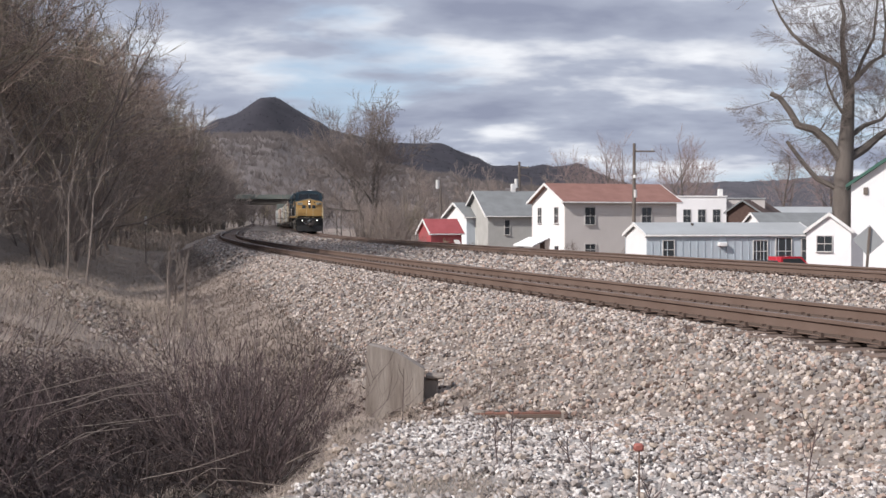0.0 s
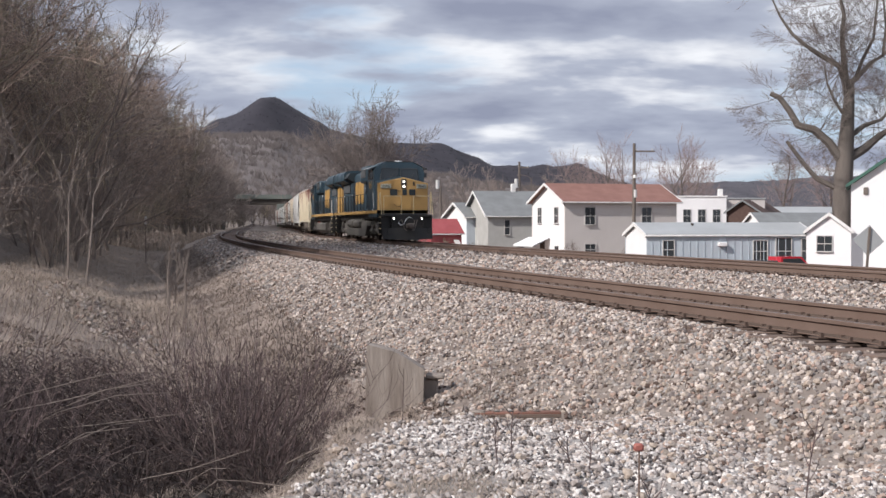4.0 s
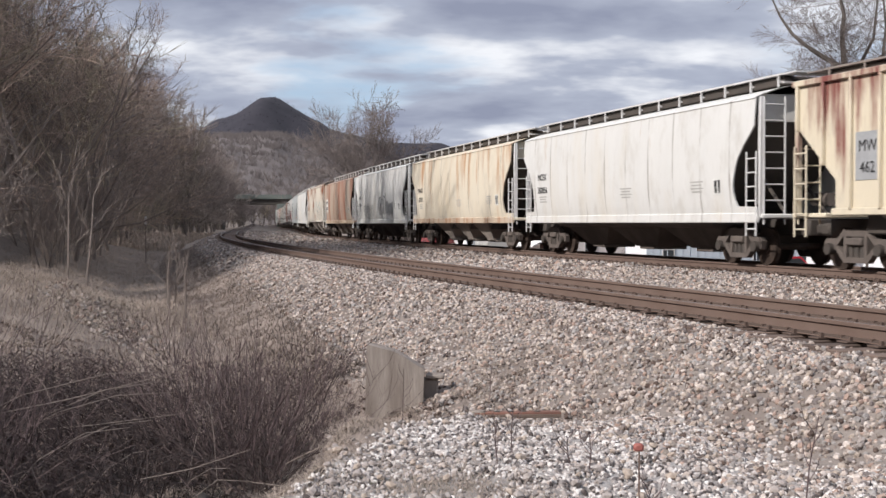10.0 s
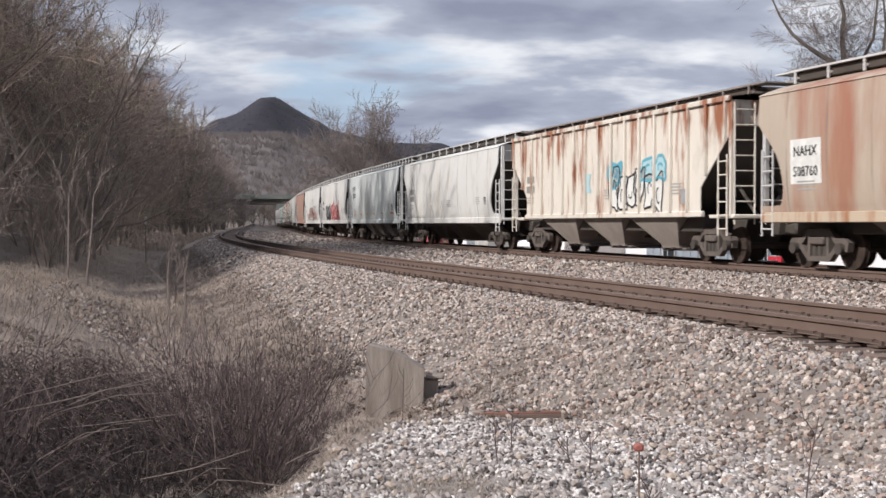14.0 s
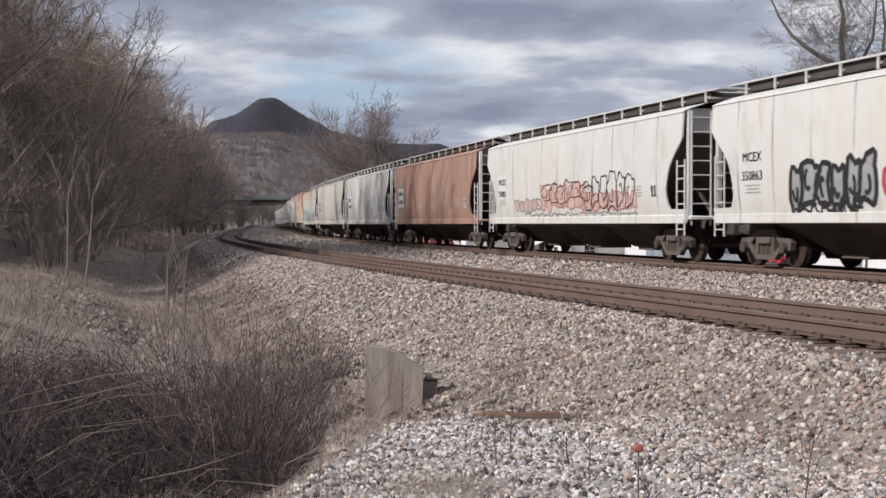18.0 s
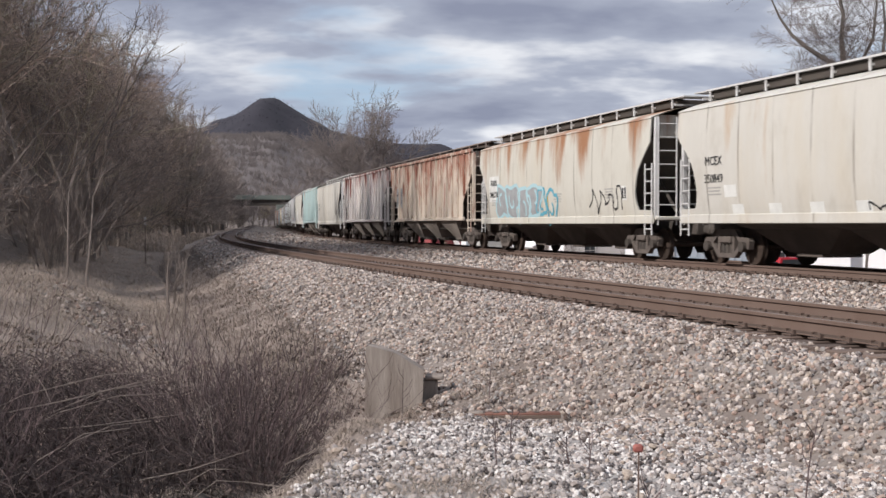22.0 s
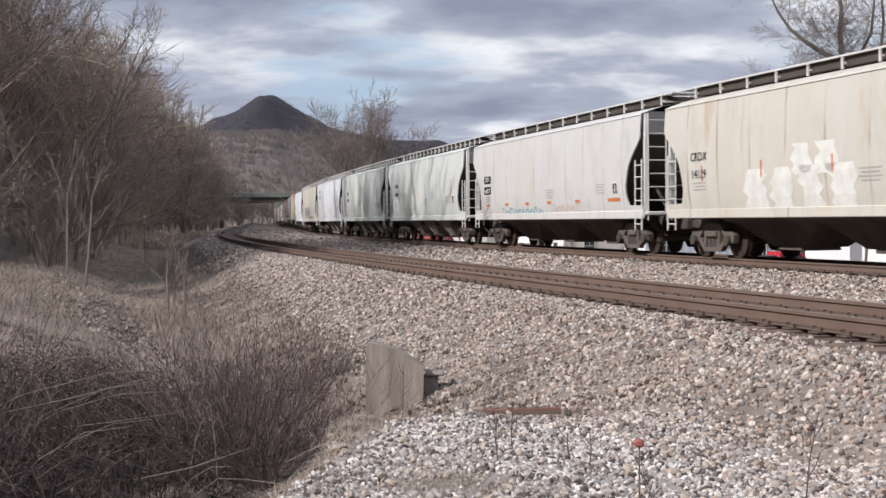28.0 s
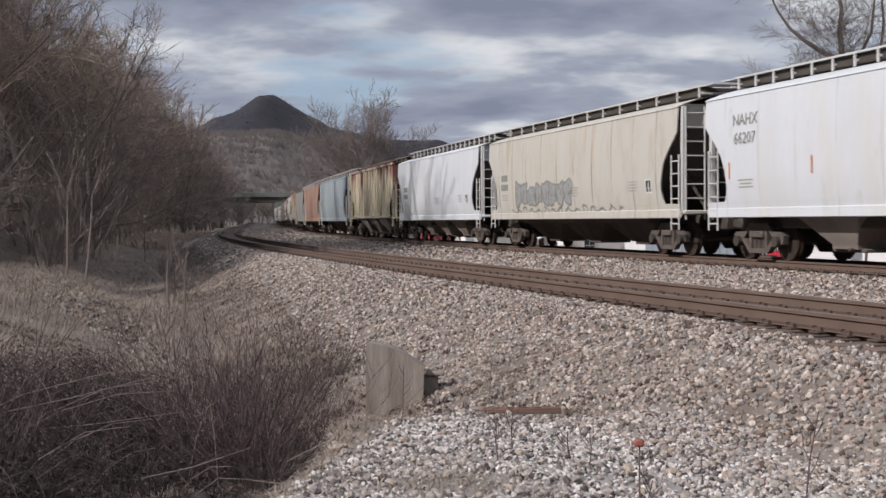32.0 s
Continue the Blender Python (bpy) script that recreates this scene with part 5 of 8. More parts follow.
        part("cab_ladder_rail", Shape().tube([(5.0, sy * 1.54, 2.0), (5.0, sy * 1.56, 3.6)], 0.02, 5), P_BLACK, e)
    # tank and reservoirs
    if tanks:
        tk = [(-4.9, 1.2), (3.9, 1.2), (4.4, 0.9), (3.6, 0.26), (-4.4, 0.26), (-4.9, 0.5)]
        part("fuel_tank", Shape().slab(tk[::-1], -1.05, 1.05), P_TANK, e)
        for sy in (-1, 1):
            lo = [(-4.9, 1.15), (-4.2, 0.72), (2.0, 0.72), (2.0, 1.2), (3.9, 1.2), (4.4, 0.9), (3.6, 0.26), (-4.4, 0.26), (-4.9, 0.5)]
            part("tank_side", Shape().slab(lo[::-1], sy * 1.05, sy * 1.45), P_TANK, e)
            for x0, x1 in ((-3.9, -1.35), (-1.05, 1.7)):
                rv = Shape().tube([(x0, sy * 1.27, 1.04), (x0 + 0.08, sy * 1.27, 1.04), (x1 - 0.08, sy * 1.27, 1.04), (x1, sy * 1.27, 1.04)], [0.2, 0.29, 0.29, 0.2], 16)
                part("air_reservoir", rv, P_TANK, e)
    else:
        tk = [(-1.45, 1.0), (-1.35, 1.12), (1.35, 1.12), (1.45, 1.0), (1.45, 0.55), (1.1, 0.26), (-1.1, 0.26), (-1.45, 0.55)]
        part("fuel_tank", Shape().prism_x(tk, -3.95, 4.1), P_TANK, e)
        for sy in (-1, 1):
            part("filler_cap", Shape().disc((2.2, sy * 1.38, 1.16), "z", 0.10, 0.12, 10), M_REDCAP, e, "red filler cap")
            part("tank_gauge", Shape().box((-0.6, sy * 1.4, 1.14), (0.3, 0.12, 0.14), 0.02), P_TANK, e)
    for sx in (-1, 1):
        engine_truck(e, sx * 6.85)
    for sy in (-1, 1):
        mark_shapes(e, -3.25, 2.34, 3.7, 1.46, sy * 1.045, P_YELLOW)
        turn = Euler((radians(90), 0, 0 if sy < 0 else radians(180))).to_matrix().to_4x4()
        lettering("cab_number", number, 0.60, P_YELLOW, e, Matrix.Translation((6.35, sy * 1.55, 3.32)) @ turn, "yellow road number")
    return e


ENGINES = [engine("dark blue and yellow diesel engine leading the train", "9045", 1, True, False), engine("second dark blue diesel engine running cab backwards", "826", 2, False, True)]
RUNS.append((ENGINES[0], -51.4, 6.85))
RUNS.append((ENGINES[1], -29.05, 6.85))
# ---- lettering, stencils and scrawls on the cars ----
INK = {"black": surface("black_paint_marks", (0.03, 0.03, 0.032), rough=0.6), "red": surface("red_spray", (0.45, 0.05, 0.07), (0.38, 0.05, 0.07), rough=0.6), "blue": surface("blue_spray", (0.10, 0.33, 0.43), (0.14, 0.40, 0.50), rough=0.6),
       "pale": surface("pale_blue_spray", (0.36, 0.55, 0.60), (0.42, 0.58, 0.62), rough=0.6), "grey": surface("grey_spray", (0.30, 0.30, 0.28), rough=0.6), "white": surface("white_patch", (0.74, 0.74, 0.71), rough=0.6),
       "orange": surface("orange_reflective", (0.62, 0.20, 0.08), rough=0.45), "yellow": surface("yellow_spray", (0.60, 0.42, 0.12), rough=0.6), "greypatch": surface("grey_patch", (0.36, 0.37, 0.38), rough=0.6), "pink": surface("faded_red_spray", (0.56, 0.39, 0.35), (0.60, 0.50, 0.45), rough=0.6, coarse=2.5), "faint": surface("faded_stencil", (0.42, 0.41, 0.39), rough=0.6), "rose": surface("dull_red_spray", (0.42, 0.16, 0.15), (0.50, 0.30, 0.27), rough=0.6, coarse=3)}


def face_y(shape, z):
    return -(acf_y(z) + 0.010) if shape != "rib" else -1.497


def plate(car, shape, x, z, w, h, ink, name="stencil"):
    """A patch of paint that follows the side."""
    sh = Shape()
    rows = [[(x - w / 2, face_y(shape, q) + 0.004, q), (x + w / 2, face_y(shape, q) + 0.004, q)] for q in (z - h / 2, z, z + h / 2)]
    sh.loft(rows[::-1], False)
    return part(name, sh, INK[ink], car, smooth=False)


def words(car, shape, text, x, z, size, ink="black"):
    tilt = math.atan2(acf_y(z + 0.1) - acf_y(z - 0.1), 0.2) if shape != "rib" else 0
    m = Matrix.Translation((x, face_y(shape, z) - 0.006, z)) @ Euler((radians(90) + tilt, 0, 0)).to_matrix().to_4x4()
    return lettering("lettering", text, size, INK[ink], car, m)


def scrawl(car, shape, x0, x1, z0, z1, ink, seed, loops=6, wide=0.07):
    """Sprayed loops and strokes that cannot be read."""
    r = random.Random(seed)
    sh = Shape()
    n = loops * 9
    ph, k2 = r.uniform(0, 6), r.uniform(1.4, 2.3)
    pts = []
    for i in range(n + 1):
        t = i / n
        a = 2 * math.pi * loops * t + ph
        pts.append((x0 + (x1 - x0) * t + 0.16 * (x1 - x0) / loops * math.sin(a * k2), (z0 + z1) / 2 + (z1 - z0) / 2 * math.sin(a) * (0.65 + 0.35 * math.sin(a * 0.37 + ph))))
    rows = []
    for i, (x, z) in enumerate(pts):
        dx, dz = pts[min(i + 1, n)][0] - pts[max(i - 1, 0)][0], pts[min(i + 1, n)][1] - pts[max(i - 1, 0)][1]
        ln = math.hypot(dx, dz) or 1
        w = wide * (0.6 + 0.5 * abs(math.sin(i * 0.7 + ph)))
        ox, oz = -dz / ln * w / 2, dx / ln * w / 2
        rows.append([(x + ox, face_y(shape, z + oz), z + oz), (x - ox, face_y(shape, z - oz), z - oz)])
    sh.loft(rows, False)
    return part("scrawl", sh, INK[ink], car, smooth=False)


def filled(car, shape, x0, x1, z0, z1, ink, seed, n=4):
    """Broad sprayed blocks with ragged outlines."""
    r = random.Random(seed)
    w = (x1 - x0) / n
    for i in range(n):
        sh = Shape()
        c = x0 + w * (i + 0.5)
        rows = []
        for k in range(7):
            z = z0 + (z1 - z0) * k / 6
            a, b = w * r.uniform(0.22, 0.5), w * r.uniform(0.22, 0.5)
            rows.append([(c - a, face_y(shape, z) + 0.003, z), (c + b, face_y(shape, z) + 0.003, z)])
        sh.loft(rows[::-1], False)
        part("spray_block", sh, INK[ink], car, smooth=False)


def bubbles(car, shape, x0, x1, z0, z1, letters, fill, edge, seed, wide=0.06, inner=True):
    """Sprayed letters that cannot be read: swollen outlines side by side, filled, with a stroke inside."""
    r = random.Random(seed)
    w = (x1 - x0) / letters

    def ribbon(sh, pts, width, out, ring):
        n = len(pts)
        rows = []
        for i in range(n + 1 if ring else n):
            a, b = (pts[(i - 1) % n], pts[(i + 1) % n]) if ring else (pts[max(i - 1, 0)], pts[min(i + 1, n - 1)])
            dx, dz = b[0] - a[0], b[1] - a[1]
            ln = math.hypot(dx, dz) or 1
            x, z = pts[i % n]
            ox, oz = -dz / ln * width / 2, dx / ln * width / 2
            rows.append([(x + ox, face_y(shape, z + oz) + out, z + oz), (x - ox, face_y(shape, z - oz) + out, z - oz)])
        sh.loft(rows, False)

    for k in range(letters):
        body, line_sh = Shape(), Shape()
        cx, cz = x0 + w * (k + 0.5) + r.uniform(-0.08, 0.08) * w, (z0 + z1) / 2 + r.uniform(-0.12, 0.12) * (z1 - z0)
        hw, hh = w * r.uniform(0.42, 0.60), (z1 - z0) / 2 * r.uniform(0.75, 1.05)
        p1, p2, sq = r.uniform(0, 6.28), r.uniform(0, 6.28), r.uniform(0.45, 0.8)
        out = []
        for i in range(22):
            a = 2 * math.pi * i / 22
            ca, sa = math.cos(a), math.sin(a)
            q = 1 + 0.16 * math.sin(3 * a + p1) + 0.12 * math.sin(5 * a + p2)
            out.append((cx + hw * q * math.copysign(abs(ca) ** sq, ca) + 0.18 * hh * sa, cz + hh * q * math.copysign(abs(sa) ** sq, sa)))
        if fill:
            rows = [[(cx + (x - cx) * f, face_y(shape, cz + (z - cz) * f) + 0.003, cz + (z - cz) * f) for x, z in out + out[:1]] for f in (1.0, 0.6, 0.25, 0.01)]
            body.loft(rows, False)
        ribbon(line_sh, out, wide, -0.001 - 0.0007 * (k % 2), True)
        if inner:
            a0, tw = r.uniform(0, 6.28), r.choice((-1, 1)) * r.uniform(2.2, 4.2)
            st = [(cx + hw * (0.15 + 0.4 * i / 8) * math.cos(a0 + tw * i / 8), cz + hh * (0.2 + 0.45 * i / 8) * math.sin(a0 + tw * i / 8)) for i in range(9)]
            ribbon(line_sh, st, wide * 0.8, -0.003, False)
        n = len(body.f)
        body.add(line_sh.v, line_sh.f)
        o = part("spray_letter", body, INK[fill or edge], car, smooth=False)
        if fill:
            o.data.materials.append(INK[edge])
            for q in o.data.polygons[n:]:
                q.material_index = 1


def small_lines(car, shape, x, z, w, rows, ink="faint"):
    """Stencilled data too small to read: plain bars."""
    for k in range(rows):
        plate(car, shape, x, z - 0.085 * k, w * (1 - 0.2 * (k % 2)), 0.035, ink, "stencil_line")


def decorate():
    marks = {0: ("MW", "462"), 1: ("MCEX", "350856"), 2: ("NAHX", "62127"), 3: ("MCEX", "350776"), 4: ("NAHX", "508760"), 7: ("MFCX", "851328"), 8: ("MCEX", "350863"), 9: ("MCEX", "350821"), 10: ("NAHX", "451633"), 11: ("MCEX", "350786"), 12: ("MCEX", "350849"),
             13: ("FURX", "846370"), 14: ("GACX", "9467"), 18: ("CRDX", "14129"), 19: ("CEFX", "300373"), 20: ("NAHX", "69092"), 21: ("NAHX", "69039"), 22: ("NAHX", "66207")}
    for i, (car, mid, half) in enumerate(HOPPERS):
        shape = CARS[i][1]
        rear = -half + 2.05
        if i in marks:
            a, b = marks[i]
            hi = i in (7, 20, 21, 22)
            z1 = 3.40 if i == 22 else 3.25 if i == 7 else 2.85 if hi else 2.62
            if i == 0:
                plate(car, shape, -half + 2.75, z1 - 0.2, 0.84, 1.0, "greypatch")
                words(car, shape, a, -half + 2.75, z1, 0.34)
                words(car, shape, b, -half + 2.75, z1 - 0.45, 0.34)
                continue
            if i == 14:
                # two patches, one each side of a post
                for k, q in enumerate((1.73, 2.75)):
                    x = -half + q
                    plate(car, shape, x, z1 - 0.2, 0.62, 1.0, "greypatch")
                    words(car, shape, a[:2] if k == 0 else a[2:], x, z1, 0.34)
                    words(car, shape, b[:2] if k == 0 else b[2:], x, z1 - 0.45, 0.34)
                continue
            if i in (4, 9, 10, 13):
                plate(car, shape, rear, z1 - 0.22, 1.2, 1.0, "white")
            if i == 19:
                plate(car, shape, rear, z1, 0.9, 0.3, "black")
                plate(car, shape, rear, z1 - 0.42, 0.9, 0.3, "black")
            ink = "white" if i == 19 else "grey" if i == 22 else "black"
            size = 0.40 if i in (7, 22) else 0.31 if hi else 0.32
            words(car, shape, a, rear + (0.35 if i in (20, 21) else 0), z1, size * (0.8 if i == 19 else 1), ink)
            words(car, shape, b, rear + (0.35 if i in (20, 21) else 0), z1 - 0.45, size * (0.75 if i == 19 else 1), ink)
        elif i < 27:
            plate(car, shape, rear, 2.6, 0.75, 0.24, "grey")
            plate(car, shape, rear, 2.25, 0.85, 0.24, "grey")
        if i < 27:
            small_lines(car, shape, rear, 1.95, 0.7, 3)
            small_lines(car, shape, 0.8, 2.05, 0.8, 4)
            small_lines(car, shape, half - 3.0, 2.1, 0.7, 4)
            if shape != "rib":
                plate(car, shape, half - 1.9, 1.95, 0.42, 0.42, "white")
                plate(car, shape, half - 1.98, 1.95, 0.14, 0.32, "black")
                plate(car, shape, half - 1.80, 1.95, 0.12, 0.32, "black")
            else:
                plate(car, shape, half - 2.55, 1.75, 0.34, 0.40, "greypatch")
        if i in (20, 21, 22, 18):
            for k, q in enumerate((0.08 if i in (20, 21, 22) else 0.13, 0.30, 0.47, 0.64, 0.86)):
                h = 0.85 if k == 4 else 0.40
                sh = Shape()
                x = -half + 2 * half * q
                sh.loft([[(x - 0.03, face_y(shape, z), z), (x + 0.03, face_y(shape, z), z)] for z in (2.0 + h, 2.0 + h / 2, 2.0)], False)
                part("orange_strip", sh, INK["orange"], car, smooth=False)
        if i in (7, 19):
            for q in (0.12, 0.26, 0.40, 0.54, 0.70, 0.88):
                plate(car, shape, -half + 2 * half * q, 1.62, 0.42 if q < 0.8 else 0.95, 0.10, "orange", "orange_strip")
    H = [c for c, _, _ in HOPPERS]
    bubbles(H[3], "smooth", -5.0, -1.6, 1.42, 2.1, 5, None, "grey", 1, 0.045)
    bubbles(H[3], "smooth", 0.2, 2.6, 1.35, 2.55, 3, None, "black", 2, 0.055)
    bubbles(H[3], "smooth", 2.6, 4.6, 1.55, 2.2, 5, "greypatch", "grey", 3, 0.05)
    bubbles(H[5], "rib", 0.9, 4.6, 1.42, 2.6, 6, "white", "black", 5, 0.06)
    bubbles(H[5], "rib", 0.7, 1.7, 2.0, 2.9, 1, "blue", "blue", 6, 0.07)
    bubbles(H[5], "rib", 3.2, 4.8, 2.2, 3.0, 2, "pale", "blue", 7, 0.09)
    filled(H[5], "rib", -1.3, -0.6, 2.0, 2.6, "pale", 8, 1)
    bubbles(H[8], "smooth", -4.8, -1.6, 1.3, 2.35, 6, "greypatch", "black", 9, 0.13)
    bubbles(H[8], "smooth", -1.3, 3.8, 1.3, 2.45, 9, "pink", "red", 10, 0.13)
    scrawl(H[8], "smooth", -4.6, -2.2, 1.2, 1.5, "black", 11, 6, 0.09)
    bubbles(H[9], "smooth", -5.3, -2.4, 1.5, 1.95, 6, "pink", "grey", 12, 0.05)
    bubbles(H[9], "smooth", -2.4, 1.8, 1.5, 2.35, 8, "pink", "rose", 13, 0.05)
    bubbles(H[9], "smooth", -2.2, 2.0, 1.75, 2.4, 6, None, "black", 17, 0.04)
    bubbles(H[9], "smooth", 1.6, 5.5, 1.5, 2.5, 6, None, "black", 15, 0.05)
    bubbles(H[9], "smooth", 1.4, 5.7, 1.48, 2.05, 9, "pink", "rose", 16, 0.045)
    plate(H[9], "smooth", -2.9, 1.75, 0.4, 0.34, "white")
    bubbles(H[9], "smooth", -4.2, 5.6, 1.13, 1.40, 15, None, "grey", 14, 0.04, False)
    plate(H[10], "smooth", -1.8, 1.95, 0.6, 0.25, "greypatch")
    for k in range(4):
        plate(H[12], "smooth", -5.6 + 1.7 * k, 1.35, 0.55, 0.34, "white")
    plate(H[12], "smooth", -5.9, 1.85, 0.6, 0.3, "white")
    scrawl(H[12], "smooth", -0.4, 2.6, 1.25, 1.5, "black", 15, 6, 0.05)
    bubbles(H[13], "smooth", -6.0, -0.9, 1.2, 2.5, 4, "greypatch", "pale", 16, 0.13)
    bubbles(H[13], "smooth", -1.3, 0.6, 1.2, 2.3, 2, None, "blue", 18, 0.12)
    for k in (-5.4, -3.2, -0.2):
        plate(H[13], "smooth", k, 1.85, 0.10, 0.45, "yellow", "yellow_strip")
    scrawl(H[13], "smooth", 3.6, 6.3, 1.35, 2.2, "black", 19, 4, 0.06)
    filled(H[18], "smooth", -4.3, 0.4, 1.2, 2.2, "white", 20, 4)
    filled(H[18], "smooth", -2.2, -0.2, 2.0, 2.7, "white", 21, 2)
    scrawl(H[19], "smooth", -4.6, 0.0, 1.2, 1.5, "blue", 22, 10, 0.05)
    scrawl(H[19], "smooth", 1.0, 3.6, 1.25, 1.6, "pink", 23, 6, 0.05)
    bubbles(H[23], "smooth", -5.2, 0.6, 1.5, 2.3, 8, "greypatch", "grey", 24, 0.08)
    scrawl(H[23], "smooth", -5.6, 4.6, 1.15, 1.5, "grey", 25, 14, 0.07)
    scrawl(H[6], "smooth", -6.6, -4.0, 1.2, 1.45, "grey", 26, 8, 0.04)
    scrawl(H[21], "smooth", -2.0, -1.0, 1.3, 1.5, "grey", 27, 3, 0.03)


decorate()
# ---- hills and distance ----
# the blue cast of the next two tones stands in for distance haze
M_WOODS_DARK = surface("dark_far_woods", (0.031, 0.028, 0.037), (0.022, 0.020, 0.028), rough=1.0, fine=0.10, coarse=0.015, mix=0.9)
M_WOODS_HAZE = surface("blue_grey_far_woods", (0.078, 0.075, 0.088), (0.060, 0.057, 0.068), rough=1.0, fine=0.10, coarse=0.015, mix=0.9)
M_WOODS_BROWN = surface("brown_hill_woods", (0.165, 0.143, 0.139), (0.12, 0.104, 0.102), rough=1.0, fine=0.2, coarse=0.03, mix=0.9)


HILLS = {}


def ridge(name, label, knots, depth, dist, mat, rough):
    """A long wooded ridge: its crest rises and falls along x at about that distance."""
    kx, kz = zip(*knots)
    xs = np.linspace(kx[0], kx[-1], 420)
    crest = np.interp(xs, kx, kz)
    crest = np.convolve(np.pad(crest, 3, mode="edge"), np.ones(7) / 7, mode="valid")
    r = np.random.RandomState(len(knots))
    rows = []
    for j in range(40):
        q = j / 39 * 2 - 1
        y = dist + q * depth
        spur = 1 + 0.22 * wave(xs, np.full(xs.shape, y), depth * 0.9, 4) * min(1.0, abs(q) * 2.5) * (1 - abs(q))
        h = crest * (1 - abs(q) ** 1.5) * spur + rough * (0.5 * wave(xs, np.full(xs.shape, y), rough * 9, 6) + 0.12 * r.rand(len(xs))) * (1 - abs(q)) ** 0.5
        rows.append([(float(x), y, float(z) - 6) for x, z in zip(xs, h)])
    sh = Shape().loft(rows, False)
    HILLS[name] = (xs, rows)
    return tagged(part(name, sh, mat, smooth=True), label, "hill", kind="structure")


def crest_at(px, dist):
    """Knots of a skyline from bearings and heights, in thousandths of the distance."""
    return [(a * dist / 1000, b * dist / 1000) for a, b in px]


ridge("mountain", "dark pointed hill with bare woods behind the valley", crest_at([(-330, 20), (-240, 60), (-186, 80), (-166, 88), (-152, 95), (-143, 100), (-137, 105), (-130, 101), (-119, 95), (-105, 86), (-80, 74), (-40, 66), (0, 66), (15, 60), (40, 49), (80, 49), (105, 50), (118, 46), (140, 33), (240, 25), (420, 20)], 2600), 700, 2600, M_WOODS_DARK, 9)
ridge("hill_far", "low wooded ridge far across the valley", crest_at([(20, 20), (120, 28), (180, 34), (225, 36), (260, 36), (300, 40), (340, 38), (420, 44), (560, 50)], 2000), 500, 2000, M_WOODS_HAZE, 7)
ridge("hill_mid", "brown wooded slope below the pointed hill", crest_at([(-420, 110), (-300, 95), (-210, 80), (-185, 74), (-150, 76), (-120, 74), (-90, 62), (-40, 50), (40, 38), (110, 30), (160, 24)], 900), 320, 900, M_WOODS_BROWN, 4)


def woods_on(name, n, tall, seed, mat, label):
    """Bare trees on a far slope, a few blades each."""
    r = np.random.RandomState(seed)
    xs, rows = HILLS[name]
    P = np.array(rows)
    j, i = r.randint(3, 24, n), r.randint(0, len(xs), n)
    base = P[j, i] + np.column_stack([r.randn(n) * 4, r.randn(n) * 6, np.zeros(n) - 1.5])
    v, f = [], []
    for k in range(6):
        h = tall * (0.55 + 0.6 * r.rand(n))
        a = (k - 2.5) * 0.16 + 0.1 * r.randn(n)
        w = tall * 0.035
        tip = base + np.column_stack([np.sin(a) * h, 0.2 * h * r.randn(n), np.cos(a) * h])
        o = np.column_stack([np.full(n, w), np.zeros(n), np.zeros(n)])
        mid = (base + tip) / 2
        k0 = len(v) * n * 4
        v.append(np.stack([base, mid - o, mid + o, tip], 1))
        f.append(np.array([(0, 1, 2), (1, 3, 2)])[None] + (k0 + np.arange(n) * 4)[:, None, None])
    V = np.concatenate(v).reshape(-1, 3)
    Fc = np.concatenate(f).reshape(-1, 3)
    return tagged(new("far_woods", fast_mesh("far_woods", V, Fc, mat)), label, "woods", kind="stuff")


woods_on("hill_mid", 15000, 5.0, 3, M_WOODS_BROWN, "bare brown woods on the nearer slope")
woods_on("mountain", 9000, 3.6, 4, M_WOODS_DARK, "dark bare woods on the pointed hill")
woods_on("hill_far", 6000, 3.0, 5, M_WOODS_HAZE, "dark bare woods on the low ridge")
# ---- the town across the line ----
M_WHITE = surface("white_siding", (0.80, 0.79, 0.80), (0.72, 0.71, 0.72), rough=0.6, coarse=0.6, fine=6)
M_GREYSIDE = surface("grey_stucco", (0.58, 0.54, 0.52), (0.51, 0.475, 0.455), rough=0.85, coarse=0.5)
M_BLUEWHITE = surface("pale_blue_siding", (0.50, 0.55, 0.60), (0.42, 0.47, 0.52), rough=0.6, coarse=0.6)
M_OLIVE = surface("olive_grey_siding", (0.43, 0.425, 0.41), (0.36, 0.355, 0.335), rough=0.8, coarse=1.2)
M_TIN = surface("grey_metal_siding", (0.45, 0.50, 0.545), (0.36, 0.41, 0.455), rough=0.5, coarse=0.6, fine=9, stretch=(2, 2, 0.3))
M_TINROOF = surface("pale_metal_roof", (0.37, 0.385, 0.395), (0.29, 0.30, 0.31), rough=0.5, coarse=0.4)
M_ROOFRED = surface("red_brown_shingles", (0.25, 0.13, 0.108), (0.195, 0.10, 0.083), rough=0.9, coarse=1.0, fine=12)
M_ROOFGREY = surface("grey_shingles", (0.20, 0.21, 0.215), (0.15, 0.155, 0.16), rough=0.9, coarse=1.0, fine=12)
M_REDSHED = surface("barn_red_boards", (0.36, 0.085, 0.092), (0.28, 0.065, 0.07), rough=0.75, coarse=1.0)
M_GREENTRIM = surface("green_trim", (0.055, 0.13, 0.10), (0.045, 0.11, 0.085), rough=0.5)
M_BROWN = surface("dark_brown_boards", (0.09, 0.055, 0.045), (0.065, 0.04, 0.035), rough=0.85)
M_TRIM = surface("white_trim", (0.80, 0.79, 0.78), rough=0.5)
M_FRAME = surface("greyed_window_frame", (0.50, 0.485, 0.475), rough=0.6)
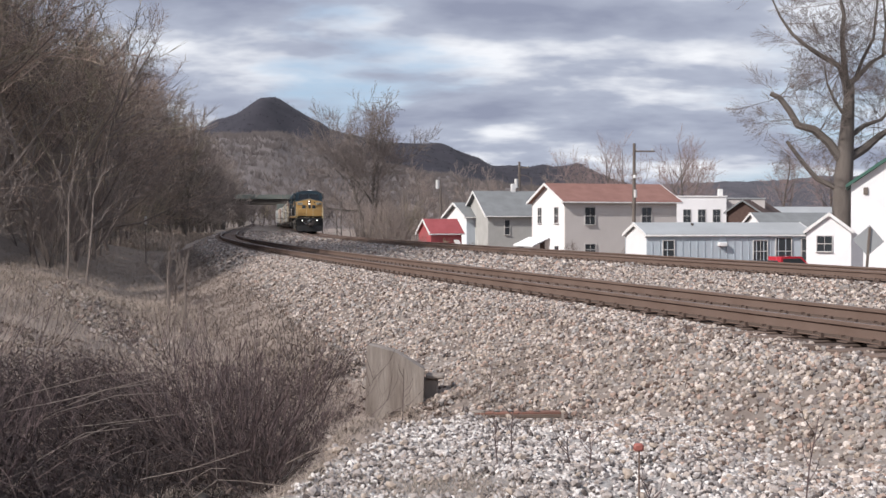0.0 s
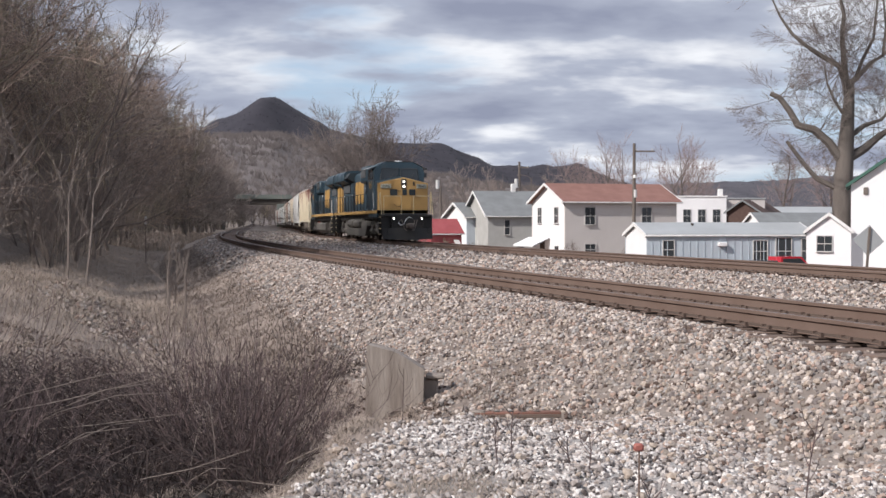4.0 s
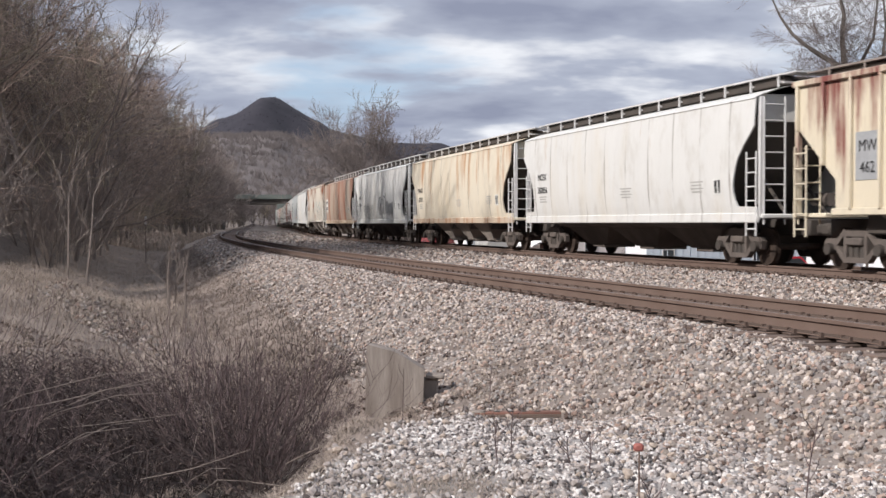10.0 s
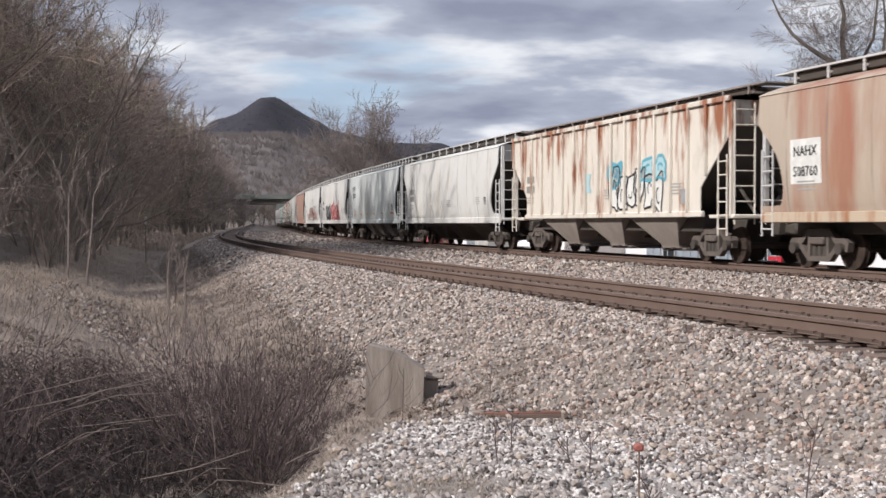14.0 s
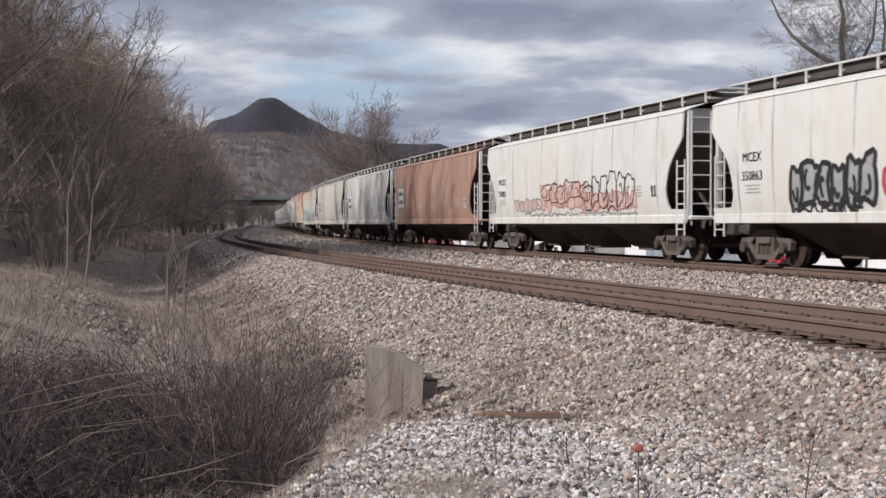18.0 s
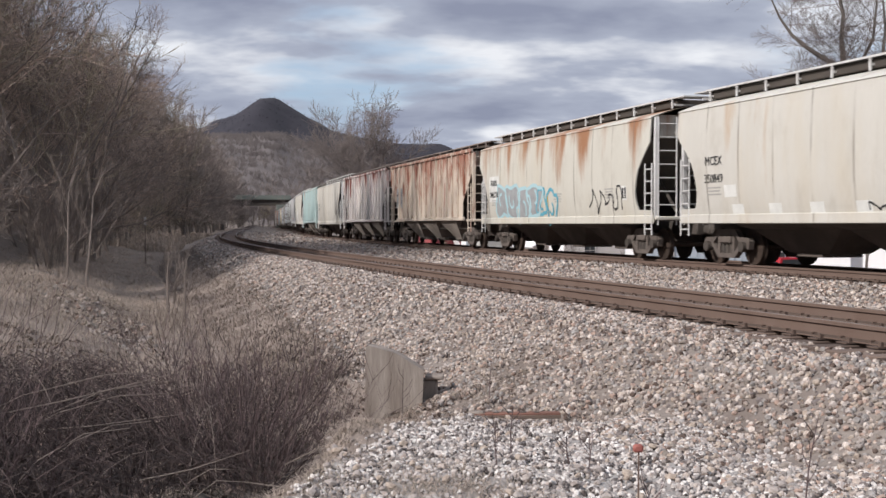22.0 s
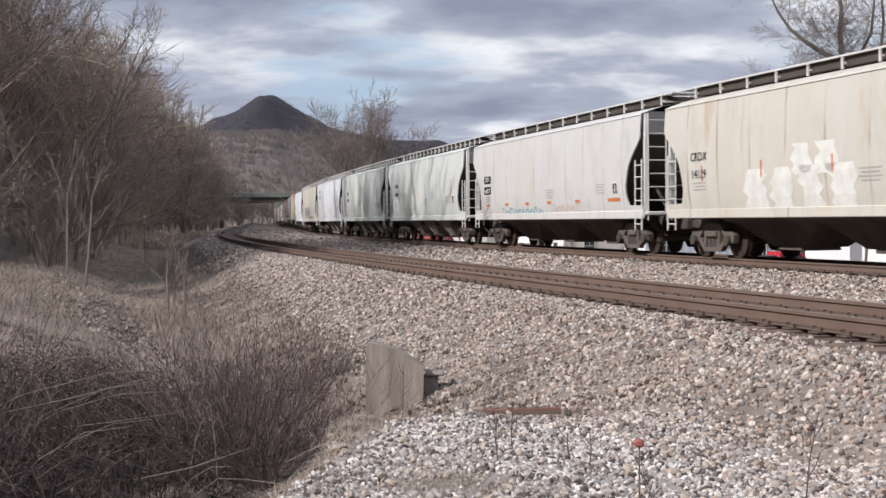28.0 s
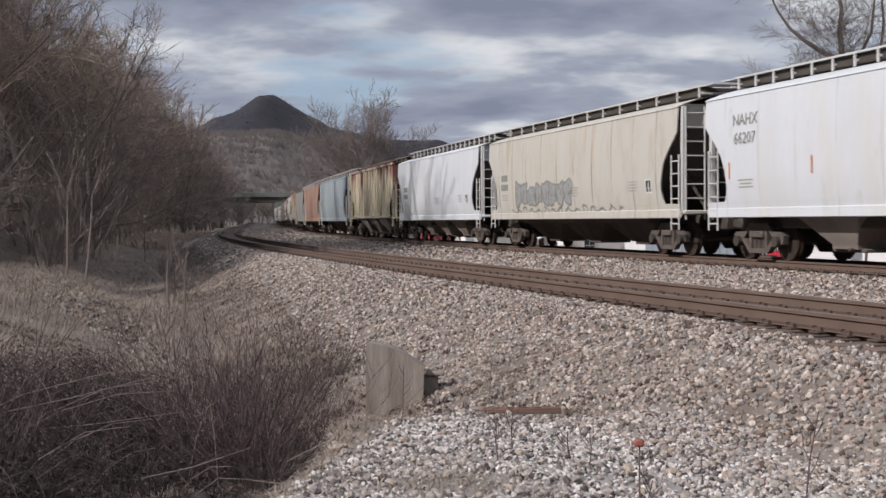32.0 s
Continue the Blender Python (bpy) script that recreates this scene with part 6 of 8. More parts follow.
M_POLE = surface("weathered_pole", (0.16, 0.135, 0.12), (0.11, 0.09, 0.08), rough=0.9, stretch=(1, 1, 0.2), coarse=2)
G_PANE = glassy("house_glass", (0.035, 0.04, 0.045), 0.1)
GROUND_Z = -2.35


def window_on(h, m, w, hh, muntins=1, trim=None):
    """A sash window: frame, panes and bars, facing -y of m."""
    fr = Shape()
    t = 0.05
    trim = trim or M_FRAME
    for dx in (-1, 1):
        fr.box((dx * (w / 2 + t / 2), 0, 0), (t, 0.08, hh + 2 * t), 0.01)
    for dz in (-1, 1):
        fr.box((0, 0, dz * (hh / 2 + t / 2)), (w, 0.08, t), 0.01)
    f = part("window", fr, trim or M_TRIM, h, at=m)
    part("pane", Shape().box((0, 0.02, 0), (w, 0.03, hh)), G_PANE, f)
    part("meeting_rail", Shape().box((0, -0.005, 0), (w, 0.05, 0.05)), trim or M_TRIM, f)
    for k in range(muntins):
        part("glazing_bar", Shape().box((w * ((k + 1) / (muntins + 1) - 0.5), -0.004, 0), (0.02, 0.04, hh)), trim or M_TRIM, f)
    part("sill", Shape().box((0, -0.04, -hh / 2 - t), (w + 0.14, 0.12, 0.04), 0.01), trim or M_TRIM, f)
    return f


def house(name, label, corner, turn, length, width, eave, ridge, wall, roof, wins=(), zg=GROUND_Z, over=0.35, gable_wall=None, trim=None, cat="house"):
    """A gabled house: its long wall runs from corner along +x of its turn, the gable end goes back from corner.
    wins: (face, along, middle height, width, height, bars)."""
    h = thing(name, label, cat, m=Matrix.Translation((corner[0], corner[1], 0)) @ Matrix.Rotation(radians(turn), 4, "Z"))
    L, W, mid = length, width, width / 2
    t = 0.16
    for y0, nm in ((0, "front_wall"), (W - t, "back_wall")):
        part(nm, Shape().box((L / 2, y0 + t / 2, (eave + zg) / 2), (L, t, eave - zg), 0.0), wall, h)
    for x0 in (0, L - t):
        g = Shape()
        out = [(t, zg), (W - t, zg), (W - t, eave), (mid, ridge - 0.1), (t, eave)]
        g.loft([[(x0 + 0.002, y, z) for y, z in out], [(x0 + t, y, z) for y, z in out]][::-1], True, True)
        part("gable_wall", g, gable_wall or wall, h)
    k = (ridge - eave) / mid
    for s in (-1, 1):
        r = Shape()
        ye, ze = (-over, eave - k * over) if s < 0 else (W + over, eave - k * over)
        r.loft([[(-over, ye, ze), (L + over, ye, ze)], [(-over, mid, ridge), (L + over, mid, ridge)], [(-over, mid, ridge + 0.12), (L + over, mid, ridge + 0.12)], [(-over, ye, ze + 0.12), (L + over, ye, ze + 0.12)], [(-over, ye, ze), (L + over, ye, ze)]], False)
        r.add([(-over, ye, ze), (-over, mid, ridge), (-over, mid, ridge + 0.12), (-over, ye, ze + 0.12), (L + over, ye, ze), (L + over, mid, ridge), (L + over, mid, ridge + 0.12), (L + over, ye, ze + 0.12)], [(0, 1, 2, 3), (4, 5, 6, 7)])
        part("roof_slope", r, roof, h)
        b = Shape()
        for x in (-over - 0.02, L + over + 0.02):
            b.loft([[(x - 0.03, ye, ze - 0.08), (x + 0.03, ye, ze - 0.08), (x + 0.03, ye, ze + 0.13), (x - 0.03, ye, ze + 0.13)], [(x - 0.03, mid, ridge - 0.08), (x + 0.03, mid, ridge - 0.08), (x + 0.03, mid, ridge + 0.13), (x - 0.03, mid, ridge + 0.13)]], True, True)
        part("bargeboard", b, trim or M_TRIM, h)
        part("gutter", Shape().box((L / 2, ye, ze + 0.02), (L + 2 * over, 0.10, 0.10), 0.02), trim or M_TRIM, h)
    for face, a, z, w, hh, bars_n in wins:
        if face == "front":
            m = Matrix.Translation((a, -0.03, z))
        else:
            m = Matrix.Translation((-0.03, a, z)) @ Matrix.Rotation(radians(-90), 4, "Z")
        window_on(h, m, w, hh, bars_n)
    return h


def build_town():
    a = house("house", "two-storey white and grey house with a red-brown roof", (9.72, 100.0), 18, 9.95, 7.0, 2.85, 4.25, M_GREYSIDE, M_ROOFRED,
              [("front", 2.17, 1.65, 0.85, 1.35, 1), ("front", 7.2, 1.65, 0.85, 1.35, 1), ("front", 2.2, -1.05, 0.9, 0.85, 1), ("gable", 1.7, 1.7, 0.75, 1.25, 1), ("gable", 5.2, 1.7, 0.75, 1.25, 1), ("gable", 1.6, -1.1, 0.75, 0.6, 0)], gable_wall=M_WHITE)
    aw = Shape().loft([[(-0.05, 3.0, -0.1), (-0.05, 7.6, -0.1)], [(-1.5, 3.0, -0.75), (-1.5, 7.6, -0.75)], [(-1.5, 3.0, -0.85), (-1.5, 7.6, -0.85)], [(-0.05, 3.0, -0.2), (-0.05, 7.6, -0.2)]], False)
    part("porch_awning", aw, M_WHITE, a, "white scalloped porch awning")
    part("porch_door", Shape().box((-0.04, 4.6, -1.35), (0.06, 0.95, 1.9), 0.02), M_BROWN, a)
    b = house("house", "pale blue house with a grey roof and trellis", (2.25, 118.0), 22, 4.6, 5.2, 1.75, 2.95, M_BLUEWHITE, M_ROOFGREY,
              [("front", 2.6, 0.6, 0.9, 1.0, 1), ("front", 1.2, -1.2, 0.6, 0.6, 0), ("gable", 2.6, -0.6, 0.6, 0.9, 0)], gable_wall=M_WHITE)
    part("porch_rail", Shape().box((2.4, -0.9, -0.9), (3.4, 0.06, 0.8), 0.02), M_TRIM, b)
    c = house("house", "olive-grey house with a broad grey roof", (4.1, 114.0), 14, 5.4, 8.0, 1.85, 4.0, M_OLIVE, M_ROOFGREY,
              [("front", 1.8, 0.7, 0.45, 1.3, 0), ("front", 1.3, -1.3, 0.8, 0.45, 1), ("front", 3.0, -1.3, 0.8, 0.45, 1)])
    part("chimney", Shape().box((3.6, 4.0, 4.3), (0.4, 0.4, 1.0), 0.03), M_TRIM, c)
    d = house("shed", "small barn-red shed with a red metal roof", (-1.05, 110.0), 26, 3.0, 2.6, 0.25, 1.35, M_REDSHED, M_REDSHED, [("gable", 1.4, -1.1, 1.0, 0.8, 0)], over=0.2, cat="shed")
    part("stair", Shape().box((2.4, -0.6, -0.8), (0.5, 1.2, 0.1), 0.01, Matrix.Rotation(radians(40), 3, "X")), M_GREYSIDE, d)
    e = house("trailer_home", "long grey metal trailer home with a pale roof", (11.55, 71.0), 8, 9.9, 4.4, 0.36, 0.98, M_TIN, M_TINROOF,
              [("front", 1.25, -0.45, 0.62, 1.0, 0), ("front", 6.7, -0.55, 0.8, 1.2, 1), ("front", 8.1, -0.55, 0.9, 1.5, 0), ("front", 9.35, -0.55, 0.3, 1.4, 0)], over=0.12, gable_wall=M_WHITE, cat="trailer")
    for k in range(22):
        part("siding_rib", Shape().box((0.3 + 0.44 * k, -0.012, -1.0), (0.05, 0.03, 2.6)), M_TIN, e)
    part("window_box", Shape().box((4.4, -0.12, -0.15), (0.5, 0.3, 0.22), 0.03), M_TRIM, e)
    part("roof_vent", Shape().tube([(3.2, 1.6, 0.8), (3.2, 1.6, 1.05)], 0.08, 8), M_DARK, e)
    f = house("garage", "small white gabled shed with one window", (23.17, 71.24), 72, 5.0, 2.45, 0.62, 1.55, M_WHITE, M_ROOFGREY, [("gable", 1.45, -0.12, 0.8, 0.85, 1)], over=0.12, cat="shed")
    g = house("house", "tall white house with a green roof edge", (31.2, 69.5), 72, 8.0, 8.2, 3.35, 6.2, M_WHITE, M_GREENTRIM, over=0.25, trim=M_GREENTRIM)
    part("meter_box", Shape().box((-0.06, 7.4, 2.9), (0.1, 0.25, 0.4), 0.02), M_POLE, g)
    # flat-roofed blocks and far roofs
    for label, x0, x1, y, top, mat in (("flat-roofed white block behind the houses", 26.1, 31.6, 140.0, 4.0, M_WHITE), ("flat-roofed grey block behind the houses", 31.7, 36.4, 142.0, 3.8, M_GREYSIDE)):
        h = thing("block", label, "building", m=pose((x0 + x1) / 2, y + 4, 0))
        part("wall", Shape().box((0, 0, (top + GROUND_Z) / 2), (x1 - x0, 8, top - GROUND_Z)), mat, h)
        part("parapet", Shape().box((0, 0, top + 0.08), (x1 - x0 + 0.2, 8.2, 0.16), 0.02), M_TRIM if mat is M_WHITE else M_TINROOF, h)
        for k in range(3):
            window_on(h, Matrix.Translation(((k - 1) * (x1 - x0) * 0.3, -4.03, 1.9)), 0.8, 1.4, 1)
    ch = thing("chimney_stack", "white chimney stack on the block", "chimney", m=pose(31.0, 140.5, 0))
    part("stack", Shape().box((0, 0, 3.6), (0.5, 0.5, 2.6), 0.03), M_TRIM, ch)
    house("house", "dark brown gabled house far behind", (36.0, 138.0), 62, 9.0, 6.0, 1.6, 3.6, M_BROWN, M_BROWN, over=0.4, trim=M_ROOFGREY)
    house("house", "low house with a pale roof far behind", (41.0, 150.0), 10, 9.0, 6.0, 1.2, 3.0, M_BROWN, M_TINROOF, over=0.4)
    house("house", "low dark-roofed house behind the trailer", (30.5, 118.0), 12, 8.0, 6.0, 0.4, 2.0, M_WHITE, M_ROOFGREY, over=0.3)


build_town()


def build_poles():
    for x, y, top, arm, lamp in ((14.45, 95.0, 7.1, 1.5, 4.6), (7.6, 125.0, 7.2, 0.9, None), (-0.25, 128.0, 4.9, 0, None)):
        p = thing("utility_pole", "weathered wooden utility pole", "pole", "poles", m=pose(x, y, GROUND_Z))
        part("shaft", Shape().tube([(0, 0, 0), (0, 0, top - GROUND_Z)], [0.16, 0.11], 8), M_POLE, p)
        if arm:
            part("crossarm", Shape().box((arm * 0.5, 0, top - GROUND_Z - 0.6), (arm * 1.1, 0.10, 0.12), 0.01), M_POLE, p)
            for k in (-0.4, 0.4):
                part("insulator", Shape().disc((arm * (0.5 + k), 0, top - GROUND_Z - 0.48), "z", 0.05, 0.14, 8), M_GALV, p)
        if lamp:
            part("lamp_head", Shape().disc((0, -0.25, lamp - GROUND_Z), "z", 0.14, 0.25, 10, 0.09), M_TRIM, p)
            part("transformer", Shape().tube([(0.05, -0.3, 3.0 - GROUND_Z), (0.05, -0.3, 3.6 - GROUND_Z)], 0.12, 10), M_GALV, p)
        else:
            part("transformer", Shape().tube([(-0.3, 0, 4.6 - GROUND_Z), (-0.3, 0, 5.5 - GROUND_Z)], 0.2, 10), M_GALV, p)
    for x, y, top, arm in ((0.5, 128.0, 4.2, 0.9), (9.0, 128.0, 6.0, 1.0), (-4.2, 135.0, 4.6, 1.0)):
        p = thing("street_lamp", "grey street lamp with a curved arm", "street lamp", "street lamps", m=pose(x, y, GROUND_Z))
        h = top - GROUND_Z
        part("shaft", Shape().tube([(0, 0, 0), (0, 0, h - 0.5)], [0.07, 0.05], 8), M_POLE, p)
        part("arm", Shape().tube([(0, 0, h - 0.5), (-0.3, 0, h - 0.15), (-arm, 0, h)], 0.035, 6), M_POLE, p)
        part("lamp_head", Shape().box((-arm - 0.2, 0, h), (0.5, 0.18, 0.12), 0.04), M_POLE, p)


build_poles()


def build_sign():
    s = thing("diamond_sign", "unpainted back of a diamond sign on a leaning post", "sign", m=pose(14.85, 44.0, -0.55, 0, 4, 0))
    d = 0.545
    part("plate", Shape().slab([(0, 0.98 - d), (d, 0.98), (0, 0.98 + d), (-d, 0.98)], -0.01, 0.01), M_TINROOF, s)
    part("post", Shape().box((0.0, -0.035, 0.35), (0.09, 0.05, 2.2), 0.01), M_POLE, s)
    part("foot", Shape().box((0.0, -0.035, -1.2), (0.09, 0.05, 1.0), 0.01), M_POLE, s)


build_sign()
P_CARRED = surface("red_car_paint", (0.42, 0.02, 0.035), (0.36, 0.018, 0.03), rough=0.25, coarse=1)
P_CARDARK = surface("dark_car_paint", (0.03, 0.032, 0.036), rough=0.25, coarse=1)


def parked(name, label, x, y, turn, paint_m, pickup):
    c = thing(name, label, "car", "parked cars", m=pose(x, y, GROUND_Z, 0, 0, turn))
    body = [(-2.4, 0.45), (-2.45, 0.95), (-0.6, 1.0), (1.3, 1.0), (2.3, 0.9), (2.45, 0.7), (2.4, 0.4)] if pickup else [(-2.2, 0.4), (-2.2, 0.9), (-1.2, 0.98), (1.1, 0.95), (2.1, 0.8), (2.2, 0.4)]
    part("body", Shape().slab(body, -0.88, 0.88), paint_m, c)
    cab = [(-0.5, 0.98), (-0.42, 1.58), (0.75, 1.60), (1.35, 1.0)] if pickup else [(-1.5, 0.95), (-1.0, 1.42), (0.3, 1.45), (1.0, 0.95)]
    k = part("cabin", Shape().slab(cab, -0.76, 0.76), paint_m, c)
    q = [(a * 0.86 + 0.05, 1.05 + (b - 0.98) * 0.72) for a, b in cab]
    part("side_glass", Shape().slab(q, -0.775, 0.775), G_GLASS, k)
    for a in (-1.45, 1.45):
        for b in (-0.85, 0.85):
            w = part("wheel", Shape().disc((a, b, 0.34), "y", 0.34, 0.2, 16), P_BLACK, c)
            part("rim", Shape().disc((a, b * 1.09, 0.34), "y", 0.2, 0.06, 12), M_GALV, w)
    part("tail_lamp", Shape().box((-2.43, -0.75, 0.85), (0.06, 0.14, 0.2), 0.02), M_REDCAP, c)


parked("pickup_truck", "red pickup parked beside the trailer", 18.5, 68.5, 12, P_CARRED, True)
parked("parked_car", "dark car parked beside the trailer", 17.0, 66.2, 10, P_CARDARK, False)
M_BRIDGE = surface("bridge_concrete", (0.15, 0.17, 0.155), (0.11, 0.12, 0.11), rough=0.85, coarse=0.3)


def build_bridge():
    """The road bridge far down the line."""
    b = thing("road_bridge", "grey-green road bridge over the tracks", "bridge", m=pose(-61.5, 330, 0, 0, 0, 4))
    part("deck", Shape().box((0, 0, 7.75), (43, 9, 0.5), 0.05), M_BRIDGE, b)
    for y in (-3.6, -1.2, 1.2, 3.6):
        part("girder", Shape().box((0, y, 6.8), (43, 0.5, 1.4), 0.04), M_DARK, b)
    part("parapet", Shape().box((0, -4.4, 8.3), (43, 0.25, 0.7), 0.03), M_BRIDGE, b)
    part("parapet", Shape().box((0, 4.4, 8.3), (43, 0.25, 0.7), 0.03), M_BRIDGE, b)
    for x in (-4.0, 3.0):
        part("pier", Shape().box((x, 0, 2.9), (1.6, 8, 6.6), 0.1), M_DARK, b)
    for x in (-20, 20.5):
        part("abutment", Shape().box((x, 0, 2.9), (5, 9, 6.6), 0.1), M_BRIDGE, b)


build_bridge()
# ---- trees, shrubs and grass ----
def limbs_of(seed, height, levels, spread_deg, trunk_r, kids, first=0.3, bend=0.16, up=0.10, multi=1, reach=1.0, stem=0.55):
    """Branches of a bare tree, as lists of points with radii, sorted by level."""
    r = random.Random(seed)
    out = [[] for _ in range(levels)]

    def grow(p, d, length, rad, level):
        n = (5, 4, 2, 2, 2)[min(level, 4)]
        pts, rs = [p.copy()], [rad]
        q, dd = p.copy(), d.copy()
        tip = rad * (0.45 if level == 0 else 0.3)
        for i in range(n):
            dd = (dd + Vector((r.uniform(-1, 1), r.uniform(-1, 1), r.uniform(-1, 1))) * bend * (1 + 0.5 * level) + Vector((0, 0, up))).normalized()
            q = q + dd * (length / n)
            pts.append(q.copy())
            rs.append(rad + (tip - rad) * (i + 1) / n)
        out[level].append((pts, rs))
        if level + 1 >= levels:
            return
        k = kids[level]
        for j in range(k):
            f = first + (1 - first) * (j + r.random()) / k if level == 0 else 0.2 + 0.8 * (j + r.random()) / k
            f = min(f, 0.99)
            i = min(int(f * n), n - 1)
            a = pts[i].lerp(pts[i + 1], f * n - i)
            base = (pts[i + 1] - pts[i]).normalized()
            side = base.cross(Vector((r.uniform(-1, 1), r.uniform(-1, 1), r.uniform(-1, 1)))).normalized()
            ang = radians(spread_deg * r.uniform(0.6, 1.3))
            nd = (base * math.cos(ang) + side * math.sin(ang)).normalized()
            ln = length * r.uniform(0.42, 0.68) * (1.1 - 0.45 * f) * (reach if level == 0 else 1)
            rr = (rs[i] + (rs[i + 1] - rs[i]) * (f * n - i)) * r.uniform(0.42, 0.62)
            grow(a, nd, ln, max(rr, 0.006), level + 1)
        # the leader goes on as a fork
        if level < levels - 1:
            for _ in range(2):
                nd = (dd + Vector((r.uniform(-1, 1), r.uniform(-1, 1), r.uniform(0, 1))) * 0.5).normalized()
                grow(q, nd, length * r.uniform(0.35, 0.5) * (reach if level == 0 else 1), max(tip * 0.9, 0.006), level + 1)

    for m in range(multi):
        lean = Vector((r.uniform(-1, 1), r.uniform(-1, 1), 0)) * (0.28 if multi > 1 else 0.08)
        grow(Vector((lean.x, lean.y, 0)), (Vector((0, 0, 1)) + lean).normalized(), height * stem, trunk_r, 0)
    return out


def spikes(branches, least):
    """The last twigs: three-sided points."""
    sh = Shape()
    for pts, rs in branches:
        a, b = pts[0], pts[-1]
        d = (b - a).normalized()
        u = d.cross(Vector((0.3, 0.5, 0.8))).normalized() * max(rs[0], least)
        v = d.cross(u)
        sh.add([a + u, a - u * 0.5 + v * 0.87, a - u * 0.5 - v * 0.87, pts[1] + u * 0.6, pts[1] - u * 0.3 + v * 0.5, pts[1] - u * 0.3 - v * 0.5, b],
               [(0, 1, 4, 3), (1, 2, 5, 4), (2, 0, 3, 5), (3, 4, 6), (4, 5, 6), (5, 3, 6)] if len(pts) > 2 else [(0, 1, 6), (1, 2, 6), (2, 0, 6)])
    return sh


def bars(branches, sides, thin=1.0, least=0.0):
    sh = Shape()
    for pts, rs in branches:
        sh.tube(pts, [max(a * thin, least) for a in rs], sides, False)
    return sh


def bare_tree(name, label, seed, height, trunk_r, kids=(6, 6, 5, 4), levels=4, spread=46, least=0.011, twig=None, bark=None, multi=1, first=0.3, group="", bend=0.16, m=None, up=0.10, split=False, reach=1.0, stem=0.55):
    lv = limbs_of(seed, height, levels, spread, trunk_r, kids, first, multi=multi, bend=bend, up=up, reach=reach, stem=stem)
    t = thing(name, label, "tree", group, m=m)
    part("trunk", bars(lv[0], 8 if split else 6), bark or M_BARK, t)
    rest = Shape()
    if split:
        for b in lv[1]:
            part("limb", bars([b], 6), bark or M_BARK, t)
    else:
        tagged(part("branchwork", bars(lv[1], 4), bark or M_BARK, t), kind="stuff")
    for k in range(2, levels):
        b = bars(lv[k], 3, 1.0 if split else 0.6, least) if k < levels - 1 else spikes([(q[0][::len(q[0]) - 1], q[1]) for q in lv[k]], least)
        rest.add(b.v, b.f)
    tagged(part("crown", rest, twig or M_TWIG, t), kind="stuff")
    return t


M_TWIG_RED = surface("reddish_far_twigs", (0.24, 0.175, 0.165), (0.30, 0.23, 0.215), rough=0.9, coarse=0.4)
M_BARK_SLOPE = surface("brown_grey_bark", (0.17, 0.138, 0.12), (0.24, 0.198, 0.172), rough=0.95, coarse=3, fine=25, bump=0.6, stretch=(1, 1, 0.3))
M_TWIG_SLOPE = surface("brown_slope_twigs", (0.32, 0.243, 0.20), (0.39, 0.302, 0.252), rough=0.9, coarse=0.4, per_object=0.25)
M_TWIG_MID = surface("grey_brown_twigs", (0.17, 0.14, 0.128), (0.23, 0.195, 0.18), rough=0.9, coarse=0.4)


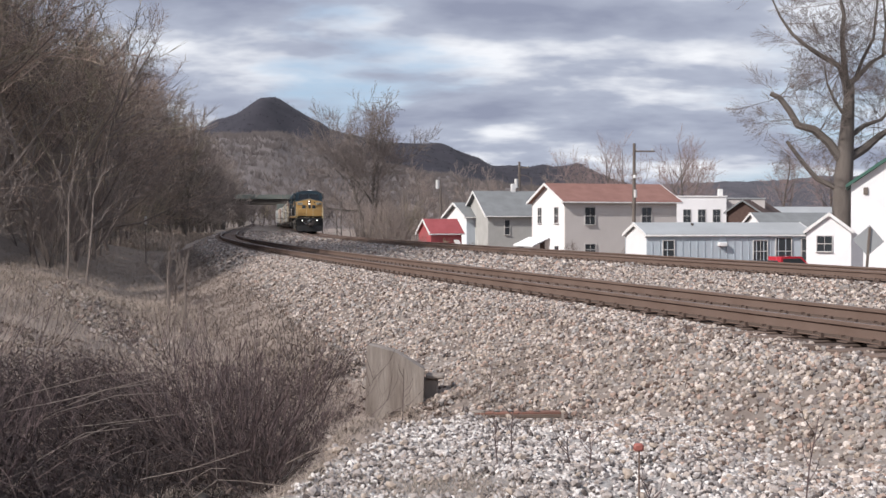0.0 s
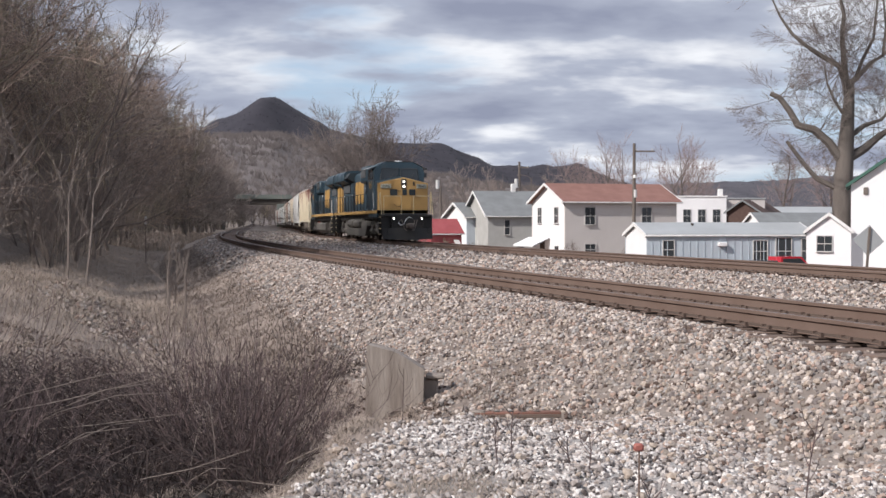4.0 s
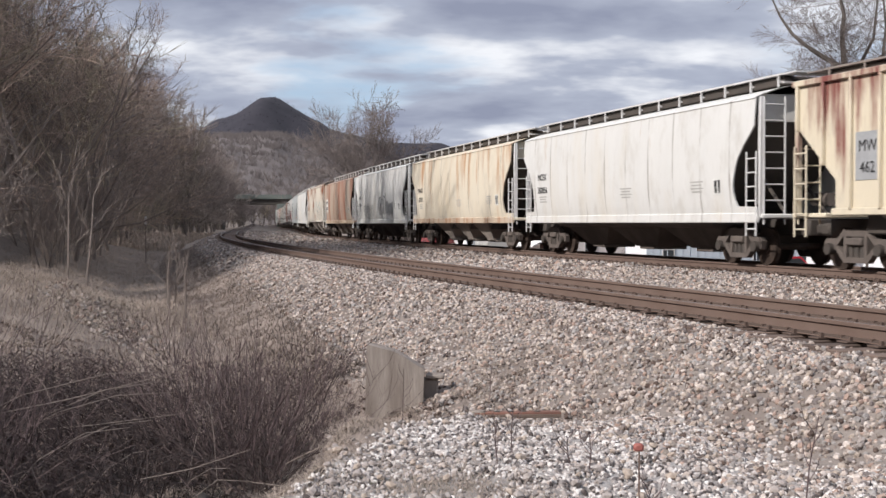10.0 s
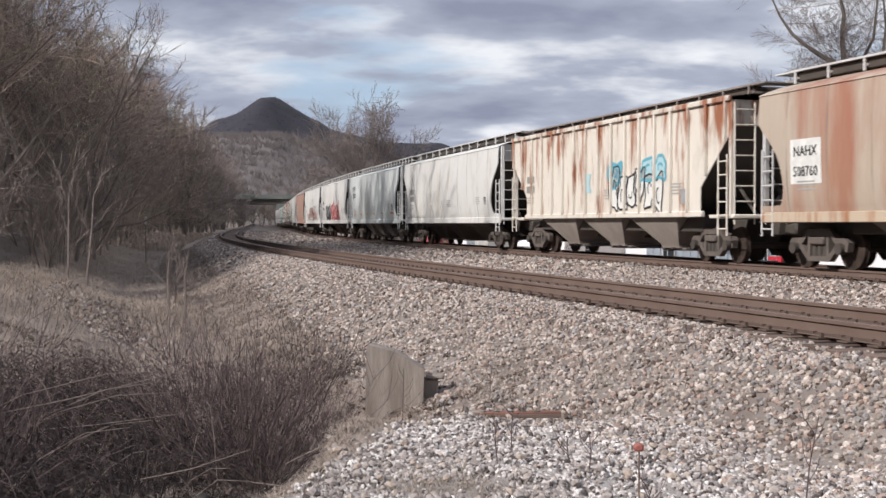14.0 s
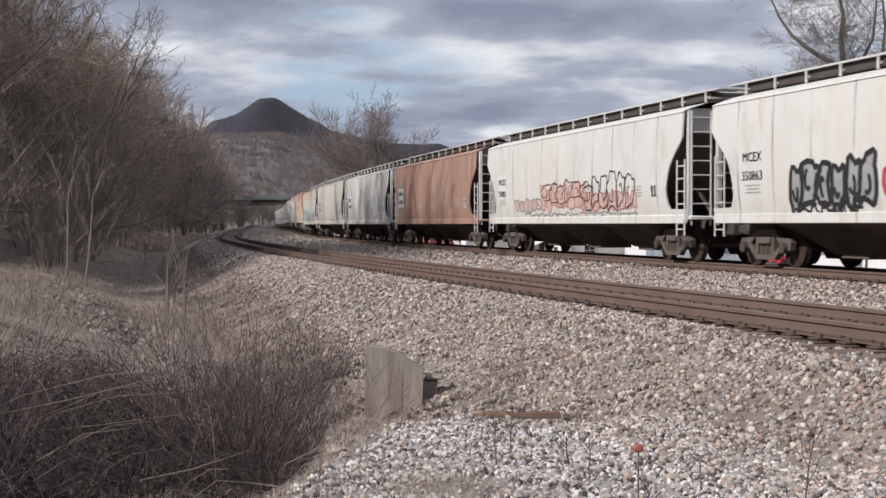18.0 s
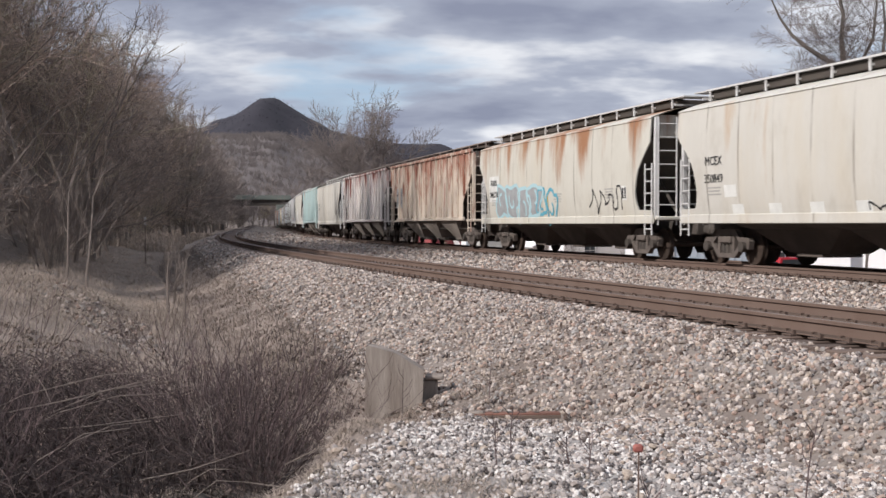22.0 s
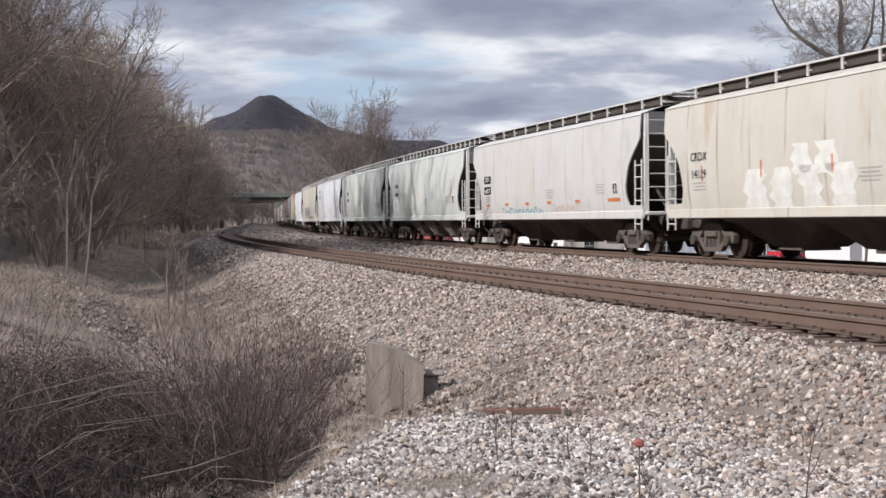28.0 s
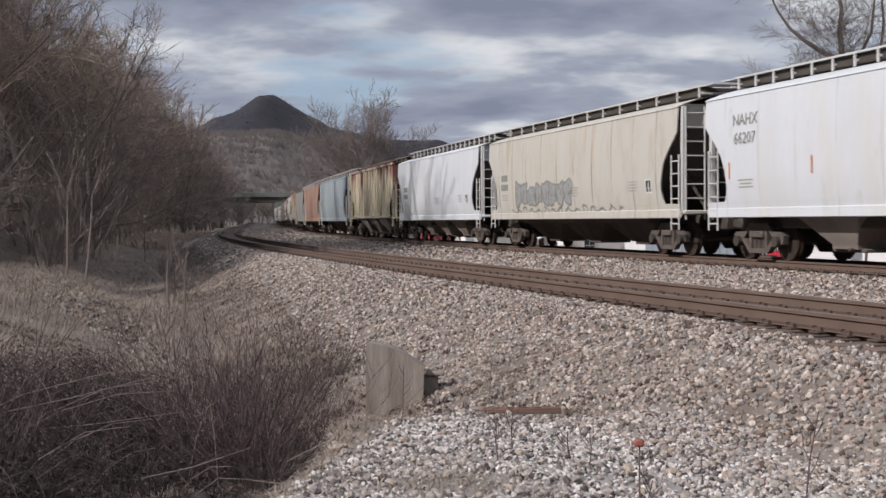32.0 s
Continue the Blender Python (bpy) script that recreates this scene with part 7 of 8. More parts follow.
def build_hillside():
    r = random.Random(5)
    protos = []
    for k in range(5):
        protos.append(bare_tree("bare_tree", "leafless brown hillside tree with dense twigs", 100 + k, 15.5, 0.12, kids=(11, 9, 13), levels=4, spread=56, least=0.0095, first=0.06, bend=0.2, up=0.06, group="trees on the slope", bark=M_BARK_SLOPE, twig=(M_TWIG_SLOPE, M_TWIG_OLIVE, M_TWIG_SLOPE, M_TWIG, M_TWIG_SLOPE)[k]))
    low = []
    for k in range(4):
        low.append(bare_tree("bare_sapling", "leafless brown thicket at the foot of the slope", 130 + k, 6.0, 0.04, kids=(8, 6, 6), levels=4, spread=42, least=0.008, first=0.05, multi=3, group="thicket below the slope", twig=M_TWIG_OLIVE if k == 1 else None))
    thin = []
    for k in range(3):
        thin.append(bare_tree("bare_tree", "leafless brown tree in the far woods", 160 + k, 15.0, 0.15, kids=(9, 7, 7), levels=4, spread=54, least=0.022, first=0.08, group="trees in the far woods"))
    spots = []
    for s in list(np.arange(-9, 110, 4.4)) + list(np.arange(110, 330, 6.5)):
        deep = 5 if s < 90 else 3 if s < 180 else 2
        for j in range(deep):
            spots.append((s + r.uniform(-3, 3), 11.6 + 4.6 * j + r.uniform(-1.6, 2.2), 0 if s < 110 else 2, (1.32 if s < 13 else 0.95 if s < 70 else 1.15 if s < 110 else 1.3) + 0.3 * r.random()))
    for s, u, sc in ((6, 9.6, 1.1), (14, 9.0, 1.15), (22, 9.2, 1.25), (32, 9.0, 1.2), (45, 9.3, 1.25), (60, 9.4, 1.25)):
        spots.append((s, u, 0, sc))
    for s, u, sc in ((-13, 15, 1.25), (-10, 19, 1.3), (-6, 16, 1.3), (-3, 22, 1.35), (1, 18, 1.3), (4, 24, 1.4), (9, 21, 1.35), (-16, 20, 1.3), (14, 26, 1.3), (-8, 25, 1.4), (7, 30, 1.4)):
        spots.append((s, u, 0, sc))
    for s in np.arange(112, 330, 5.0):
        spots.append((s + r.uniform(-1.5, 1.5), 7.8 + r.uniform(-0.7, 1.8), 2, 1.15 + 0.4 * r.random()))
    for s in np.arange(-24, 260, 4.0):
        spots.append((s + r.uniform(-2, 2), 10.6 + r.uniform(-0.9, 1.6) + (1.5 if s < -10 else 0), 1, 0.7 + 0.6 * r.random()))
    n = [0, 0, 0]
    for s, u, kind, sc in spots:
        x, y, _ = (float(v) for v in line(s, u + APART))
        src = (protos, low, thin)[kind]
        m = pose(x, y, gz(x, y) - 0.15, r.uniform(-5, 5), r.uniform(-5, 5), r.uniform(0, 360))
        i = n[kind]
        n[kind] += 1
        ob = src[i] if i < len(src) else copy_thing(src[r.randrange(len(src))], Matrix())
        ob.matrix_basis = m @ Matrix.Scale(sc, 4)
    # across the line, before the town and behind it
    k = 0
    for x, y, sc in ((-22, 300, 0.8), (-30, 300, 0.75), (-36, 312, 0.8), (-27, 320, 1.0), (-34, 290, 0.6), (-33, 345, 1.1), (-42, 355, 1.0), (-60, 370, 1.1), (-75, 360, 1.1), (-52, 390, 1.2)):
        copy_thing(thin[k % 3], Matrix()).matrix_basis = pose(x, y, gz(x, y), 0, 0, r.uniform(0, 360)) @ Matrix.Scale(sc, 4)
        k += 1
    for i in range(36):
        y = r.uniform(190, 330)
        x = r.uniform(-0.085, 0.14) * y
        s, off = beside([x], [y])
        if off[0] > -9:
            continue
        copy_thing(thin[k % 3], Matrix()).matrix_basis = pose(x, y, gz(x, y) - 0.2, 0, 0, r.uniform(0, 360)) @ Matrix.Scale(r.uniform(0.65, 1.0), 4)
        k += 1
    for i in range(16):
        y = r.uniform(345, 420)
        x = (r.uniform(405, 500) - 784) / 2221.4 * y
        copy_thing(low[k % 4], Matrix()).matrix_basis = pose(x, y, gz(x, y) - 0.1, 0, 0, r.uniform(0, 360)) @ Matrix.Scale(r.uniform(1.2, 1.8), 4)
        k += 1
    for x, y, sc in ((2.3, 95, 0.38), (3.6, 97, 0.33), (9.5, 92, 0.40), (0.4, 100, 0.42), (-2.0, 105, 0.5), (-3.4, 112, 0.6), (12.8, 90, 0.3), (5.0, 96, 0.3)):
        copy_thing(low[k % 4], Matrix()).matrix_basis = pose(x, y, gz(x, y) - 0.05, 0, 0, r.uniform(0, 360)) @ Matrix.Scale(sc, 4)
        k += 1
    for i in range(26):
        y = r.uniform(120, 210)
        x = r.uniform(-0.085, -0.02) * y
        s, off = beside([x], [y])
        if off[0] > -5.5:
            continue
        copy_thing(low[k % 4], Matrix()).matrix_basis = pose(x, y, gz(x, y) - 0.1, 0, 0, r.uniform(0, 360)) @ Matrix.Scale(r.uniform(0.7, 1.2), 4)
        k += 1


build_hillside()
bare_tree("bare_tree", "tall leafless tree with several trunks beside the line", 17, 25.0, 0.28, kids=(6, 6, 9, 5), levels=5, spread=54, least=0.017, multi=3, first=0.5, up=0.04, reach=1.6, stem=0.40, twig=M_TWIG_MID, split=True, m=pose(-9.8, 160, -2.4))


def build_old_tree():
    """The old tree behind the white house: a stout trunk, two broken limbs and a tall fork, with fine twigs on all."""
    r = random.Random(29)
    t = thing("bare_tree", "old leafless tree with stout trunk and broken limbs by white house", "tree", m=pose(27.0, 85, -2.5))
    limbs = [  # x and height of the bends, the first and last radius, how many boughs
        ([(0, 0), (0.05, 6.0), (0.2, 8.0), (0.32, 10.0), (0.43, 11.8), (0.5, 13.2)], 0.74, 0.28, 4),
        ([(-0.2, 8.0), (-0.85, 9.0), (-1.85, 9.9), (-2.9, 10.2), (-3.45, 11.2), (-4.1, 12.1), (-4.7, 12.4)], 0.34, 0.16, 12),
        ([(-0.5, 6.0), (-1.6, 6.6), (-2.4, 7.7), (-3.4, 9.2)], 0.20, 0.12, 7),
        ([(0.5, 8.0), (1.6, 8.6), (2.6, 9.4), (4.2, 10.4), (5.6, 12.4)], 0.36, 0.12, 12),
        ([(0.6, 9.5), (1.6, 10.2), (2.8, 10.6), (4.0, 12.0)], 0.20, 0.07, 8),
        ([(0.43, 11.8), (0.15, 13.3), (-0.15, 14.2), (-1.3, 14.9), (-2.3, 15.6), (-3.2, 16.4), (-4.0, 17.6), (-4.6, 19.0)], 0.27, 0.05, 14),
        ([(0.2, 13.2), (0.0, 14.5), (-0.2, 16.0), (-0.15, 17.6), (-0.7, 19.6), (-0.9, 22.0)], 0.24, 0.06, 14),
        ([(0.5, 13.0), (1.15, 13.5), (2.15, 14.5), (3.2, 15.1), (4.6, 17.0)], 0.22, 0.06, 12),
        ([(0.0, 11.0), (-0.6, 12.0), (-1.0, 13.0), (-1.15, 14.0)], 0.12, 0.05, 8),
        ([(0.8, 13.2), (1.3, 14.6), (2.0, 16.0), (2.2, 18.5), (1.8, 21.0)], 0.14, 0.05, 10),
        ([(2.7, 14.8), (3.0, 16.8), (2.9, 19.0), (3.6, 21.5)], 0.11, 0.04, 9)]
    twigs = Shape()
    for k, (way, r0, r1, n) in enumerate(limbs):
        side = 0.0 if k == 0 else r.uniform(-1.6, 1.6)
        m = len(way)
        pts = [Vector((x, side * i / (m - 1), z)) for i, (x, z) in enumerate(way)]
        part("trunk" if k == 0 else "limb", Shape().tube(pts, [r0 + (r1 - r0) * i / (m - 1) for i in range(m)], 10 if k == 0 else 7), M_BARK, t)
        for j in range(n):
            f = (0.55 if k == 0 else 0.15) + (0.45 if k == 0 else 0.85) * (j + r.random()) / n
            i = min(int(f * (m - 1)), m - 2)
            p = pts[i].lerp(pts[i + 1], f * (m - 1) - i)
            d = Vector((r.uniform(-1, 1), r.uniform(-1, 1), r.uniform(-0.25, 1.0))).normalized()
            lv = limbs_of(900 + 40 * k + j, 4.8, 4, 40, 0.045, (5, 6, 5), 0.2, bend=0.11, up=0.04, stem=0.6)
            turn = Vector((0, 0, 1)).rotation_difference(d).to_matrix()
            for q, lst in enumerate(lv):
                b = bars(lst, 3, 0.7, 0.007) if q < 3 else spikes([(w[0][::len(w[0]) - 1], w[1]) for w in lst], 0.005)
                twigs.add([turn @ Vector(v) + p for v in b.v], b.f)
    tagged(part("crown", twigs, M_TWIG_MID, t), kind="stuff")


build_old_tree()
for seed_k, tree_x, tree_y in ((31, 22.0, 150), (33, 27.0, 158), (35, 31.0, 165), (41, 25.0, 170), (43, 29.5, 150), (45, 19.0, 165), (37, 60, 170), (39, 50, 160), (47, 47, 172)):
    bare_tree("bare_tree", "leafless tree with fine reddish twigs behind the houses", seed_k, 19.0, 0.2, kids=(10, 9, 9), levels=4, spread=54, least=0.013, twig=M_TWIG_RED, reach=1.2, stem=0.45, m=pose(tree_x, tree_y, -2.4))
# bramble tone is darker than the shrub's, to carry the ditch's shade
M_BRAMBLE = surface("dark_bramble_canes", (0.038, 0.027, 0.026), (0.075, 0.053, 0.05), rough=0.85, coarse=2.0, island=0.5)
M_SHRUB = surface("reddish_stems", (0.068, 0.046, 0.047), (0.135, 0.10, 0.099), rough=0.85, coarse=2.0, per_object=0.2, island=0.6)
M_STICK = surface("grey_dead_sticks", (0.20, 0.165, 0.145), (0.13, 0.105, 0.095), rough=0.9, coarse=3)
M_GRASS = surface("dry_grass", (0.34, 0.28, 0.235), (0.24, 0.193, 0.163), rough=0.9, coarse=0.6, island=0.35)
# thatch colour is lowered too, in place of shade over the hollow
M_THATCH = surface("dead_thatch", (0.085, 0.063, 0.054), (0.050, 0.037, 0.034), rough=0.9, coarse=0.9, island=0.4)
M_TURF = surface("thin_green_turf", (0.17, 0.165, 0.115), (0.24, 0.205, 0.16), rough=0.9, coarse=1.5, island=0.4)
M_BANKGRASS = surface("brown_bank_grass", (0.20, 0.16, 0.137), (0.14, 0.11, 0.095), rough=0.9, coarse=0.7, island=0.4)
M_LITTER = surface("leaf_litter", (0.10, 0.07, 0.06), (0.165, 0.125, 0.105), rough=0.9, coarse=1.2, island=0.5)


def shrub_parts(seed, n, height, wide):
    """A fan of stems with side twigs: thick stems one by one, and the thin rest."""
    r = random.Random(seed)
    thick, sh = [], Shape()
    for i in range(n):
        a, q = r.uniform(0, 6.28), r.random() ** 0.5
        p = Vector((math.cos(a) * q * wide * 0.13, math.sin(a) * q * wide * 0.13, -0.05))
        d = Vector((math.cos(a) * q * 1.15 + r.uniform(-0.15, 0.15), math.sin(a) * q * 1.15 + r.uniform(-0.15, 0.15), 1)).normalized()
        h = height * r.uniform(0.55, 1.1)
        big = i % 9 == 0
        r0 = 0.0085 if big else r.uniform(0.003, 0.006)
        pts, rs = [p.copy()], [r0]
        for k in range(5):
            d = (d + Vector((r.uniform(-1, 1), r.uniform(-1, 1), 0.28)) * (0.30 if big else 0.22)).normalized()
            p = p + d * h / 5
            pts.append(p.copy())
            rs.append(r0 * (1 - 0.15 * (k + 1)))
        if big:
            thick.append(Shape().tube(pts, rs, 5, False))
        else:
            sh.tube(pts, rs, 3, False)
        for k in range(r.randint(4, 7)):
            j = r.randint(1, 4)
            b = pts[j].lerp(pts[j + 1], r.random())
            e = (d + Vector((r.uniform(-1, 1), r.uniform(-1, 1), r.uniform(-0.2, 0.6))) * 0.8).normalized()
            sh.tube([b, b + e * h * 0.14, b + (e + Vector((0, 0, 0.3))) * h * r.uniform(0.2, 0.34)], [0.0033, 0.0028, 0.0016], 3, False)
    return thick, sh


def build_shrubs():
    r = random.Random(8)
    protos = []
    for k in range(4):
        t = thing("bare_shrub", "leafless reddish-brown shrub with many thin stems in the ditch", "shrub", "shrubs in the ditch")
        thick, sh = shrub_parts(60 + k, 27, 1.75, 1.5)
        for q in thick:
            part("stem", q, M_SHRUB, t)
        tagged(part("crown", sh, M_SHRUB, t), kind="stuff")
        protos.append(t)
    # five from (-3.35, 8.9) on stand out of view, added to shade the hollow
    spots = [(-2.0, 12.8, 1.12), (-1.82, 13.0, 0.95), (-2.4, 13.4, 1.0), (-1.55, 13.6, 0.75), (-2.75, 13.9, 0.85), (-1.3, 14.7, 0.55), (-2.5, 15.0, 0.95), (-3.2, 14.5, 0.75),
             (-4.2, 13.6, 0.5), (-3.0, 17.0, 0.7), (-2.1, 17.2, 0.6), (-4.6, 16.5, 0.5), (-3.6, 20.0, 0.6), (-5.4, 19.0, 0.45), (-4.6, 24.0, 0.55), (-3.6, 11.4, 0.45), (-6.6, 26.0, 0.55), (-3.35, 8.9, 0.75), (-3.9, 9.6, 0.85), (-3.6, 8.2, 0.9), (-4.4, 10.4, 0.8), (-4.9, 11.4, 0.75), (-3.0, 9.6, 0.45)]
    for i, (x, y, sc) in enumerate(spots):
        m = pose(x, y, gz(x, y), r.uniform(-6, 6), r.uniform(-6, 6), r.uniform(0, 360)) @ Matrix.Scale(sc, 4)
        if i < 4:
            protos[i].matrix_basis = m
        else:
            copy_thing(protos[i % 4], Matrix()).matrix_basis = m
    # canes that arch over one another in the hollow
    sh = Shape()
    for i in range(2600):
        x, y = -1.6 - 3.6 * r.random() ** 0.8, r.uniform(8.0, 15.0) if i % 3 else r.uniform(13.0, 20.0)
        if x > -1.75 + 0.09 * (y - 8.3) or (x > -2.55 and y < 12.0 and i % 5):
            continue
        z = gz(x, y)
        a, ln, h = r.uniform(0, 6.28), r.uniform(0.35, 1.1), r.uniform(0.12, 0.62)
        d = Vector((math.cos(a), math.sin(a), 0))
        p = Vector((x, y, z - 0.03))
        pts = [p, p + d * ln * 0.22 + Vector((0, 0, h * 0.8)), p + d * ln * 0.5 + Vector((0, 0, h)), p + d * ln * 0.8 + Vector((0, 0, h * 0.75)), p + d * ln + Vector((0, 0, h * 0.35))]
        sh.tube(pts, [0.0045, 0.004, 0.004, 0.003, 0.0015], 3, False)
    tagged(part("bramble_tangle", sh, M_BRAMBLE), "leafless bramble canes tangled in the ditch, darkened for shade", "brambles", kind="stuff")


build_shrubs()


def build_grass():
    """Dry blades and litter over the banks and in the ditch."""
    r = np.random.RandomState(3)

    def blades(name, x, y, h, wide, flat, mat, label, seed):
        q = np.random.RandomState(seed)
        n = len(x)
        z = ground_z(x, y)
        a = q.rand(n) * 6.28
        lean = flat * (0.4 + q.rand(n))
        hh = h * (0.4 + 0.9 * q.rand(n))
        dx, dy = np.cos(a), np.sin(a)
        ox, oy = -dy * wide / 2, dx * wide / 2
        p = np.column_stack([x, y, z - 0.02])
        mid = p + np.column_stack([dx * lean * hh * 0.35, dy * lean * hh * 0.35, hh * 0.6])
        tip = p + np.column_stack([dx * lean * hh, dy * lean * hh, hh * np.clip(1.15 - 0.5 * lean, 0.15, 1)])
        o = np.column_stack([ox, oy, np.zeros(n)])
        v = np.stack([p - o, p + o, mid + o * 0.8, mid - o * 0.8, tip], 1)
        f = np.array([(0, 1, 2), (0, 2, 3), (3, 2, 4)])[None] + (np.arange(n) * 5)[:, None, None]
        ob = new(name, fast_mesh(name, v.reshape(-1, 3), f.reshape(-1, 3), mat))
        return tagged(ob, label, "grass", kind="stuff")

    def place(n, s0, s1, u0, u1):
        s, u = s0 + (s1 - s0) * r.rand(n) ** 1.5, u0 + (u1 - u0) * r.rand(n)
        x, y, _ = line(s, u + APART)
        return x, y

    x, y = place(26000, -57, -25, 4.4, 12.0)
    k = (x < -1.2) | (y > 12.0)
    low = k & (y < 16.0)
    blades("dry_grass", x[low][::3], y[low][::3], 0.26, 0.008, 1.4, M_THATCH, "dead grass in the ditch, darkened for shade", 36)
    k = k & ((y >= 15.0) | ((y > 11.5) & (x < -2.9) & (wave(x, y, 1.3, 91) > 0.1)))
    blades("dry_grass", x[k], y[k], 0.24, 0.008, 1.9, M_GRASS, "matted dry grass on the ditch banks", 31)
    x, y = place(26000, -25, 45, 5.0, 12.5)
    blades("dry_grass", x, y, 0.24, 0.015, 2.0, M_GRASS, "matted dry grass on the bench below the slope", 32)
    x, y = -9.2 + 2.8 * r.randn(20000), 31.5 + 3.6 * r.randn(20000)
    s, off = beside(x, y)
    k = (off - APART > 5.2) & (off - APART < 12)
    blades("dry_grass", x[k], y[k], 0.26, 0.009, 2.3, M_GRASS, "pale matted grass over the knoll", 41)
    x, y = place(26000, -42, 40, 2.7, 5.2)
    s, off = beside(x, y)
    k = off - APART > np.interp(s, [-42, -38, -29, -15, 20], [4.1, 3.75, 3.35, 2.95, 2.7]) + 0.15 * r.randn(len(s))
    blades("dry_grass", x[k], y[k], 0.16, 0.018, 1.9, M_BANKGRASS, "thin brown grass at the foot of the stone bank", 39)
    x, y = place(16000, -57, -36, 4.0, 11.0)
    k = (x < -1.1) | (y > 12.2)
    blades("leaf_litter", x[k], y[k], 0.09, 0.05, 2.6, M_LITTER, "brown leaf litter in the ditch", 33)
    x, y = place(9000, 45, 160, 4.0, 11.0)
    blades("dry_grass", x, y, 0.6, 0.04, 1.0, M_GRASS, "dry grass along the far ditch", 34)
    # tufts on the heap and round the headwall
    cx, cy = [], []
    for tx, ty, n, w in ((-0.75, 8.3, 500, 0.35), (0.0, 8.5, 1100, 0.35), (0.45, 8.0, 500, 0.25), (-0.35, 9.3, 500, 0.3), (0.45, 15.2, 900, 0.35), (0.8, 15.6, 700, 0.3), (1.1, 16.0, 400, 0.3), (0.1, 8.6, 420, 0.5), (0.55, 7.6, 300, 0.35), (-0.9, 10.2, 400, 0.4), (-1.0, 11.6, 500, 0.4), (-0.4, 12.2, 500, 0.45), (0.3, 12.5, 350, 0.5), (-0.2, 15.7, 500, 0.35), (0.35, 15.8, 400, 0.3), (-0.6, 15.6, 350, 0.35), (1.9, 7.2, 220, 0.4), (0.0, 9.6, 200, 0.5), (0.1, 14.3, 800, 0.45), (0.8, 14.0, 600, 0.45), (-0.3, 13.3, 500, 0.35), (1.4, 12.6, 300, 0.3), (0.4, 11.9, 500, 0.25)):
        cx.append(tx + w * r.randn(n))
        cy.append(ty + w * 0.8 * r.randn(n))
    ex = np.repeat([-1.32, -1.2, -1.1, -0.96, -0.80, -0.5], 1300)
    ey = np.repeat([8.0, 9.2, 10.2, 11.2, 12.0, 12.5], 1300)
    blades("dry_grass", ex + 0.17 * r.randn(len(ex)), ey + 0.4 * r.randn(len(ex)), 0.085, 0.006, 2.2, M_GRASS, "brown grass along the edge of the stone heap", 37)
    hx, hy = -2.6 + 1.0 * r.rand(5000), 8.6 + 3.8 * r.rand(5000)
    blades("dry_grass", hx[:3600], hy[:3600], 0.11, 0.006, 1.9, M_GRASS, "pale dry grass at the foot of the heap", 42)
    blades("low_turf", hx[3600:], hy[3600:], 0.07, 0.006, 1.4, M_TURF, "thin green grass in the hollow beside the pipe", 43)
    gx, gy = np.repeat([0.25, 0.9, -0.5, 1.6, 0.5, -0.9], 600), np.repeat([7.7, 7.5, 8.6, 7.3, 8.8, 9.0], 600)
    blades("low_turf", gx + 0.38 * r.randn(len(gx)), gy + 0.25 * r.randn(len(gx)), 0.05, 0.006, 1.2, M_TURF, "thin green-grey grass growing between the stones", 38)
    blades("dry_grass", np.concatenate(cx), np.concatenate(cy), 0.08, 0.005, 2.3, M_GRASS, "dry grass tufts on the stone heap", 35)


build_grass()


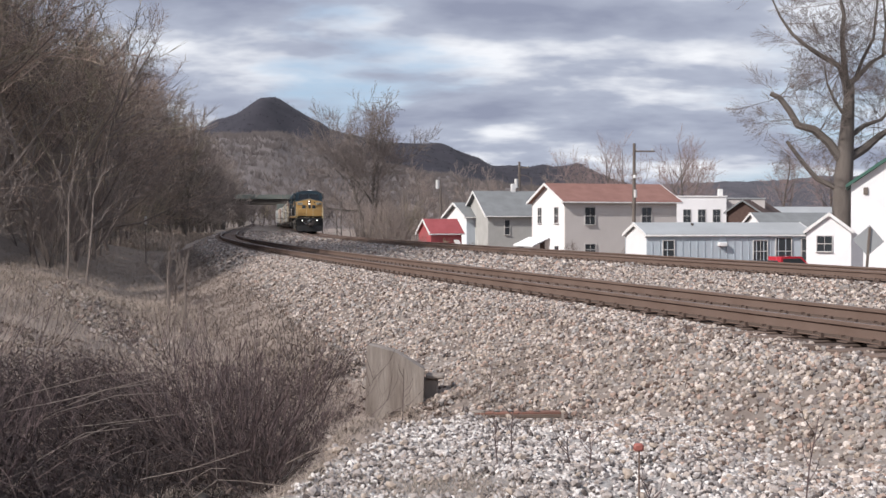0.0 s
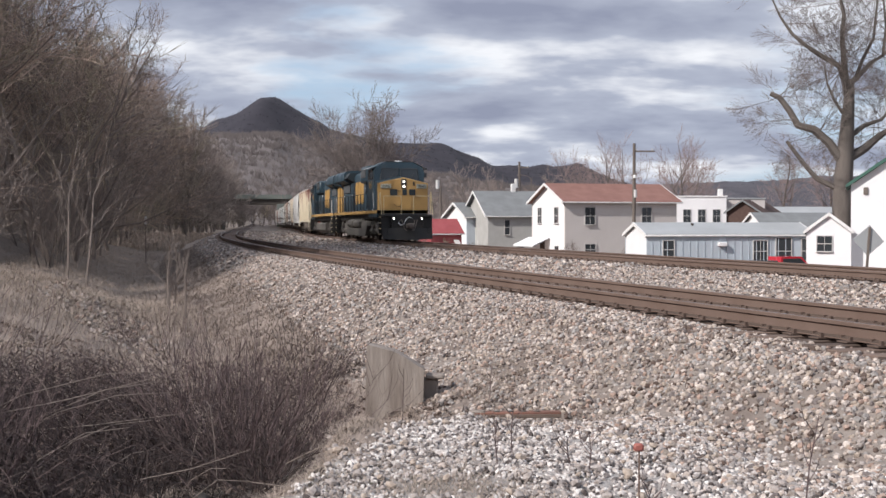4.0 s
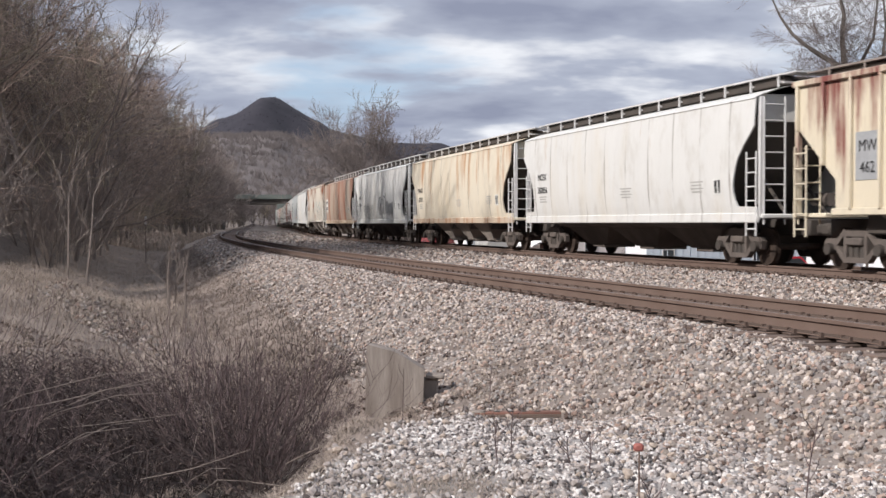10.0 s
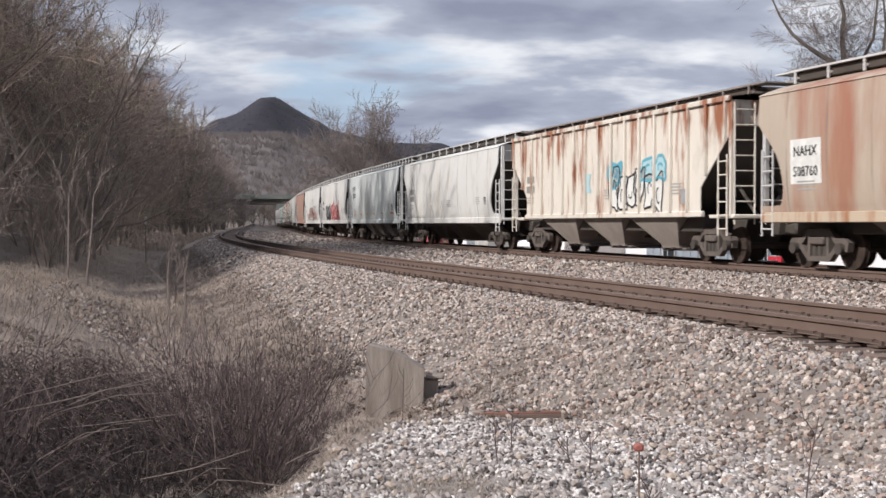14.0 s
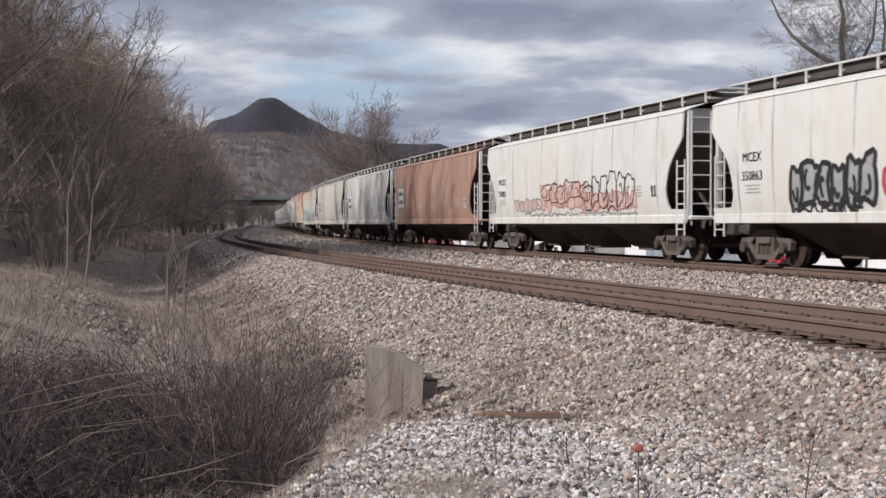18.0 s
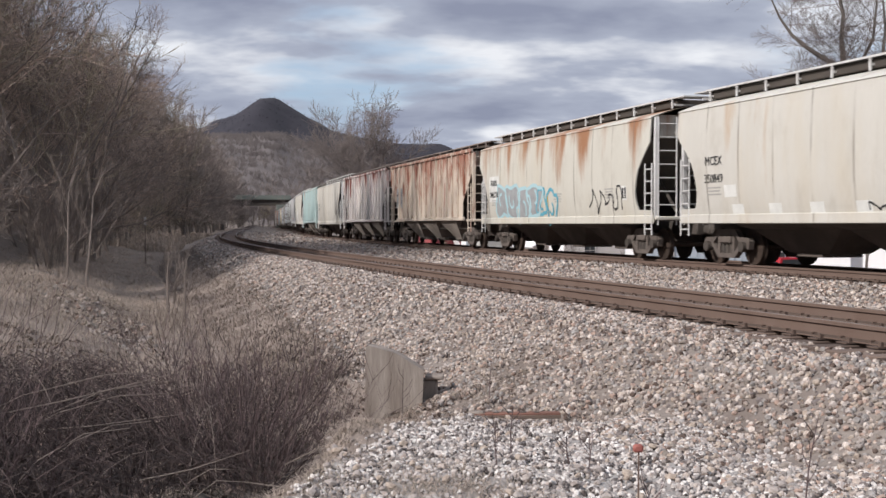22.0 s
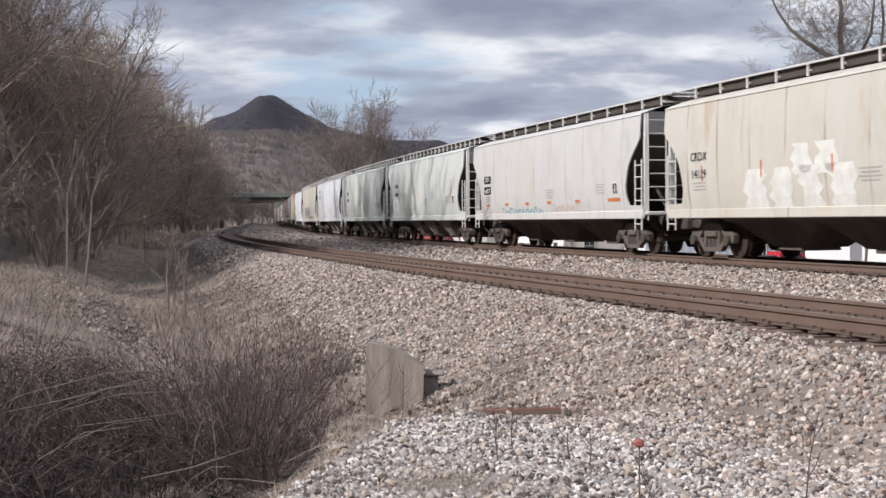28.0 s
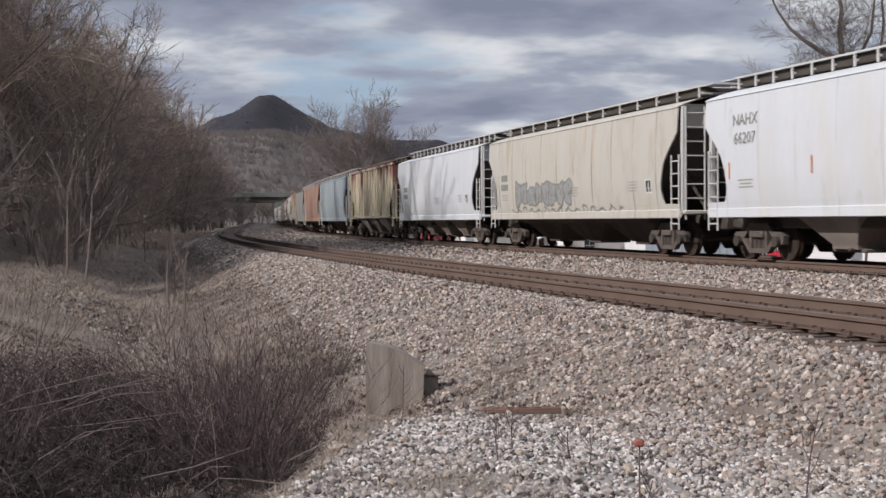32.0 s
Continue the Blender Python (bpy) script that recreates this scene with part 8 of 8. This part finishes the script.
def build_weeds():
    """Dead stalks and sticks near the camera."""
    r = random.Random(12)
    for x, y, h in ((0.52, 9.4, 0.42), (0.40, 9.1, 0.38), (1.05, 9.0, 0.30), (0.95, 9.3, 0.25), (2.20, 7.6, 0.62), (1.25, 7.6, 0.22), (-0.5, 15.4, 0.7), (0.55, 14.8, 0.5)):
        t = thing("dead_weed", "thin dead weed stalk standing in the stones", "weed", "dead weeds", m=pose(x, y, gz(x, y) - 0.02, r.uniform(-6, 6), r.uniform(-10, 10), r.uniform(0, 360)))
        sh = Shape()
        sh.tube([(0, 0, 0), (0.01, 0, h * 0.5), (0.0, 0.02, h)], [0.006, 0.005, 0.003], 4, False)
        for k in range(5):
            z = h * (0.35 + 0.12 * k)
            a = r.uniform(0, 6.28)
            sh.tube([(0.005, 0.005, z), (0.07 * math.cos(a), 0.07 * math.sin(a), z + 0.08), (0.10 * math.cos(a), 0.10 * math.sin(a), z + 0.17)], [0.0035, 0.003, 0.002], 3, False)
        part("stalk", sh, M_SHRUB, t)
    for i in range(9):
        x, y = r.uniform(-4.8, -1.5), r.uniform(8.5, 15.5)
        a, ln = r.uniform(-0.6, 1.0), r.uniform(0.6, 2.0)
        p = Vector((x, y, gz(x, y) + r.uniform(0.05, 0.45)))
        q = p + Vector((math.cos(a) * ln, math.sin(a) * ln * 0.5, r.uniform(-0.15, 0.45)))
        t = thing("dead_stick", "grey dead stick caught in the ditch brush", "stick", "dead sticks")
        part("stick", Shape().tube([p, p.lerp(q, 0.5) + Vector((0, 0, r.uniform(-0.05, 0.12))), q], [0.007, 0.006, 0.003], 5), M_STICK, t)
    for x, y, ln, a, h in ((-4.3, 10.9, 2.1, 0.18, 0.5), (-3.2, 9.0, 1.0, 0.5, 0.5), (-2.2, 12.2, 0.5, 1.9, 0.8), (-3.8, 12.6, 1.1, 2.4, 0.8), (-4.6, 13.4, 1.2, 2.0, 0.7), (-3.9, 11.2, 1.5, 0.25, 0.4), (-3.3, 10.2, 1.0, 0.55, 0.35), (-4.4, 12.4, 1.2, -0.45, 0.6), (-2.9, 10.2, 0.7, 0.8, 0.3), (-2.3, 10.8, 0.6, -0.6, 0.3), (-2.5, 12.2, 0.7, 1.2, 0.75)):
        p = Vector((x, y, gz(x, y) + 0.1))
        d = Vector((math.cos(a), math.sin(a) * 0.6, 0))
        t = thing("dead_cane", "long pale dead cane arching over the brambles", "cane", "dead canes")
        part("cane", Shape().tube([p, p + d * ln * 0.3 + Vector((0, 0, h * 0.6)), p + d * ln * 0.65 + Vector((0, 0, h * 0.95)), p + d * ln + Vector((0, 0, h))], [0.0055, 0.005, 0.0045, 0.003], 5), M_STICK, t)
    for x, y, dx, dy, h in ((-2.0, 12.6, -0.75, 0.25, 0.45), (-2.05, 12.4, -0.9, -0.15, 0.14), (-1.85, 12.6, 0.55, 0.4, 0.40)):
        g = gz(x, y)
        t = thing("fallen_limb", "dark bent limb at the foot of the ditch shrub", "branch", "dark limbs under the shrub")
        part("limb", Shape().tube([(x, y, g - 0.03), (x + dx * 0.35, y + dy * 0.35, g + h * 0.25), (x + dx * 0.7, y + dy * 0.7, g + h * 0.7), (x + dx, y + dy, g + h)], [0.034, 0.03, 0.022, 0.010], 7), M_BRAMBLE, t)
    pz = gz(-2.12, 11.0)
    t = thing("drain_pipe", "black plastic drain pipe end in the ditch", "pipe", m=pose(-2.12, 11.0, pz + 0.02, 0, 0, 12))
    ring = []
    for q in range(17):
        a = 2 * math.pi * q / 16
        ring.append((math.cos(a), math.sin(a)))
    part("pipe_wall", Shape().loft([[(c * e, yy, d * e) for c, d in ring] for e, yy in ((0.088, 0.9), (0.092, 0.0), (0.080, 0.0), (0.076, 0.88), (0.001, 0.88))], False), M_DARK, t)
    # pale saplings on the bench
    for x, y, h in ((-10.3, 34, 4.6), (-9.6, 33.5, 4.9), (-7.2, 33, 2.6), (-6.6, 32, 2.2), (-7.8, 36, 2.4)):
        lv = limbs_of(int(h * 100), h, 3, 35, 0.045, (7, 4), 0.3, bend=0.12)
        t = thing("sapling", "slim pale leafless sapling on the grassy bench", "sapling", "saplings", m=pose(x, y, gz(x, y) - 0.05))
        part("stem", bars(lv[0], 5), M_STICK, t)
        tw = bars(lv[1], 3, 0.7, 0.006)
        t2 = bars(lv[2], 3, 0.6, 0.005)
        tw.add(t2.v, t2.f)
        tagged(part("crown", tw, M_STICK, t), kind="stuff")


build_weeds()
# ---- what moves ----
def motions():
    """The train runs along the curve from the first second to the last."""
    for ob, mid, half in RUNS:
        turn = Matrix.Rotation(math.pi, 4, "Z") if ob is ENGINES[1] else Matrix()
        walk(ob, [(t, car_pose(mid - run(t), half) @ turn) for t in range(0, 33)])


motions()
